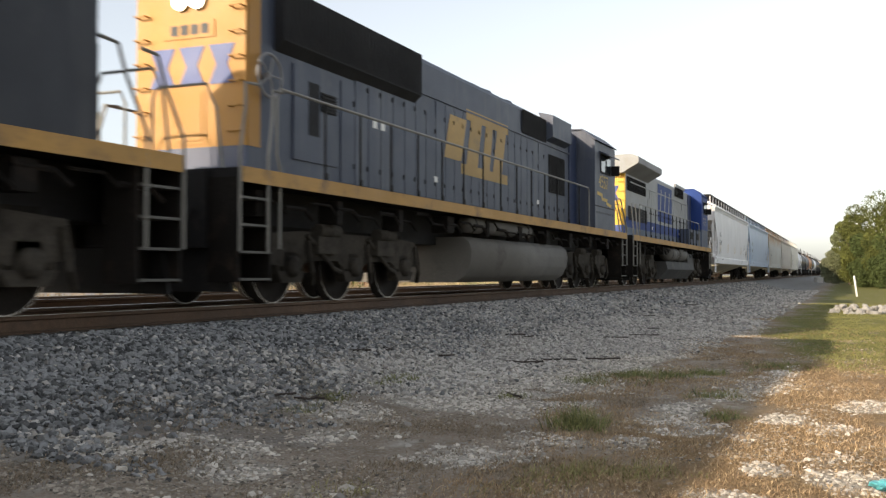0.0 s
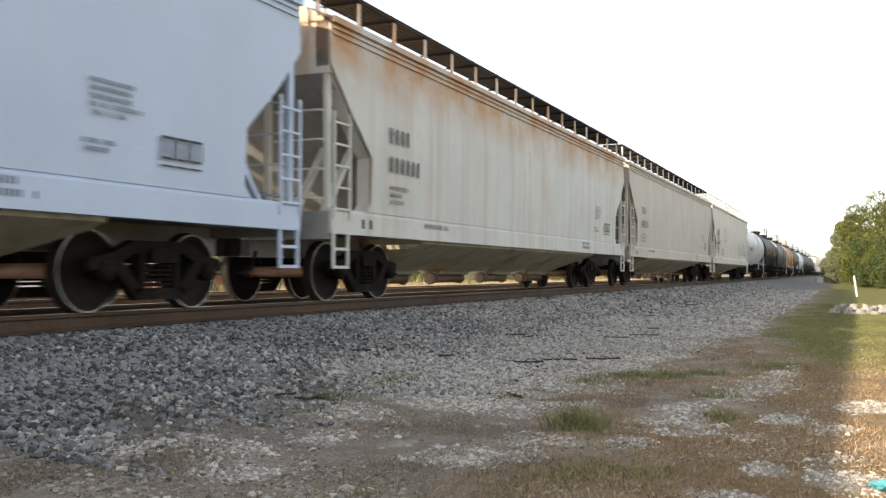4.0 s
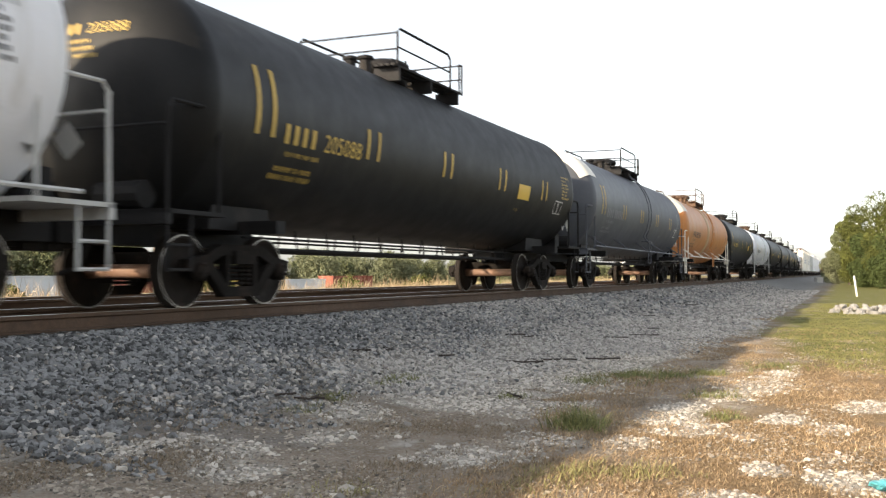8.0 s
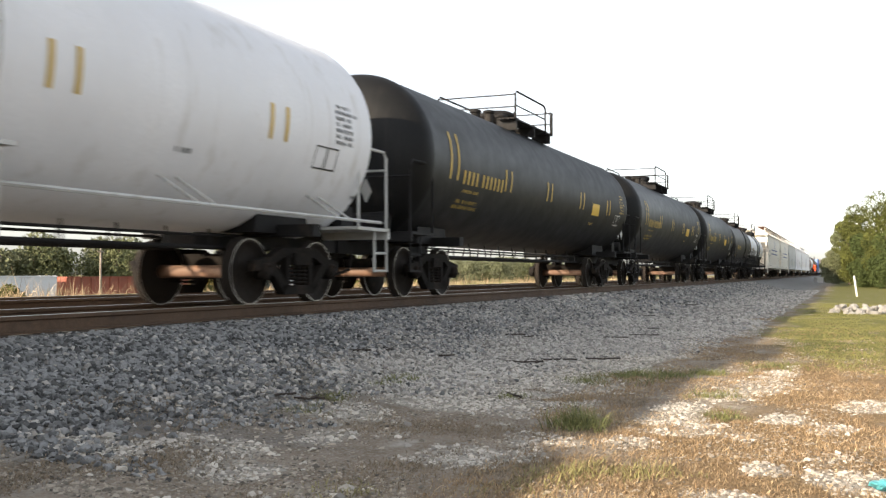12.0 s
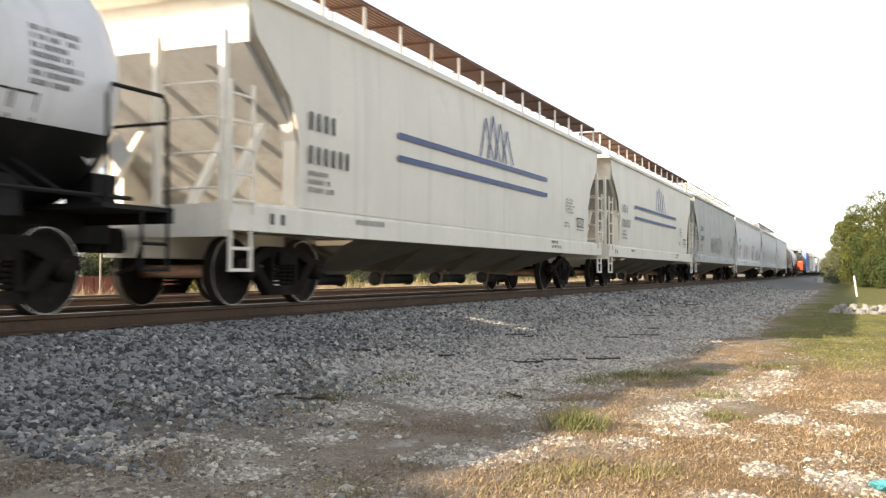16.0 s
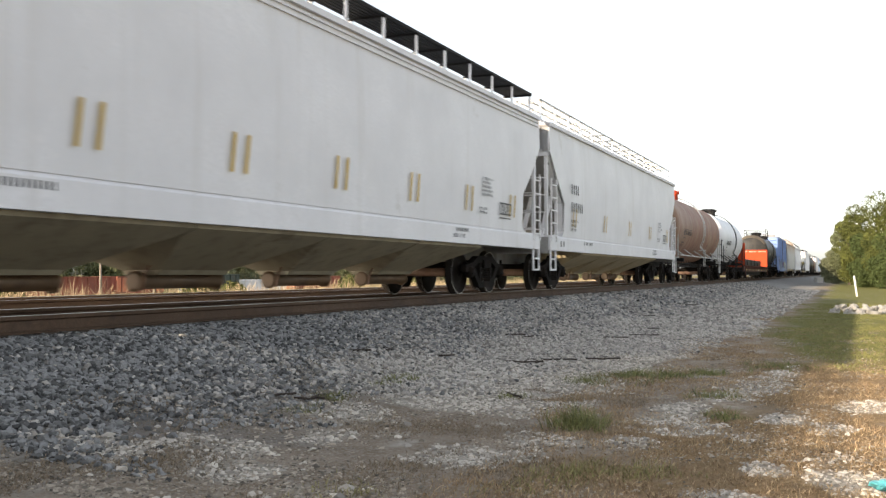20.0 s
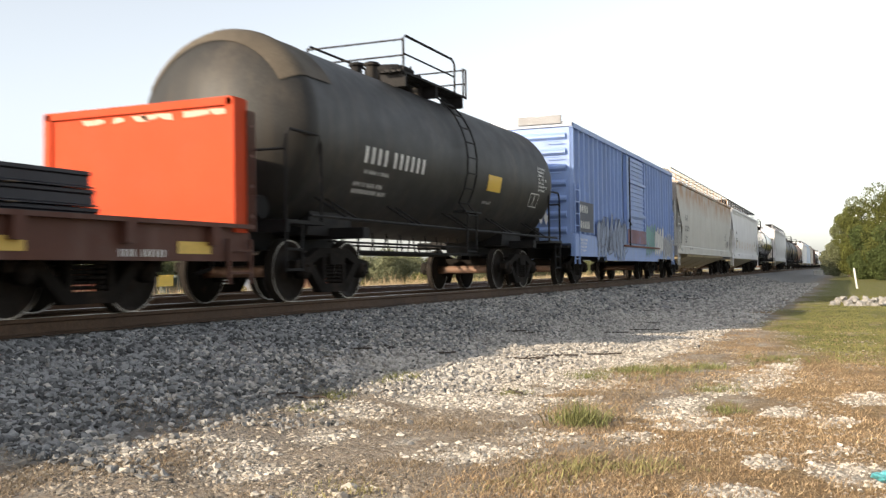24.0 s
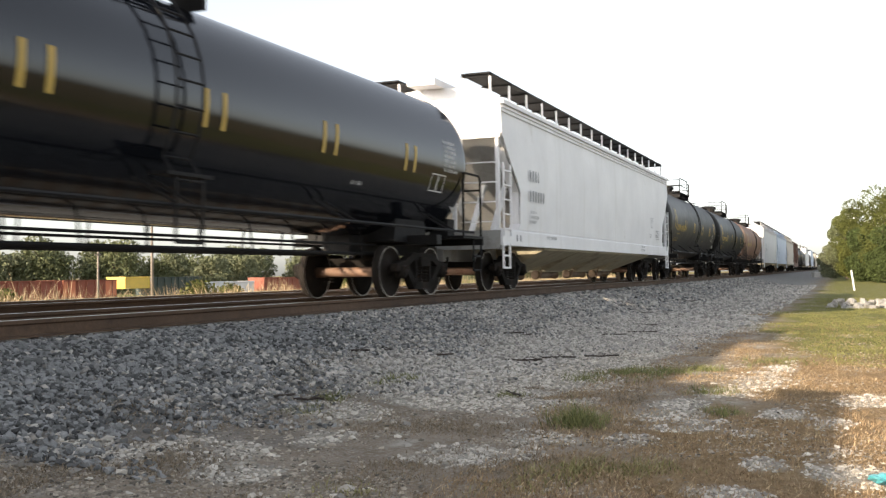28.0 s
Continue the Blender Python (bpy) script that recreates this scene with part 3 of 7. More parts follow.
        part("side_rail", bm, bp, v)
        bm = bmesh.new()
        n = 12
        zt = 0.78
        tube(bm, [(-hx + 2.7, side * 0.5, zt), (hx - 2.7, side * 0.5, zt)], 0.03, 5)
        tube(bm, [(-hx + 2.7, side * 0.5, zt + 0.16), (hx - 2.7, side * 0.5, zt + 0.16)], 0.02, 5)
        for k in range(n):
            x = -hx + 3.2 + (2 * hx - 6.4) * k / (n - 1)
            tube(bm, [(x, side * 0.5, zt - 0.04), (x, side * 0.42, 1.25)], 0.016, 5)
        pieces("brake_rod", bm, BLACKIRON, v)
    if ladder_mid:
        for side in (-1, 1):
            bm = bmesh.new()
            pts = []
            for k in range(12):
                a = math.radians(-40 + 118 * k / 11)
                pts.append((side * (radius + 0.14) * math.cos(a), centre + (radius + 0.14) * math.sin(a)))
            pts = [(side * (radius + 0.1), 0.8), (side * (radius + 0.12), 1.5)] + pts[1:]
            for x in (-0.24, 0.24):
                tube(bm, [(x, y, z) for y, z in pts], 0.02, 5)
            for y, z in pts:
                tube(bm, [(-0.24, y, z), (0.24, y, z)], 0.016, 5)
            box(bm, -0.42, 0.42, side * (radius + 0.02) - 0.12, side * (radius + 0.02) + 0.14, 1.55, 1.59)
            part("side_ladder", bm, ladder_paint or bp, v)
    # top platform, manway and rails
    top = centre + radius
    ft = fittings or fp
    bm = bmesh.new()
    turned(bm, [(top - 0.05, 0.42), (top + 0.28, 0.42), (top + 0.30, 0.50), (top + 0.38, 0.50), (top + 0.46, 0.36)], "z", (-0.35, 0, 0), 20)
    for k in range(8):
        a = k * math.pi / 4
        tube(bm, [(-0.35 + 0.47 * math.cos(a), 0.47 * math.sin(a), top + 0.25), (-0.35 + 0.47 * math.cos(a), 0.47 * math.sin(a), top + 0.44)], 0.025, 5)
    part("manway", bm, ft, v)
    bm = bmesh.new()
    for x, y, h in ((-1.35, 0.2, 0.3), (-1.6, -0.25, 0.22), (0.4, -0.2, 0.34), (-1.0, -0.35, 0.2)):
        turned(bm, [(top - 0.06, 0.11), (top + h, 0.11), (top + h + 0.02, 0.15), (top + h + 0.07, 0.15), (top + h + 0.1, 0.05)], "z", (x, y, 0), 10)
    pieces("valve", bm, ft, v)
    wp = walk_paint or fp
    if platform:
        px0, px1 = (-1.9, 1.25)
        bm = bmesh.new()
        for side in (-1, 1):
            for k in range(4):
                y = side * (0.62 + 0.11 * k)
                box(bm, px0, px1, y - 0.04, y + 0.04, top + 0.02, top + 0.06)
            for x in (px0 + 0.2, -0.3, px1 - 0.2):
                box(bm, x - 0.03, x + 0.03, min(side * 0.5, side * 1.0), max(side * 0.5, side * 1.0), top - 0.22, top + 0.02)
        pieces("platform_plank", bm, wp, v)
        bm = bmesh.new()
        for side in (-1, 1):
            y = side * 1.0
            tube(bm, [(px0 + 0.1, y, top + 0.0), (px0 + 0.1, y, top + 0.64), (px0 + 0.2, y, top + 0.70), (px1 - 0.75, y, top + 0.70), (px1 - 0.62, y, top + 0.62), (px1 - 0.62, y, top + 0.0)], 0.024, 6)
            tube(bm, [(px1 - 0.15, y, top + 0.0), (px1 - 0.15, y, top + 0.62), (px1, y, top + 0.62), (px1, y, top)], 0.022, 6)
            tube(bm, [(px0 + 0.1, y, top + 0.36), (px1 - 0.62, y, top + 0.36)], 0.018, 5)
        for x in (px0 + 0.1, px1):
            for z in (0.62, 0.33):
                tube(bm, [(x, -1.0, top + z), (x, 1.0, top + z)], 0.018, 5)
        pieces("safety_rail", bm, wp, v)
    # markings
    mp = mark_paint or YELLOWM
    for side in (-1, 1):
        surf = surf_at(side)
        bm = bmesh.new()
        x0 = -hx + 2.2 if side < 0 else 1.2
        x0 = letters(bm, surf, x0, centre - 0.40, 0.26, 4, 0.6, 0.27) + 0.12
        if number:
            lettered(bm, surf, number, x0, centre - 0.40, 0.26)
        else:
            letters(bm, surf, x0, centre - 0.40, 0.26, 6, 0.6, 0.27)
        x0 -= 1.03
        small_print(bm, surf, x0 + 0.1, centre - 0.56, 1, 0.06, 20, rng)
        small_print(bm, surf, x0 - 0.1, centre - 0.76, 2, 0.065, 24, rng)
        xe = hx - 1.9
        small_print(bm, surf, xe + 0.2, centre + 0.3, 7, 0.055, 14, rng)
        small_print(bm, surf, hx - 5.1, centre - 0.72, 1, 0.06, 9, rng)
        part("lettering", bm, mp, v)
        bm = bmesh.new()
        for q in (0.0, 0.32):
            for z in (-0.62, -0.32):
                patch(bm, surf, xe - 0.3 + q, xe + q, centre + z, centre + z + 0.02, 0, 1)
            patch(bm, surf, xe - 0.3 + q, xe - 0.28 + q, centre - 0.62, centre - 0.32, 0, 1)
            patch(bm, surf, xe - 0.02 + q, xe + q, centre - 0.62, centre - 0.32, 0, 1)
        part("stencil_box", bm, WHITEM if mp is not BLACKM else BLACKM, v)
        if stripes:
            bm = bmesh.new()
            for k in range(stripes):
                x = -hx + 1.5 + (2 * hx - 4.9) * k / (stripes - 1)
                for q in (0, 0.36):
                    patch(bm, surf, x + q, x + q + 0.08, centre - 0.36, centre + (0.52 if k == 0 else 0.10), 0, 5)
            part("stripe_marking", bm, stripe_paint or YELLOWM, v)
        if panel:
            bm = bmesh.new()
            patch(bm, surf, hx - 5.1, hx - 4.3, centre - 0.45, centre - 0.12)
            for q in (0.08, 0.26, 0.44):
                patch(bm, lambda z: surf(z) + side * 0.004, hx - 5.05 + q * 1.1, hx - 4.93 + q * 1.1, centre - 0.36, centre - 0.30, 0, 1)
            part("yellow_panel", bm, PLACARD, v, "bright yellow painted panel")
        if placard:
            bm = bmesh.new()
            for x in (hx - 0.7, hx - 0.25):
                c = [(x - 0.2, 1.75), (x, 1.95), (x + 0.2, 1.75), (x, 1.55)]
                bm.faces.new([bm.verts.new((p, side * (radius * 0.82), z)) for p, z in c])
            bmesh.ops.solidify(bm, geom=bm.faces[:], thickness=0.012)
            pieces("hazard_placard", bm, WHITEM, v)
    return v


GREYBLUEM = surface("grey_blue_spray_paint", (0.27, 0.33, 0.47), 0.6, 0.0, 0.2)


# ---- boxcar ----
def box_car(label, length, middle, paint, roof_paint, ribs=30, height=4.35, seed=1, plain=False):
    rng = random.Random(seed)
    v = thing("box_car", label, "railway car", "cars of the freight train")
    hx, hw, floor = length / 2 - 0.45, 1.5, 1.12
    bm = bmesh.new()
    box(bm, -hx, hx, -hw, hw, floor, height - 0.05)
    part("body", bm, paint, v)
    bm = bmesh.new()
    prism(bm, [(-hw - 0.08, height - 0.1), (hw + 0.08, height - 0.1), (hw + 0.08, height), (0, height + 0.2), (-hw - 0.08, height)], -hx - 0.05, hx + 0.05, "x")
    for k in range(15):
        x = -hx + 2 * hx * k / 14
        prism(bm, [(-hw - 0.05, height), (hw + 0.05, height), (0, height + 0.26)], x - 0.04, x + 0.04, "x")
    part("roof", bm, roof_paint, v)
    door0, door1 = -1.35, 1.75
    for side in (-1, 1):
        y0 = side * hw
        for k in range(ribs):
            x = -hx + 0.1 + (2 * hx - 0.2) * k / (ribs - 1)
            if door0 - 0.2 < x < door1 + 0.2:
                continue
            bm = bmesh.new()
            prism(bm, [(x - 0.08, y0), (x - 0.035, y0 + side * 0.085), (x + 0.035, y0 + side * 0.085), (x + 0.08, y0)], floor + 0.28, height - 0.12, "z")
            part("side_rib", bm, paint, v)
        bm = bmesh.new()
        prism(bm, [(-hx, 0.78), (-hx + 3.6, 0.78), (-hx + 3.7, 0.68), (hx - 3.7, 0.68), (hx - 3.6, 0.78), (hx, 0.78), (hx, floor + 0.24), (-hx, floor + 0.24)], min(y0, y0 + side * 0.1), max(y0, y0 + side * 0.1))
        part("side_sill", bm, paint, v)
        bm = bmesh.new()
        box(bm, -hx, hx, min(y0, y0 + side * 0.1), max(y0, y0 + side * 0.1), height - 0.14, height - 0.02)
        part("top_chord", bm, paint, v)
        bm = bmesh.new()
        ya, yb = sorted((y0 + side * 0.02, y0 + side * 0.08))
        box(bm, door0, door1, ya, yb, floor + 0.12, height - 0.2)
        door = part("sliding_door", bm, paint, v)
        bm = bmesh.new()
        for k in range(19):
            z = floor + 0.3 + (height - 0.6 - floor) * k / 18
            box(bm, door0 + 0.25, door1 - 0.2, min(y0 + side * 0.08, y0 + side * 0.11), max(y0 + side * 0.08, y0 + side * 0.11), z - 0.035, z + 0.035)
        pieces("door_corrugation", bm, paint, door)
        bm = bmesh.new()
        for x in (door0 + 0.08, door0 + 0.5 - 0.36, door1 - 0.1):
            box(bm, x - 0.06, x + 0.06, min(y0 + side * 0.08, y0 + side * 0.14), max(y0 + side * 0.08, y0 + side * 0.14), floor + 0.1, height - 0.2)
        for z in (floor + 1.1, floor + 2.2):
            box(bm, door0, door1, min(y0 + side * 0.08, y0 + side * 0.15), max(y0 + side * 0.08, y0 + side * 0.15), z - 0.05, z + 0.05)
        pieces("door_frame", bm, paint, door)
        bm = bmesh.new()
        yr = y0 + side * 0.17
        tube(bm, [(door0 + 0.3, yr, floor + 0.05), (door0 + 0.3, yr, height - 0.25)], 0.022, 6)
        tube(bm, [(door0 + 0.12, yr, floor + 0.9), (door0 + 0.5, yr, floor + 0.75)], 0.025, 6)
        part("lock_bar", bm, BLACKIRON, door)
        bm = bmesh.new()
        box(bm, door0 - 0.4, door1 + 2.6, min(y0 + side * 0.1, y0 + side * 0.15), max(y0 + side * 0.1, y0 + side * 0.15), floor + 0.02, floor + 0.08)
        part("door_rail", bm, surface("door_rail_rust", (0.16, 0.06, 0.04), 0.8), v) if side < 0 else bm.free()
        if not plain and side < 0:
            flat = lambda z: y0 + side * 0.11
            rib = lambda z: y0 + side * 0.092
            for name, fmat, lmat, gx, gz, gw, gh, gn, lab in (
                    ("graffiti", GREYBLUEM, BLACKM, -hx + 2.5, 0.82, 3.9, 1.1, 8, "grey-blue sprayed shapes with black outlines"), ("graffiti", GREENM, GREYM, door1 + 0.2, 0.95, 1.7, 1.05, 4, "pale green sprayed shapes"),
                    ("graffiti", WHITEM, GREYM, door1 + 1.8, 0.95, 1.8, 0.95, 4, "white sprayed shapes with grey shading"), ("graffiti", GREYM, WHITEM, door1 + 3.5, 0.8, 2.4, 0.9, 7, "grey sprayed shapes with white outlines")):
                fill, line = bmesh.new(), bmesh.new()
                bubbles(fill, line, flat, gx, gz, gw, gh, gn, rng, 0.022)
                part(name, fill, fmat, v, lab)
                part(name, line, lmat, v)
            bm = bmesh.new()
            scribble(bm, lambda z: y0 + side * 0.114, -hx + 2.4, 0.9, 4.1, 1.1, 9, 0.022, rng)
            part("graffiti", bm, BLACKM, v, "black sprayed loops")
            bm = bmesh.new()
            patch(bm, lambda z: y0 + side * 0.156, door0 + 0.02, door1 - 0.04, 1.26, 1.72)
            part("paint_patch", bm, surface("faded_red_patch", (0.23, 0.12, 0.14), 0.7, 0, 0.3, (0.16, 0.20, 0.36), 0.6, 1.5), v, "faded red painted patch")
            bm = bmesh.new()
            letters(bm, lambda z: y0 + side * 0.1, -hx + 0.62, 1.98, 0.2, 4, 0.8, 0.35)
            letters(bm, lambda z: y0 + side * 0.1, -hx + 0.5, 1.55, 0.2, 6, 0.7, 0.3)
            small_print(bm, flat, -hx + 0.6, 1.2, 4, 0.06, 16, rng)
            part("lettering", bm, WHITEM, v)
            bm = bmesh.new()
            patch(bm, rib, -hx + 0.45, -hx + 2.1, 1.45, 2.28)
            part("paint_patch", bm, surface("dark_patch", (0.06, 0.07, 0.10), 0.6, tone=0.25), v, "dark painted-over patch")
    for sx in (-1, 1):
        m = pose(0, 0, 0, 0, 0, 0 if sx > 0 else 180)
        for k in range(7):
            z = floor + 0.35 + k * 0.42
            bm = bmesh.new()
            prism(bm, [(hx, z - 0.1), (hx + 0.09, z - 0.03), (hx + 0.09, z + 0.03), (hx, z + 0.1)], -hw + 0.1, hw - 0.1)
            part("end_rib", bm, paint, v, "", m)
        bm = bmesh.new()
        for y in (-hw - 0.1, hw + 0.1):
            ladder(bm, hx - 0.5, hx - 0.05, y, floor, floor + 1.6, 5)
            ladder(bm, hx - 0.5, hx - 0.05, y, floor - 0.55, floor, 2)
        pieces("ladder", bm, paint, v, "", m)
        bm = bmesh.new()
        for y in (-1.3, 0.85):
            for k in range(7):
                tube(bm, [(hx + 0.14, y, floor + 0.2 + 0.42 * k), (hx + 0.14, y + 0.45, floor + 0.2 + 0.42 * k)], 0.016, 5)
        pieces("grab_iron", bm, paint, v, "", m)
        bm = bmesh.new()
        box(bm, hx, hx + 0.35, -hw, hw, 1.0, 1.06)
        part("end_platform", bm, BLACKIRON, v, "", m)
        bogie(v, sx * (length / 2 - 2.6), middle)
    bm = bmesh.new()
    box(bm, -hx, hx, -0.3, 0.3, 0.75, 1.1)
    for x in (-2.4, -0.8, 0.8, 2.4):
        box(bm, x - 0.06, x + 0.06, -1.4, 1.4, 0.95, 1.1)
    turned(bm, [(-0.6, 0.2), (0.6, 0.2)], "x", (-1.5, -0.7, 0.85), 12)
    pieces("underframe_beam", bm, BLACKIRON, v)
    bm = bmesh.new()
    box(bm, -hx - 0.1, -hx - 0.04, -1.3, -0.1, height - 0.02, height + 0.2)
    part("number_board", bm, GREYM, v)
    couplers(v, length / 2)
    return v


PALEWEAR = surface("bare_worn_metal", (0.62, 0.42, 0.32), 0.7, 0.0, 0.2)


# ---- bulkhead flatcar with its load of rails ----
def flat_car(label, length, middle, paint, bulk):
    rng = random.Random(5)
    v = thing("bulkhead_flat_car", label, "railway car", "cars of the freight train")
    hx, hw = length / 2 - 0.45, 1.5
    bm = bmesh.new()
    box(bm, -hx, hx, -hw + 0.02, hw - 0.02, 0.84, 0.93)
    part("deck", bm, paint, v)
    for side in (-1, 1):
        bm = bmesh.new()
        y0, y1 = sorted((side * (hw - 0.1), side * hw))
        prism(bm, [(-hx, 0.98), (hx, 0.98), (hx, 0.58), (-hx, 0.58)], y0, y1)
        prism(bm, [(-hx, 0.98), (hx, 0.98), (hx, 1.03), (-hx, 1.03)], min(y0, y0 if side > 0 else y0 - 0.09), max(y1, y1 + 0.09 if side > 0 else y1))
        part("side_sill", bm, paint, v)
        bm = bmesh.new()
        n = 15
        for k in range(n):
            x = -hx + 0.8 + (2 * hx - 1.6) * k / (n - 1)
            box(bm, x - 0.07, x + 0.07, min(side * hw, side * (hw + 0.1)), max(side * hw, side * (hw + 0.1)), 0.76, 0.98)
        pieces("stake_pocket", bm, paint, v)
        bm = bmesh.new()
        flat = lambda z: side * (hw + 0.012)
        for k in range(8):
            x = -hx + 1.2 + (2 * hx - 2.6) * k / 7
            patch(bm, flat, x, x + 0.6, 0.66, 0.8, 0, 1)
        part("stripe_marking", bm, YELLOWM, v)
        bm = bmesh.new()
        small_print(bm, flat, 0.2, 0.84, 1, 0.13, 13, rng)
        small_print(bm, flat, 0.2, 0.6, 1, 0.13, 12, rng)
        small_print(bm, flat, hx - 2.4, 0.62, 1, 0.08, 18, rng)
        part("lettering", bm, WHITEM, v)
    bm = bmesh.new()
    prism(bm, [(-hx, 0.84), (hx, 0.84), (hx, 0.6), (hx - 3.7, 0.58), (hx - 4.6, 0.30), (-hx + 4.6, 0.30), (-hx + 3.7, 0.58), (-hx, 0.6)], -1.2, 1.2)
    part("centre_sill", bm, BLACKIRON, v)
    for sx in (-1, 1):
        m = pose(0, 0, 0, 0, 0, 0 if sx > 0 else 180)
        bm = bmesh.new()
        box(bm, hx - 0.32, hx - 0.16, -hw, hw, 0.93, 2.56)
        box(bm, hx - 0.36, hx - 0.08, -hw - 0.03, -hw + 0.09, 0.93, 2.58)
        box(bm, hx - 0.36, hx - 0.08, hw - 0.09, hw + 0.03, 0.93, 2.58)
        box(bm, hx - 0.36, hx - 0.08, -hw, hw, 2.5, 2.6)
        part("bulkhead", bm, bulk, v, "bright orange-red steel bulkhead", m)
        bm = bmesh.new()
        wear = random.Random(3)
        for k in range(9):
            y = 0.75 - 0.28 * k + wear.uniform(-0.1, 0.1)
            prism(bm, [(y, 2.46), (y + wear.uniform(0.1, 0.3), 2.47), (y + wear.uniform(0.1, 0.2), 2.39), (y - 0.02, 2.37 + 0.05 * wear.random())], hx - 0.325, hx - 0.3205, "x")
            prism(bm, [(y, 2.46), (y + wear.uniform(0.1, 0.3), 2.47), (y + wear.uniform(0.1, 0.2), 2.39), (y - 0.02, 2.37 + 0.05 * wear.random())], hx - 0.079, hx - 0.0755, "x")
        tagged(part("worn_paint", bm, PALEWEAR, v, "pale worn patches", m), kind="stuff")
        bm = bmesh.new()
        for y in (-1.0, -0.33, 0.33, 1.0):
            box(bm, hx - 0.16, hx - 0.02, y - 0.06, y + 0.06, 0.93, 2.5)
        pieces("bulkhead_brace", bm, paint, v, "", m)
        bm = bmesh.new()
        for y in (-hw - 0.05, hw + 0.05):
            ladder(bm, hx - 0.08, hx + 0.02, y, 0.95, 2.45, 4)
            ladder(bm, hx - 0.5, hx - 0.05, y, 0.3, 0.85, 2)
        pieces("ladder", bm, paint, v, "", m)
        bogie(v, sx * (length / 2 - 2.7), middle)
    couplers(v, length / 2)
    return v


RAIL_PROFILE = [(-0.07, 0.0), (0.07, 0.0), (0.07, 0.012), (0.012, 0.03), (0.010, 0.125), (0.036, 0.142), (0.036, 0.172), (0.030, 0.18), (-0.030, 0.18), (-0.036, 0.172), (-0.036, 0.142), (-0.010, 0.125), (-0.012, 0.03), (-0.07, 0.012)]


def rail_load(label, half, shift, mat):
    v = thing("rail_stack", label, "steel rails", "")
    for tier in range(3):
        z0 = 0.955 + tier * 0.19
        for k in range(13):
            y = -1.08 + 0.18 * k
            bm = bmesh.new()
            prism(bm, [(y + a, z0 + b) for a, b in RAIL_PROFILE], -half + shift + 0.05 * ((k * 7 + tier * 3) % 5), half + shift - 0.06 * ((k * 3 + tier) % 5), "x")
            part("steel_rail", bm, mat, v)
        for q in range(7):
            x = -half + 1.2 + shift + (2 * half - 2.4) * q / 6
            bm = bmesh.new()
            box(bm, x - 0.05, x + 0.05, -1.2, 1.2, (0.932 if tier == 0 else z0 - 0.009), z0 - 0.001)
            part("spacer", bm, WOODM, v)
    for q in range(6):
        x = -half + 1.6 + shift + (2 * half - 3.2) * q / 5
        bm = bmesh.new()
        for y in (-1.24, 1.21):
            box(bm, x - 0.03, x + 0.03, y, y + 0.03, 0.935, 1.52)
        box(bm, x - 0.03, x + 0.03, -1.24, 1.24, 1.52, 1.54)
        pieces("steel_strap", bm, STEEL, v)
    return v


WOODM = surface("grey_timber", (0.22, 0.17, 0.12), 0.85, 0, 0.25, bump=0.2)


# ---- diesel locomotives, running long hood first (towards -x) ----
GLASS = bpy.data.materials.new("cab_glass")
GLASS.use_nodes = True
GLASS.node_tree.nodes["Principled BSDF"].inputs["Base Color"].default_value = (0.03, 0.035, 0.04, 1)
GLASS.node_tree.nodes["Principled BSDF"].inputs["Roughness"].default_value = 0.06


def build_sideframe3(bm):
    for side in (-1,):
        y0, y1 = sorted((side * 0.95, side * 1.12))
        prism(bm, [(-2.35, 0.98), (-1.5, 1.04), (1.5, 1.04), (2.35, 0.98), (2.45, 0.56), (1.62, 0.50), (1.35, 0.62), (0.5, 0.62), (0.3, 0.50), (-0.3, 0.50), (-0.5, 0.62), (-1.35, 0.62), (-1.62, 0.50), (-2.45, 0.56)], y0, y1)
        for x in (-1.85, 0.0, 1.85):
            box(bm, x - 0.17, x + 0.17, y0, max(y1, y0 + 0.2) if side > 0 else y1, 0.38, 0.74)
            turned(bm, [(side * 1.05, 0.15), (side * 1.2, 0.15), (side * 1.24, 0.08)], "y", (x, 0, 0.53), 12)
            for q in (-0.3, 0.3):
                turned(bm, [(0.42, 0.07), (0.8, 0.07)], "z", (x + q, side * 1.06, 0), 8)
            prism(bm, [(x - 0.36, 0.46), (x + 0.36, 0.46), (x + 0.26, 0.30), (x - 0.26, 0.30)], *sorted((side * 0.96, side * 1.14)))
            tube(bm, [(x + 0.42, side * 1.16, 0.9), (x + 0.46, side * 1.2, 0.45), (x + 0.62, side * 1.1, 0.28)], 0.04)
        for x in (-0.95, 0.95):
            box(bm, x - 0.32, x + 0.32, min(side * 1.0, side * 1.24), max(side * 1.0, side * 1.24), 0.72, 0.98)
            turned(bm, [(-0.3, 0.1), (0.3, 0.1)], "x", (x, side * 1.2, 1.06), 10)
            tube(bm, [(x - 0.5, side * 1.15, 0.98), (x + 0.2, side * 1.2, 0.5), (x + 0.5, side * 1.15, 0.45)], 0.035)


def loco_bogie(v, x, middle):
    bm_key = "loco_bolster"

    def bolster(bm):
        box(bm, -2.2, 2.2, -0.9, 0.9, 0.7, 1.1)
        for q in (-2.3, -0.95, 0.95, 2.3):
            box(bm, q - 0.1, q + 0.1, -1.0, 1.0, 0.6, 0.85)
    b = shared("bogie", bm_key, bolster, STEEL, v, "", pose(x, 0, 0))
    for rz in (0, 180):
        shared("side_frame", "sideframe3", build_sideframe3, LOCODIRT, b, "", pose(0, 0, 0, 0, 0, rz))
    for dx in (-1.85, 0.0, 1.85):
        add_wheelset(b, dx, 0.53, x, middle)


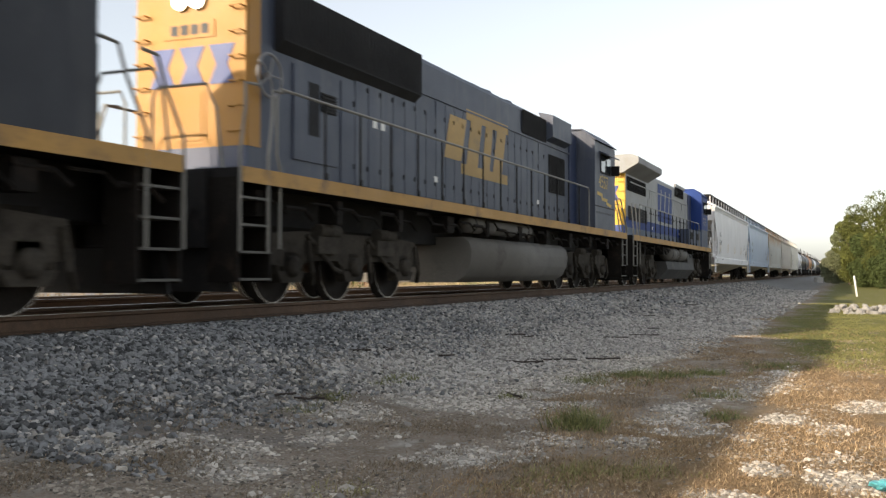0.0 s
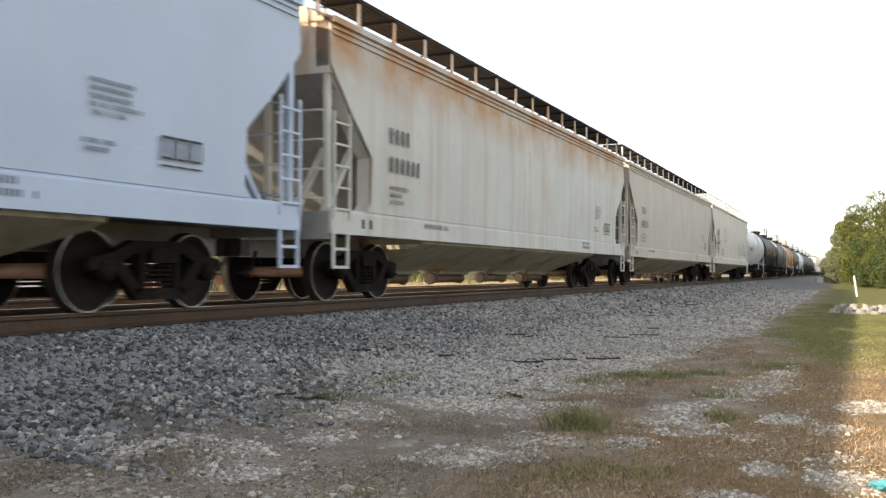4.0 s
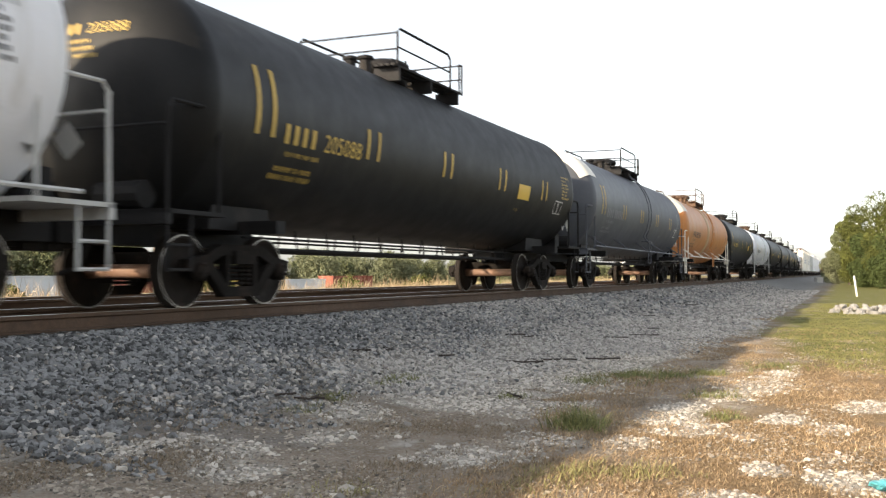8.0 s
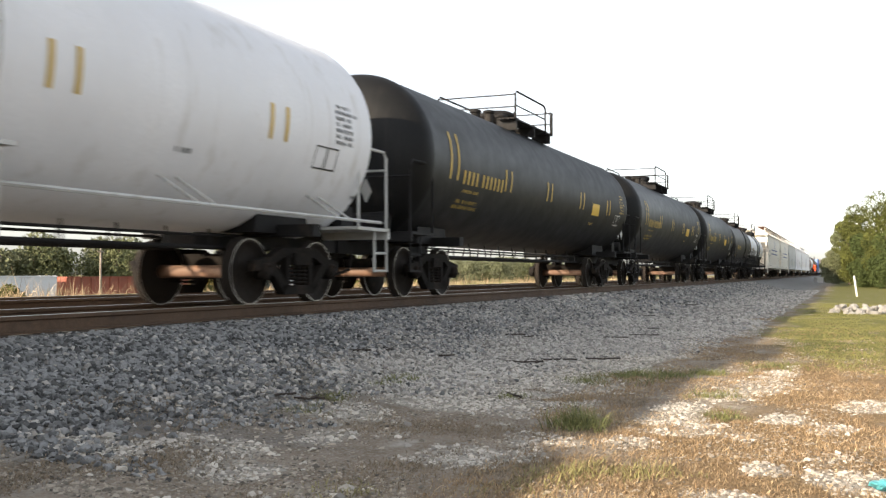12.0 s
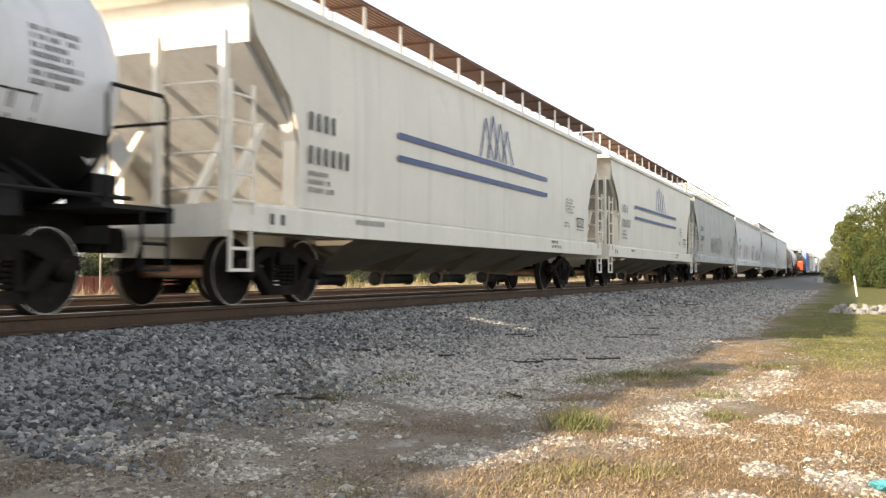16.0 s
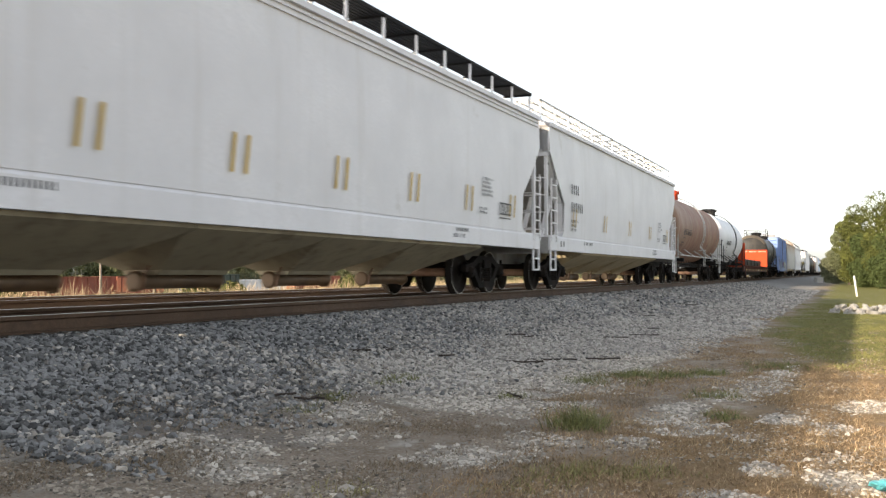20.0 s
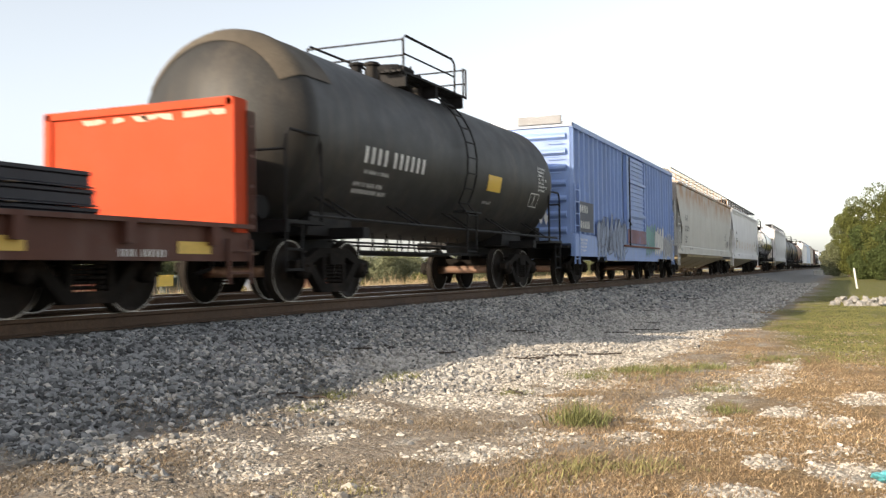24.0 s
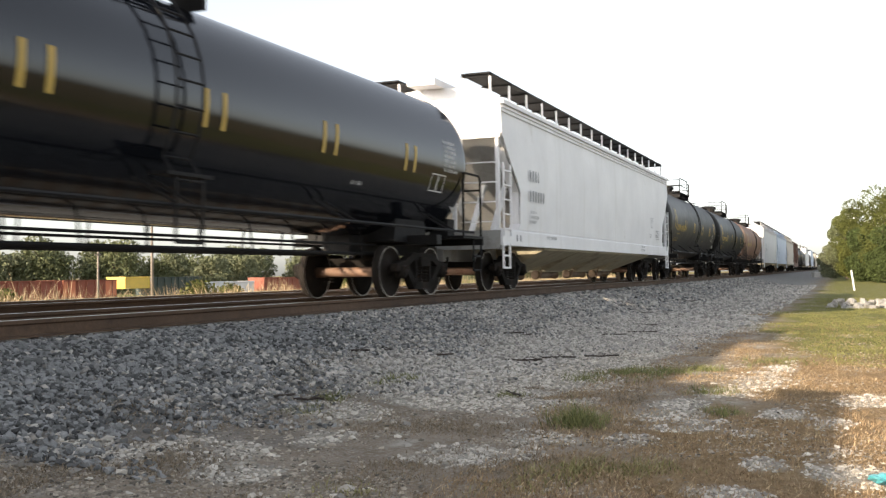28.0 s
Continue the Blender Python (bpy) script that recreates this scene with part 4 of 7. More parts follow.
TREADIRON = surface("worn_step_tread", (0.09, 0.085, 0.075), 0.6, 0.2, 0.2)
LOCOTANK = surface("dusty_fuel_tank", (0.13, 0.12, 0.105), 0.8, 0.0, 0.15, (0.07, 0.062, 0.055), 0.5, 1.2)
LOCODIRT = surface("dusty_running_gear", (0.06, 0.052, 0.042), 0.9, 0.0, 0.3, (0.018, 0.016, 0.014), 0.7, 2.5, bump=0.3, spec=0.1)


def hand_rail(v, x0, x1, y, z0, z1, posts):
    bm = bmesh.new()
    tube(bm, [(x0 - 0.12, y, 0.75), (x0 - 0.12, y, z0 + 0.05), (x0 - 0.2, y, z0 + 0.25), (x0 - 0.2, y, z1 - 0.15), (x0 - 0.1, y, z1), (x1 - 0.1, y, z1), (x1, y, z1 - 0.08), (x1, y, z0)], 0.022, 6)
    part("handrail", bm, RAILPAINT, v, "long grey handrail with a bent end")
    for k in range(1, posts):
        x = x0 + (x1 - x0) * k / posts
        bm = bmesh.new()
        tube(bm, [(x, y, z0 - 0.14), (x, y, z1)], 0.018, 5)
        box(bm, x - 0.035, x + 0.035, min(y, y * 1.02), max(y, y * 1.02), z0 - 0.16, z0 + 0.12)
        part("rail_post", bm, BLACKIRON, v)


def side_box(bm, side, x0, x1, lat, proud, z0, z1):
    y0, y1 = sorted((side * lat, side * (lat + proud)))
    box(bm, x0, x1, y0, y1, z0, z1)


def side_part(name, mat, v, side, x0, x1, lat, proud, z0, z1, label=""):
    bm = bmesh.new()
    side_box(bm, side, x0, x1, lat, proud, z0, z1)
    return part(name, bm, mat, v, label)


def slatted(v, name, side, x0, x1, lat, z0, z1, n, upright, label=""):
    """A dark opening behind a row of thin bars."""
    g = side_part(name, DARKGRILLE, v, side, x0, x1, lat, 0.012, z0, z1, label)
    bm = bmesh.new()
    for k in range(n):
        if upright:
            x = x0 + (x1 - x0) * (k + 0.5) / n
            side_box(bm, side, x - 0.012, x + 0.012, lat + 0.013, 0.014, z0, z1)
        else:
            z = z0 + (z1 - z0) * (k + 0.5) / n
            side_box(bm, side, x0, x1, lat + 0.013, 0.014, z - 0.014, z + 0.014)
    tagged(part("grille_screen", bm, BLACKIRON, g), kind="stuff")
    return g


def locomotive(label, length, middle, hood, end_paint, stripe, cab_paint, emblem, maker="a", lower=None):
    v = thing("diesel_locomotive", label, "locomotive", "locomotives of the train")
    emd = maker == "a"
    hx, deck, hw = length / 2 - 0.55, 1.74, 1.52
    top = 4.58 if emd else 4.42
    hood_w = 0.92 if emd else 0.95
    h0 = -hx + (1.01 if emd else 1.37)
    cab0, cab1 = (6.8, 9.35) if emd else (6.75, 8.95)
    # deck with its painted edge
    bm = bmesh.new()
    box(bm, -hx, hx, -hw, hw, deck - 0.12, deck)
    box(bm, -hx, hx, -0.7, 0.7, 1.0, deck - 0.12)
    part("deck", bm, BLACKIRON, v)
    for side in (-1, 1):
        side_part("deck_edge", stripe, v, side, -hx + 0.02, hx - 0.02, hw, 0.03, deck - 0.18, deck + 0.012, "yellow painted deck edge")
        bm = bmesh.new()
        rng = random.Random(7)
        for k in range(30):
            x = -hx + 0.5 + (2 * hx - 1.4) * k / 29
            z = 1.30 + 0.22 * rng.random()
            tube(bm, [(x, side * (hw - 0.12), z), (x + 0.5, side * (hw - 0.12), z), (x + 0.7, side * (hw - 0.1), z - 0.14)], 0.02 + 0.014 * (k % 2), 5)
            if k % 3 == 0:
                side_box(bm, side, x, x + rng.uniform(0.15, 0.4), 1.1, 0.32, 1.1 + 0.1 * rng.random(), 1.5)
        part("pipework", bm, STEEL, v)
    # hood, its doors and latches
    bm = bmesh.new()
    c = 0.14
    prism(bm, [(-hood_w, deck), (-hood_w, top - c), (-hood_w + c, top), (hood_w - c, top), (hood_w, top - c), (hood_w, deck)], h0 + 0.02, cab0, "x")
    part("hood", bm, hood, v)
    d_top = 3.8 if emd else 3.7
    for side in (-1, 1):
        x, first, last = 0, (-7.3 if emd else -4.4), (6.0 if emd else 6.2)
        n = 28
        for k in range(n):
            w = (last - first) / n
            x = first + w * k
            z0, z1 = deck + 0.14, d_top - (0.0 if k % 7 else 0.3)
            if emd and x + w > 4.0 and x < 5.7:
                z1 = 2.5
            door = side_part("hood_door", hood, v, side, x + 0.012, x + w - 0.012, hood_w, 0.018, z0, z1)
            if side < 0:
                for z in ((z0 + 0.25, z1 - 0.35) if emd else (z0 + 0.9,)):
                    side_part("latch", BLACKIRON, door, side, x + w - 0.07, x + w - 0.045, hood_w + 0.018, 0.02, z, z + 0.08)
        # a raised belt and the upper row of small panels
        side_part("hood_belt", hood, v, side, h0 + 0.8, cab0 - 0.7, hood_w, 0.03, d_top + 0.03, d_top + 0.07)
        if lower:
            side_part("painted_band", L_TEAL, v, side, h0 + 0.02, cab0 - 0.1, hood_w + 0.0195, 0.003, deck + 0.02, 2.09, "dark teal-blue band along the hood")
            side_part("painted_band", lower, v, side, h0 + 0.02, cab0 - 2.8, hood_w + 0.0195, 0.004, 2.092, 2.47, "blue band along the hood")
        flat = lambda z: side * (hood_w + 0.026)
        if emd:
            for x0, x1, z0, z1, lean in ((-3.1, -2.2, 2.75, 3.65, 0.3), (-1.95, -1.3, 2.52, 3.85, 0.35), (-1.0, -0.55, 2.52, 3.85, 0.3), (-0.35, 0.25, 2.52, 3.87, 0.4)):
                bm = bmesh.new()
                patch(bm, flat, x0, x1, z0, z1, lean)
                part("emblem", bm, emblem, v, "faded gold emblem of plain shapes")
            side_part("emblem", emblem, v, side, -2.2, 0.7, hood_w + 0.021, 0.002, 2.5, 2.72)
            side_part("emblem", emblem, v, side, -1.9, 0.75, hood_w + 0.021, 0.002, 3.68, 3.9)
        else:
            side_part("emblem", emblem, v, side, -2.3, 1.1, hood_w + 0.0195, 0.003, 2.6, 4.16, "large blue painted emblem block")
            for x0, w in ((-1.9, 0.18), (-0.9, 0.2), (0.1, 0.18)):
                bm = bmesh.new()
                patch(bm, flat, x0, x0 + w, 2.75, 3.95, 0.3)
                part("emblem", bm, hood, v)
        # a couple of small stencils
        bm = bmesh.new()
        for x, z in ((-6.2, 2.9), (-5.9, 2.9), (3.0, 2.2), (-3.6, 2.2)):
            patch(bm, flat, x, x + 0.16, z, z + 0.12, 0, 1)
        part("lettering", bm, WHITEM, v)
    if emd:
        for side in (-1, 1):
            bm = bmesh.new()
            prism(bm, [(side * hood_w, 3.58), (side * (hood_w + 0.16), 3.72), (side * (hood_w + 0.17), top - 0.1), (side * (hood_w - 0.1), top + 0.01)], -9.2, -4.5, "x")
            g = part("radiator_grille", bm, DARKGRILLE, v, "dark flared radiator grille")
            bm = bmesh.new()
            for k in range(40):
                side_box(bm, side, -9.15 + 4.6 * k / 39 - 0.012, -9.15 + 4.6 * k / 39 + 0.012, hood_w + 0.17, 0.012, 3.74, top - 0.1)
            tagged(part("grille_screen", bm, BLACKIRON, g), kind="stuff")
            # filter panel and door behind the brake wheel
            fr = side_part("equipment_door", hood, v, side, -8.72, -7.43, hood_w, 0.03, 2.1, 3.5)
            side_part("door_recess", DARKGRILLE, fr, side, -8.3, -8.0, hood_w + 0.03, 0.006, 2.5, 3.3)
            slatted(v, "louvre_panel", side, -7.95, -7.5, hood_w + 0.03, 2.9, 3.2, 6, False)
            bm = bmesh.new()
            y = side * (hood_w + 0.1)
            ring = [(-9.46 + 0.3 * math.cos(a), y, 3.17 + 0.3 * math.sin(a)) for a in [math.radians(15 * q) for q in range(25)]]
            tube(bm, ring, 0.022, 6, False)
            for a in range(5):
                tube(bm, [(-9.46, y, 3.17), (-9.46 + 0.3 * math.cos(a * 1.257), y, 3.17 + 0.3 * math.sin(a * 1.257))], 0.014, 5)
            tube(bm, [(-9.46, side * hood_w, 3.17), (-9.46, y, 3.17)], 0.05, 8)
            part("brake_wheel", bm, GREYM, v, "grey spoked hand brake wheel")
            slatted(v, "brake_grille", side, 1.8, 3.8, hood_w + 0.022, 3.88, top - 0.1, 16, True)
            bm = bmesh.new()
            prism(bm, [(side * hood_w, 3.95), (side * (hood_w + 0.2), 4.05), (side * (hood_w + 0.2), 4.62), (side * (hood_w - 0.2), 4.72)], 3.85, 5.65, "x")
            part("blower_housing", bm, hood, v)
            slatted(v, "intake_grille", side, 4.08, 5.6, hood_w + 0.004, 2.6, 3.62, 12, True)
            side_part("blue_panel", L_CABB, v, side, 6.05, 6.79, hood_w, 0.03, deck + 0.02, top - 0.2, "dark blue panel ahead of the cab")
        for k in range(3):
            bm = bmesh.new()
            turned(bm, [(top - 0.02, 0.62), (top + 0.1, 0.62), (top + 0.14, 0.5)], "z", (-8.0 + 1.6 * k, 0, 0), 20)
            part("roof_fan", bm, hood, v)
        for k in range(2):
            bm = bmesh.new()
            turned(bm, [(top - 0.02, 0.55), (top + 0.16, 0.55), (top + 0.2, 0.45)], "z", (0.6 + 1.5 * k, 0, 0), 20)
            part("roof_fan", bm, hood, v)
        bm = bmesh.new()
        box(bm, -0.2, 0.9, -0.35, 0.35, top + 0.001, top + 0.24)
        part("exhaust_stack", bm, BLACKIRON, v)
    else:
        bm = bmesh.new()
        prism(bm, [(-1.5, 4.3), (-1.5, 4.53), (-1.3, 4.62), (1.3, 4.62), (1.5, 4.53), (1.5, 4.3), (hood_w - 0.02, 3.98), (-hood_w + 0.02, 3.98)], -8.95, -4.35, "x")
        part("radiator_hood", bm, hood, v, "wide grey radiator housing on the roof")
        bm = bmesh.new()
        prism(bm, [(-1.515, 4.32), (-1.515, 4.5), (-1.5, 4.5), (-1.5, 4.32)], -8.95, -4.35, "x")
        part("radiator_lip", bm, GREYM, v)
        for side in (-1, 1):
            slatted(v, "radiator_grille", side, -8.3, -4.85, hood_w + 0.002, 3.42, 3.92, 34, True)
            for k in range(7):
                slatted(v, "louvre_panel", side, -8.1 + 0.5 * k, -7.72 + 0.5 * k, hood_w + 0.024, 2.36, 2.87, 5, False)
            slatted(v, "brake_grille", side, 1.9, 4.3, hood_w + 0.022, 3.95, 4.36, 18, True)
            side_part("brake_grille_hood", hood, v, side, 1.8, 4.4, hood_w, 0.09, 4.36, 4.5)
            side_part("blue_panel", L_CABB, v, side, 5.7, 6.74, hood_w, 0.035, 2.5, 4.3, "dark blue panel ahead of the cab")
            bx = side_part("battery_box", L_SLATE, v, side, 3.07, 9.25, 1.0, 0.44, deck + 0.012, 2.5, "low grey-blue louvred box beside the cab")
            for x in (3.5, 5.2):
                slatted(bx, "louvre_panel", side, x, x + 0.75, 1.442, 2.05, 2.36, 5, False)
        bm = bmesh.new()
        box(bm, 1.5, 2.7, -0.45, 0.45, top + 0.001, top + 0.16)
        part("exhaust_stack", bm, BLACKIRON, v)
    # yellow hood end
    prof = [(-hood_w, deck), (-hood_w, top - c), (-hood_w + c, top), (hood_w - c, top), (hood_w, top - c), (hood_w, deck)]
    bm = bmesh.new()
    prism(bm, [(-hood_w, 2.16)] + prof[1:5] + [(hood_w, 2.16)], h0 - 0.04, h0 + 0.018, "x")
    part("hood_end", bm, end_paint, v, "yellow hood end")
    bm = bmesh.new()
    prism(bm, [(-hood_w, deck), (-hood_w, 2.158), (hood_w, 2.158), (hood_w, deck)], h0 - 0.04, h0 + 0.018, "x")
    part("hood_end_base", bm, L_CABB if emd else BLUEM, v)
    for side in (-1, 1):
        side_part("corner_panel", end_paint, v, side, h0, h0 + (0.3 if emd else 0.1), hood_w, 0.012, 2.16, top - 0.15)
    bm = bmesh.new()
    for y in (-0.75, -0.25, 0.25):
        prism(bm, [(y, 3.02), (y + 0.42, 3.02), (y + 0.3, 3.29), (y + 0.42, 3.56), (y, 3.56), (y + 0.12, 3.29)], h0 - 0.05, h0 - 0.042, "x")
    pieces("emblem", bm, BLUEM, v)
    bm = bmesh.new()
    box(bm, h0 - 0.05, h0 - 0.04, -0.28, 0.28, 2.2, 2.95)
    dr = part("end_door", bm, end_paint, v)
    bm = bmesh.new()
    box(bm, h0 - 0.06, h0 - 0.051, -0.22, 0.22, 2.25, 2.9)
    part("door_panel", bm, end_paint, dr)
    bm = bmesh.new()
    for y in (-0.14, 0.14):
        turned(bm, [(h0 - 0.02, 0.13), (h0 - 0.1, 0.13), (h0 - 0.1, 0.1), (h0 - 0.06, 0.09)], "x", (0, y, 4.2), 14)
    pieces("headlamp", bm, TREAD, v)
    bm = bmesh.new()
    box(bm, h0 - 0.055, h0 - 0.041, -0.42, 0.42, 3.68, 3.92)
    nb = part("number_board", bm, WHITEM if not emd else end_paint, v)
    bm = bmesh.new()
    if emd:
        for k in range(4):
            box(bm, h0 - 0.06, h0 - 0.056, -0.32 + 0.17 * k, -0.2 + 0.17 * k, 3.73, 3.87)
    else:
        lettered(bm, lambda z: 0.0, "7575", -0.36, 3.73, 0.15)
        for q in bm.verts:
            q.co = (h0 - 0.058, -q.co.x, q.co.z)
    tagged(part("lettering", bm, BLACKM, nb), kind="stuff")
    for y in (-0.8, 0.8):
        for k in range(6):
            bm = bmesh.new()
            z = 2.35 + 0.34 * k
            tube(bm, [(h0 - 0.03, y - 0.09, z), (h0 - 0.13, y - 0.09, z), (h0 - 0.13, y + 0.09, z), (h0 - 0.03, y + 0.09, z)], 0.014, 5)
            part("grab_iron", bm, end_paint, v)
    # cab and short nose
    bm = bmesh.new()
    ctop = 4.62
    prism(bm, [(-1.5, 2.62 if not emd else deck), (-1.5, ctop - 0.32), (-1.1, ctop), (1.1, ctop), (1.5, ctop - 0.32), (1.5, 2.62 if not emd else deck)], cab0 + 0.005, cab1, "x")
    cab = part("cab", bm, cab_paint, v)
    if not emd:
        bm = bmesh.new()
        box(bm, cab0 + 0.01, cab1 - 0.005, -1.495, 1.495, deck + 0.001, 2.619)
        part("cab_base", bm, L_SLATE, v)
    bm = bmesh.new()
    prism(bm, [(-1.56, ctop - 0.3), (-1.14, ctop + 0.04), (1.14, ctop + 0.04), (1.56, ctop - 0.3), (1.5, ctop - 0.3), (1.1, ctop + 0.005), (-1.1, ctop + 0.005), (-1.5, ctop - 0.3)], cab0 - 0.05, cab1 + 0.12, "x")
    part("cab_roof", bm, hood if emd else cab_paint, v)
    for side in (-1, 1):
        for x in (7.45, 8.1):
            wx = x + (0 if emd else -0.05)
            fr = side_part("window_frame", BLACKIRON, cab, side, wx, wx + 0.6, 1.5, 0.02, 3.42, 3.98)
            side_part("window_pane", GLASS, cab, side, wx + 0.05, wx + 0.55, 1.521, 0.008, 3.47, 3.93)
        bm = bmesh.new()
        prism(bm, [(side * 1.5, 4.06), (side * 1.5, 4.02), (side * 1.78, 3.9), (side * 1.78, 3.94)], 7.4, 8.75, "x")
        part("sun_visor", bm, hood, cab)
        bm = bmesh.new()
        box(bm, cab1 - 0.5, cab1 - 0.45, min(side * 1.5, side * 1.75), max(side * 1.5, side * 1.75), 3.45, 3.75)
        part("mirror", bm, BLACKIRON, cab)
        bm = bmesh.new()
        flat = lambda z: side * 1.507
        lettered(bm, flat, "4557" if emd else "7575", cab0 + 0.45, 2.98 if emd else 2.85, 0.40)
        part("lettering", bm, YELLOWM if emd else GREYM, cab)
        if emd and hood is not L_NAVY:
            bm = bmesh.new()
            z = 2.68
            ribbon(bm, flat, [(cab0 + 0.25, z + 0.12), (cab0 + 0.9, z + 0.08), (cab0 + 0.8, z - 0.02), (cab0 + 1.5, z - 0.05), (cab0 + 1.4, z - 0.13), (cab0 + 2.0, z - 0.18)], 0.1)
            part("lightning_stripe", bm, YELLOWM, cab)
            side_part("panel_seam", BLACKIRON, cab, side, cab0 + 0.01, cab1 - 0.01, 1.5, 0.008, 2.4, 2.43)
            bm = bmesh.new()
            for k in range(9):
                side_box(bm, side, cab0 + 0.2 + 0.25 * k, cab0 + 0.24 + 0.25 * k, 1.5, 0.01, 2.2, 2.26)
            tagged(part("bolts", bm, BLACKIRON, cab), kind="stuff")
    bm = bmesh.new()
    for y in (-0.5, 0.0, 0.5):
        turned(bm, [(0, 0.07), (0.35, 0.05), (0.45, 0.09)], "x", (cab0 + 0.3, y * 0.4, ctop + 0.12), 10)
    pieces("air_horn", bm, BLACKIRON, v)
    bm = bmesh.new()
    prism(bm, [(-1.0, deck), (-1.0, deck + 1.15), (-0.8, deck + 1.35), (0.8, deck + 1.35), (1.0, deck + 1.15), (1.0, deck)], cab1, hx - 0.75, "x")
    part("nose", bm, end_paint, v)
    # fuel tank and air reservoirs
    bm = bmesh.new()
    if emd:
        prism(bm, [(-1.28, 1.16), (-1.42, 1.05), (-1.47, 0.85), (-1.44, 0.6), (-1.32, 0.38), (-1.1, 0.25), (1.1, 0.25), (1.32, 0.38), (1.44, 0.6), (1.47, 0.85), (1.42, 1.05), (1.28, 1.16)], -2.95, 3.98, "x", True)
        part("fuel_tank", bm, LOCOTANK, v, "smooth dusty grey-brown fuel tank")
    else:
        prism(bm, [(-1.4, 0.93), (-1.46, 0.6), (-1.1, 0.2), (1.1, 0.2), (1.46, 0.6), (1.4, 0.93)], -2.95, 4.4, "x")
        part("fuel_tank", bm, LOCOBLACK, v, "black angular fuel tank")
        for side in (-1, 1):
            side_part("tank_box", LOCOBLACK, v, side, 2.56, 4.25, 1.0, 0.42, 0.931, 1.32)
    for side in (-1, 1):
        for x0, x1, r in (((-2.8, 1.3, 0.17),) if emd else ((-2.04, -0.22, 0.29), (-0.08, 2.5, 0.27))):
            bm = bmesh.new()
            turned(bm, [(x0, 0.05), (x0 + 0.1, r), (x1 - 0.1, r), (x1, 0.05)], "x", (0, side * 1.22, 1.42 if emd else 1.25), 16)
            rs = part("air_reservoir", bm, LOCOTANK, v)
            bm = bmesh.new()
            for x in (x0 + 0.35, x1 - 0.35):
                turned(bm, [(x - 0.03, r + 0.008), (x + 0.03, r + 0.008)], "x", (0, side * 1.22, 1.42 if emd else 1.25), 16)
            pieces("tank_strap", bm, BLACKIRON, rs)
    # rails, steps
    for side in (-1, 1):
        hand_rail(v, h0 + 0.05, 6.16 if emd else 5.9, side * (hw - 0.03), deck, 2.86, 15)
        for sx in (-1, 1):
            m = pose(0, 0, 0, 0, 0, 0 if sx > 0 else 180)
            bm = bmesh.new()
            xa, xb, ya, yb = hx - 0.72, hx + 0.02, side * 1.06, side * 1.5
            prism(bm, [(xa, ya), (xb, ya), (xb, yb), (xb - 0.04, yb), (xb - 0.04, side * 1.1), (xa + 0.04, side * 1.1), (xa + 0.04, yb), (xa, yb)], 0.32, deck - 0.12, "z")
            well = part("step_well", bm, STEEL, v, "dark stepwell with open treads", m)
            bm = bmesh.new()
            for k in range(4):
                side_box(bm, side, hx - 0.68, hx - 0.02, 1.1, 0.42, 0.34 + 0.34 * k, 0.37 + 0.34 * k)
            pieces("step", bm, TREADIRON, well)
            for d in (0.0, 0.62):
                bm = bmesh.new()
                y = side * 1.53
                tube(bm, [(hx - d + 0.02, y, 0.7), (hx - d + 0.02, y, deck + 0.2), (hx - d - 0.2, side * 1.45, deck + 0.75), (hx - d - 0.28, side * 1.4, deck + 1.1), (hx - d - 0.55, side * 1.4, deck + 1.12)], 0.022, 6)
                part("grab_rail", bm, RAILPAINT, v, "", m)
            bm = bmesh.new()
            tube(bm, [(hx + 0.06, side * 1.3, deck), (hx + 0.06, side * 1.2, deck + 0.75), (hx + 0.06, side * 1.05, deck + 1.05), (hx + 0.06, side * 0.3, deck + 1.05), (hx + 0.06, side * 0.22, deck + 0.9), (hx + 0.06, side * 0.22, deck)], 0.02, 6)
            part("end_railing", bm, RAILPAINT, v, "", m)
    for sx in (-1, 1):
        m = pose(0, 0, 0, 0, 0, 0 if sx > 0 else 180)
        bm = bmesh.new()
        box(bm, hx - 0.04, hx + 0.06, -1.05, 1.05, 0.75, deck - 0.02)
        part("end_plate", bm, BLACKIRON, v, "", m)
        bm = bmesh.new()
        prism(bm, [(-1.4, 0.2), (1.4, 0.2), (1.3, 0.72), (-1.3, 0.72)], hx - 0.08, hx - 0.02, "x")
        part("pilot", bm, BLACKIRON, v, "", m)
        bm = bmesh.new()
        for y in (-0.9, -0.7, -0.5, 0.6, 0.8):
            tube(bm, [(hx + 0.05, y, 1.25), (hx + 0.22, y, 1.05), (hx + 0.3, y + 0.05, 0.6), (hx + 0.38, y + 0.1, 0.8)], 0.028, 6)
        part("hose_cluster", bm, BLACKIRON, v, "", m)
        loco_bogie(v, sx * (length / 2 - 4.2), middle)
    couplers(v, length / 2 + 0.1)
    return v


LOCOBLACK = surface("dusty_black_tank", (0.05, 0.048, 0.045), 0.8, 0.0, 0.2, (0.10, 0.09, 0.078), 0.5, 1.0)
L_TEAL = surface("faded_teal_blue", (0.055, 0.085, 0.15), 0.55, 0, 0.12, (0.10, 0.10, 0.10), 0.4, 1.0)
L_SLATE = surface("slate_blue_box", (0.06, 0.078, 0.125), 0.6, 0, 0.12, (0.06, 0.06, 0.06), 0.4, 1.2)


DARKGRILLE = surface("dark_grille", (0.018, 0.018, 0.02), 0.8, 0.2, 0.3, bump=0.4, bump_scale=90)
RAILPAINT = surface("grey_handrail", (0.22, 0.21, 0.185), 0.5, 0.0, 0.15)

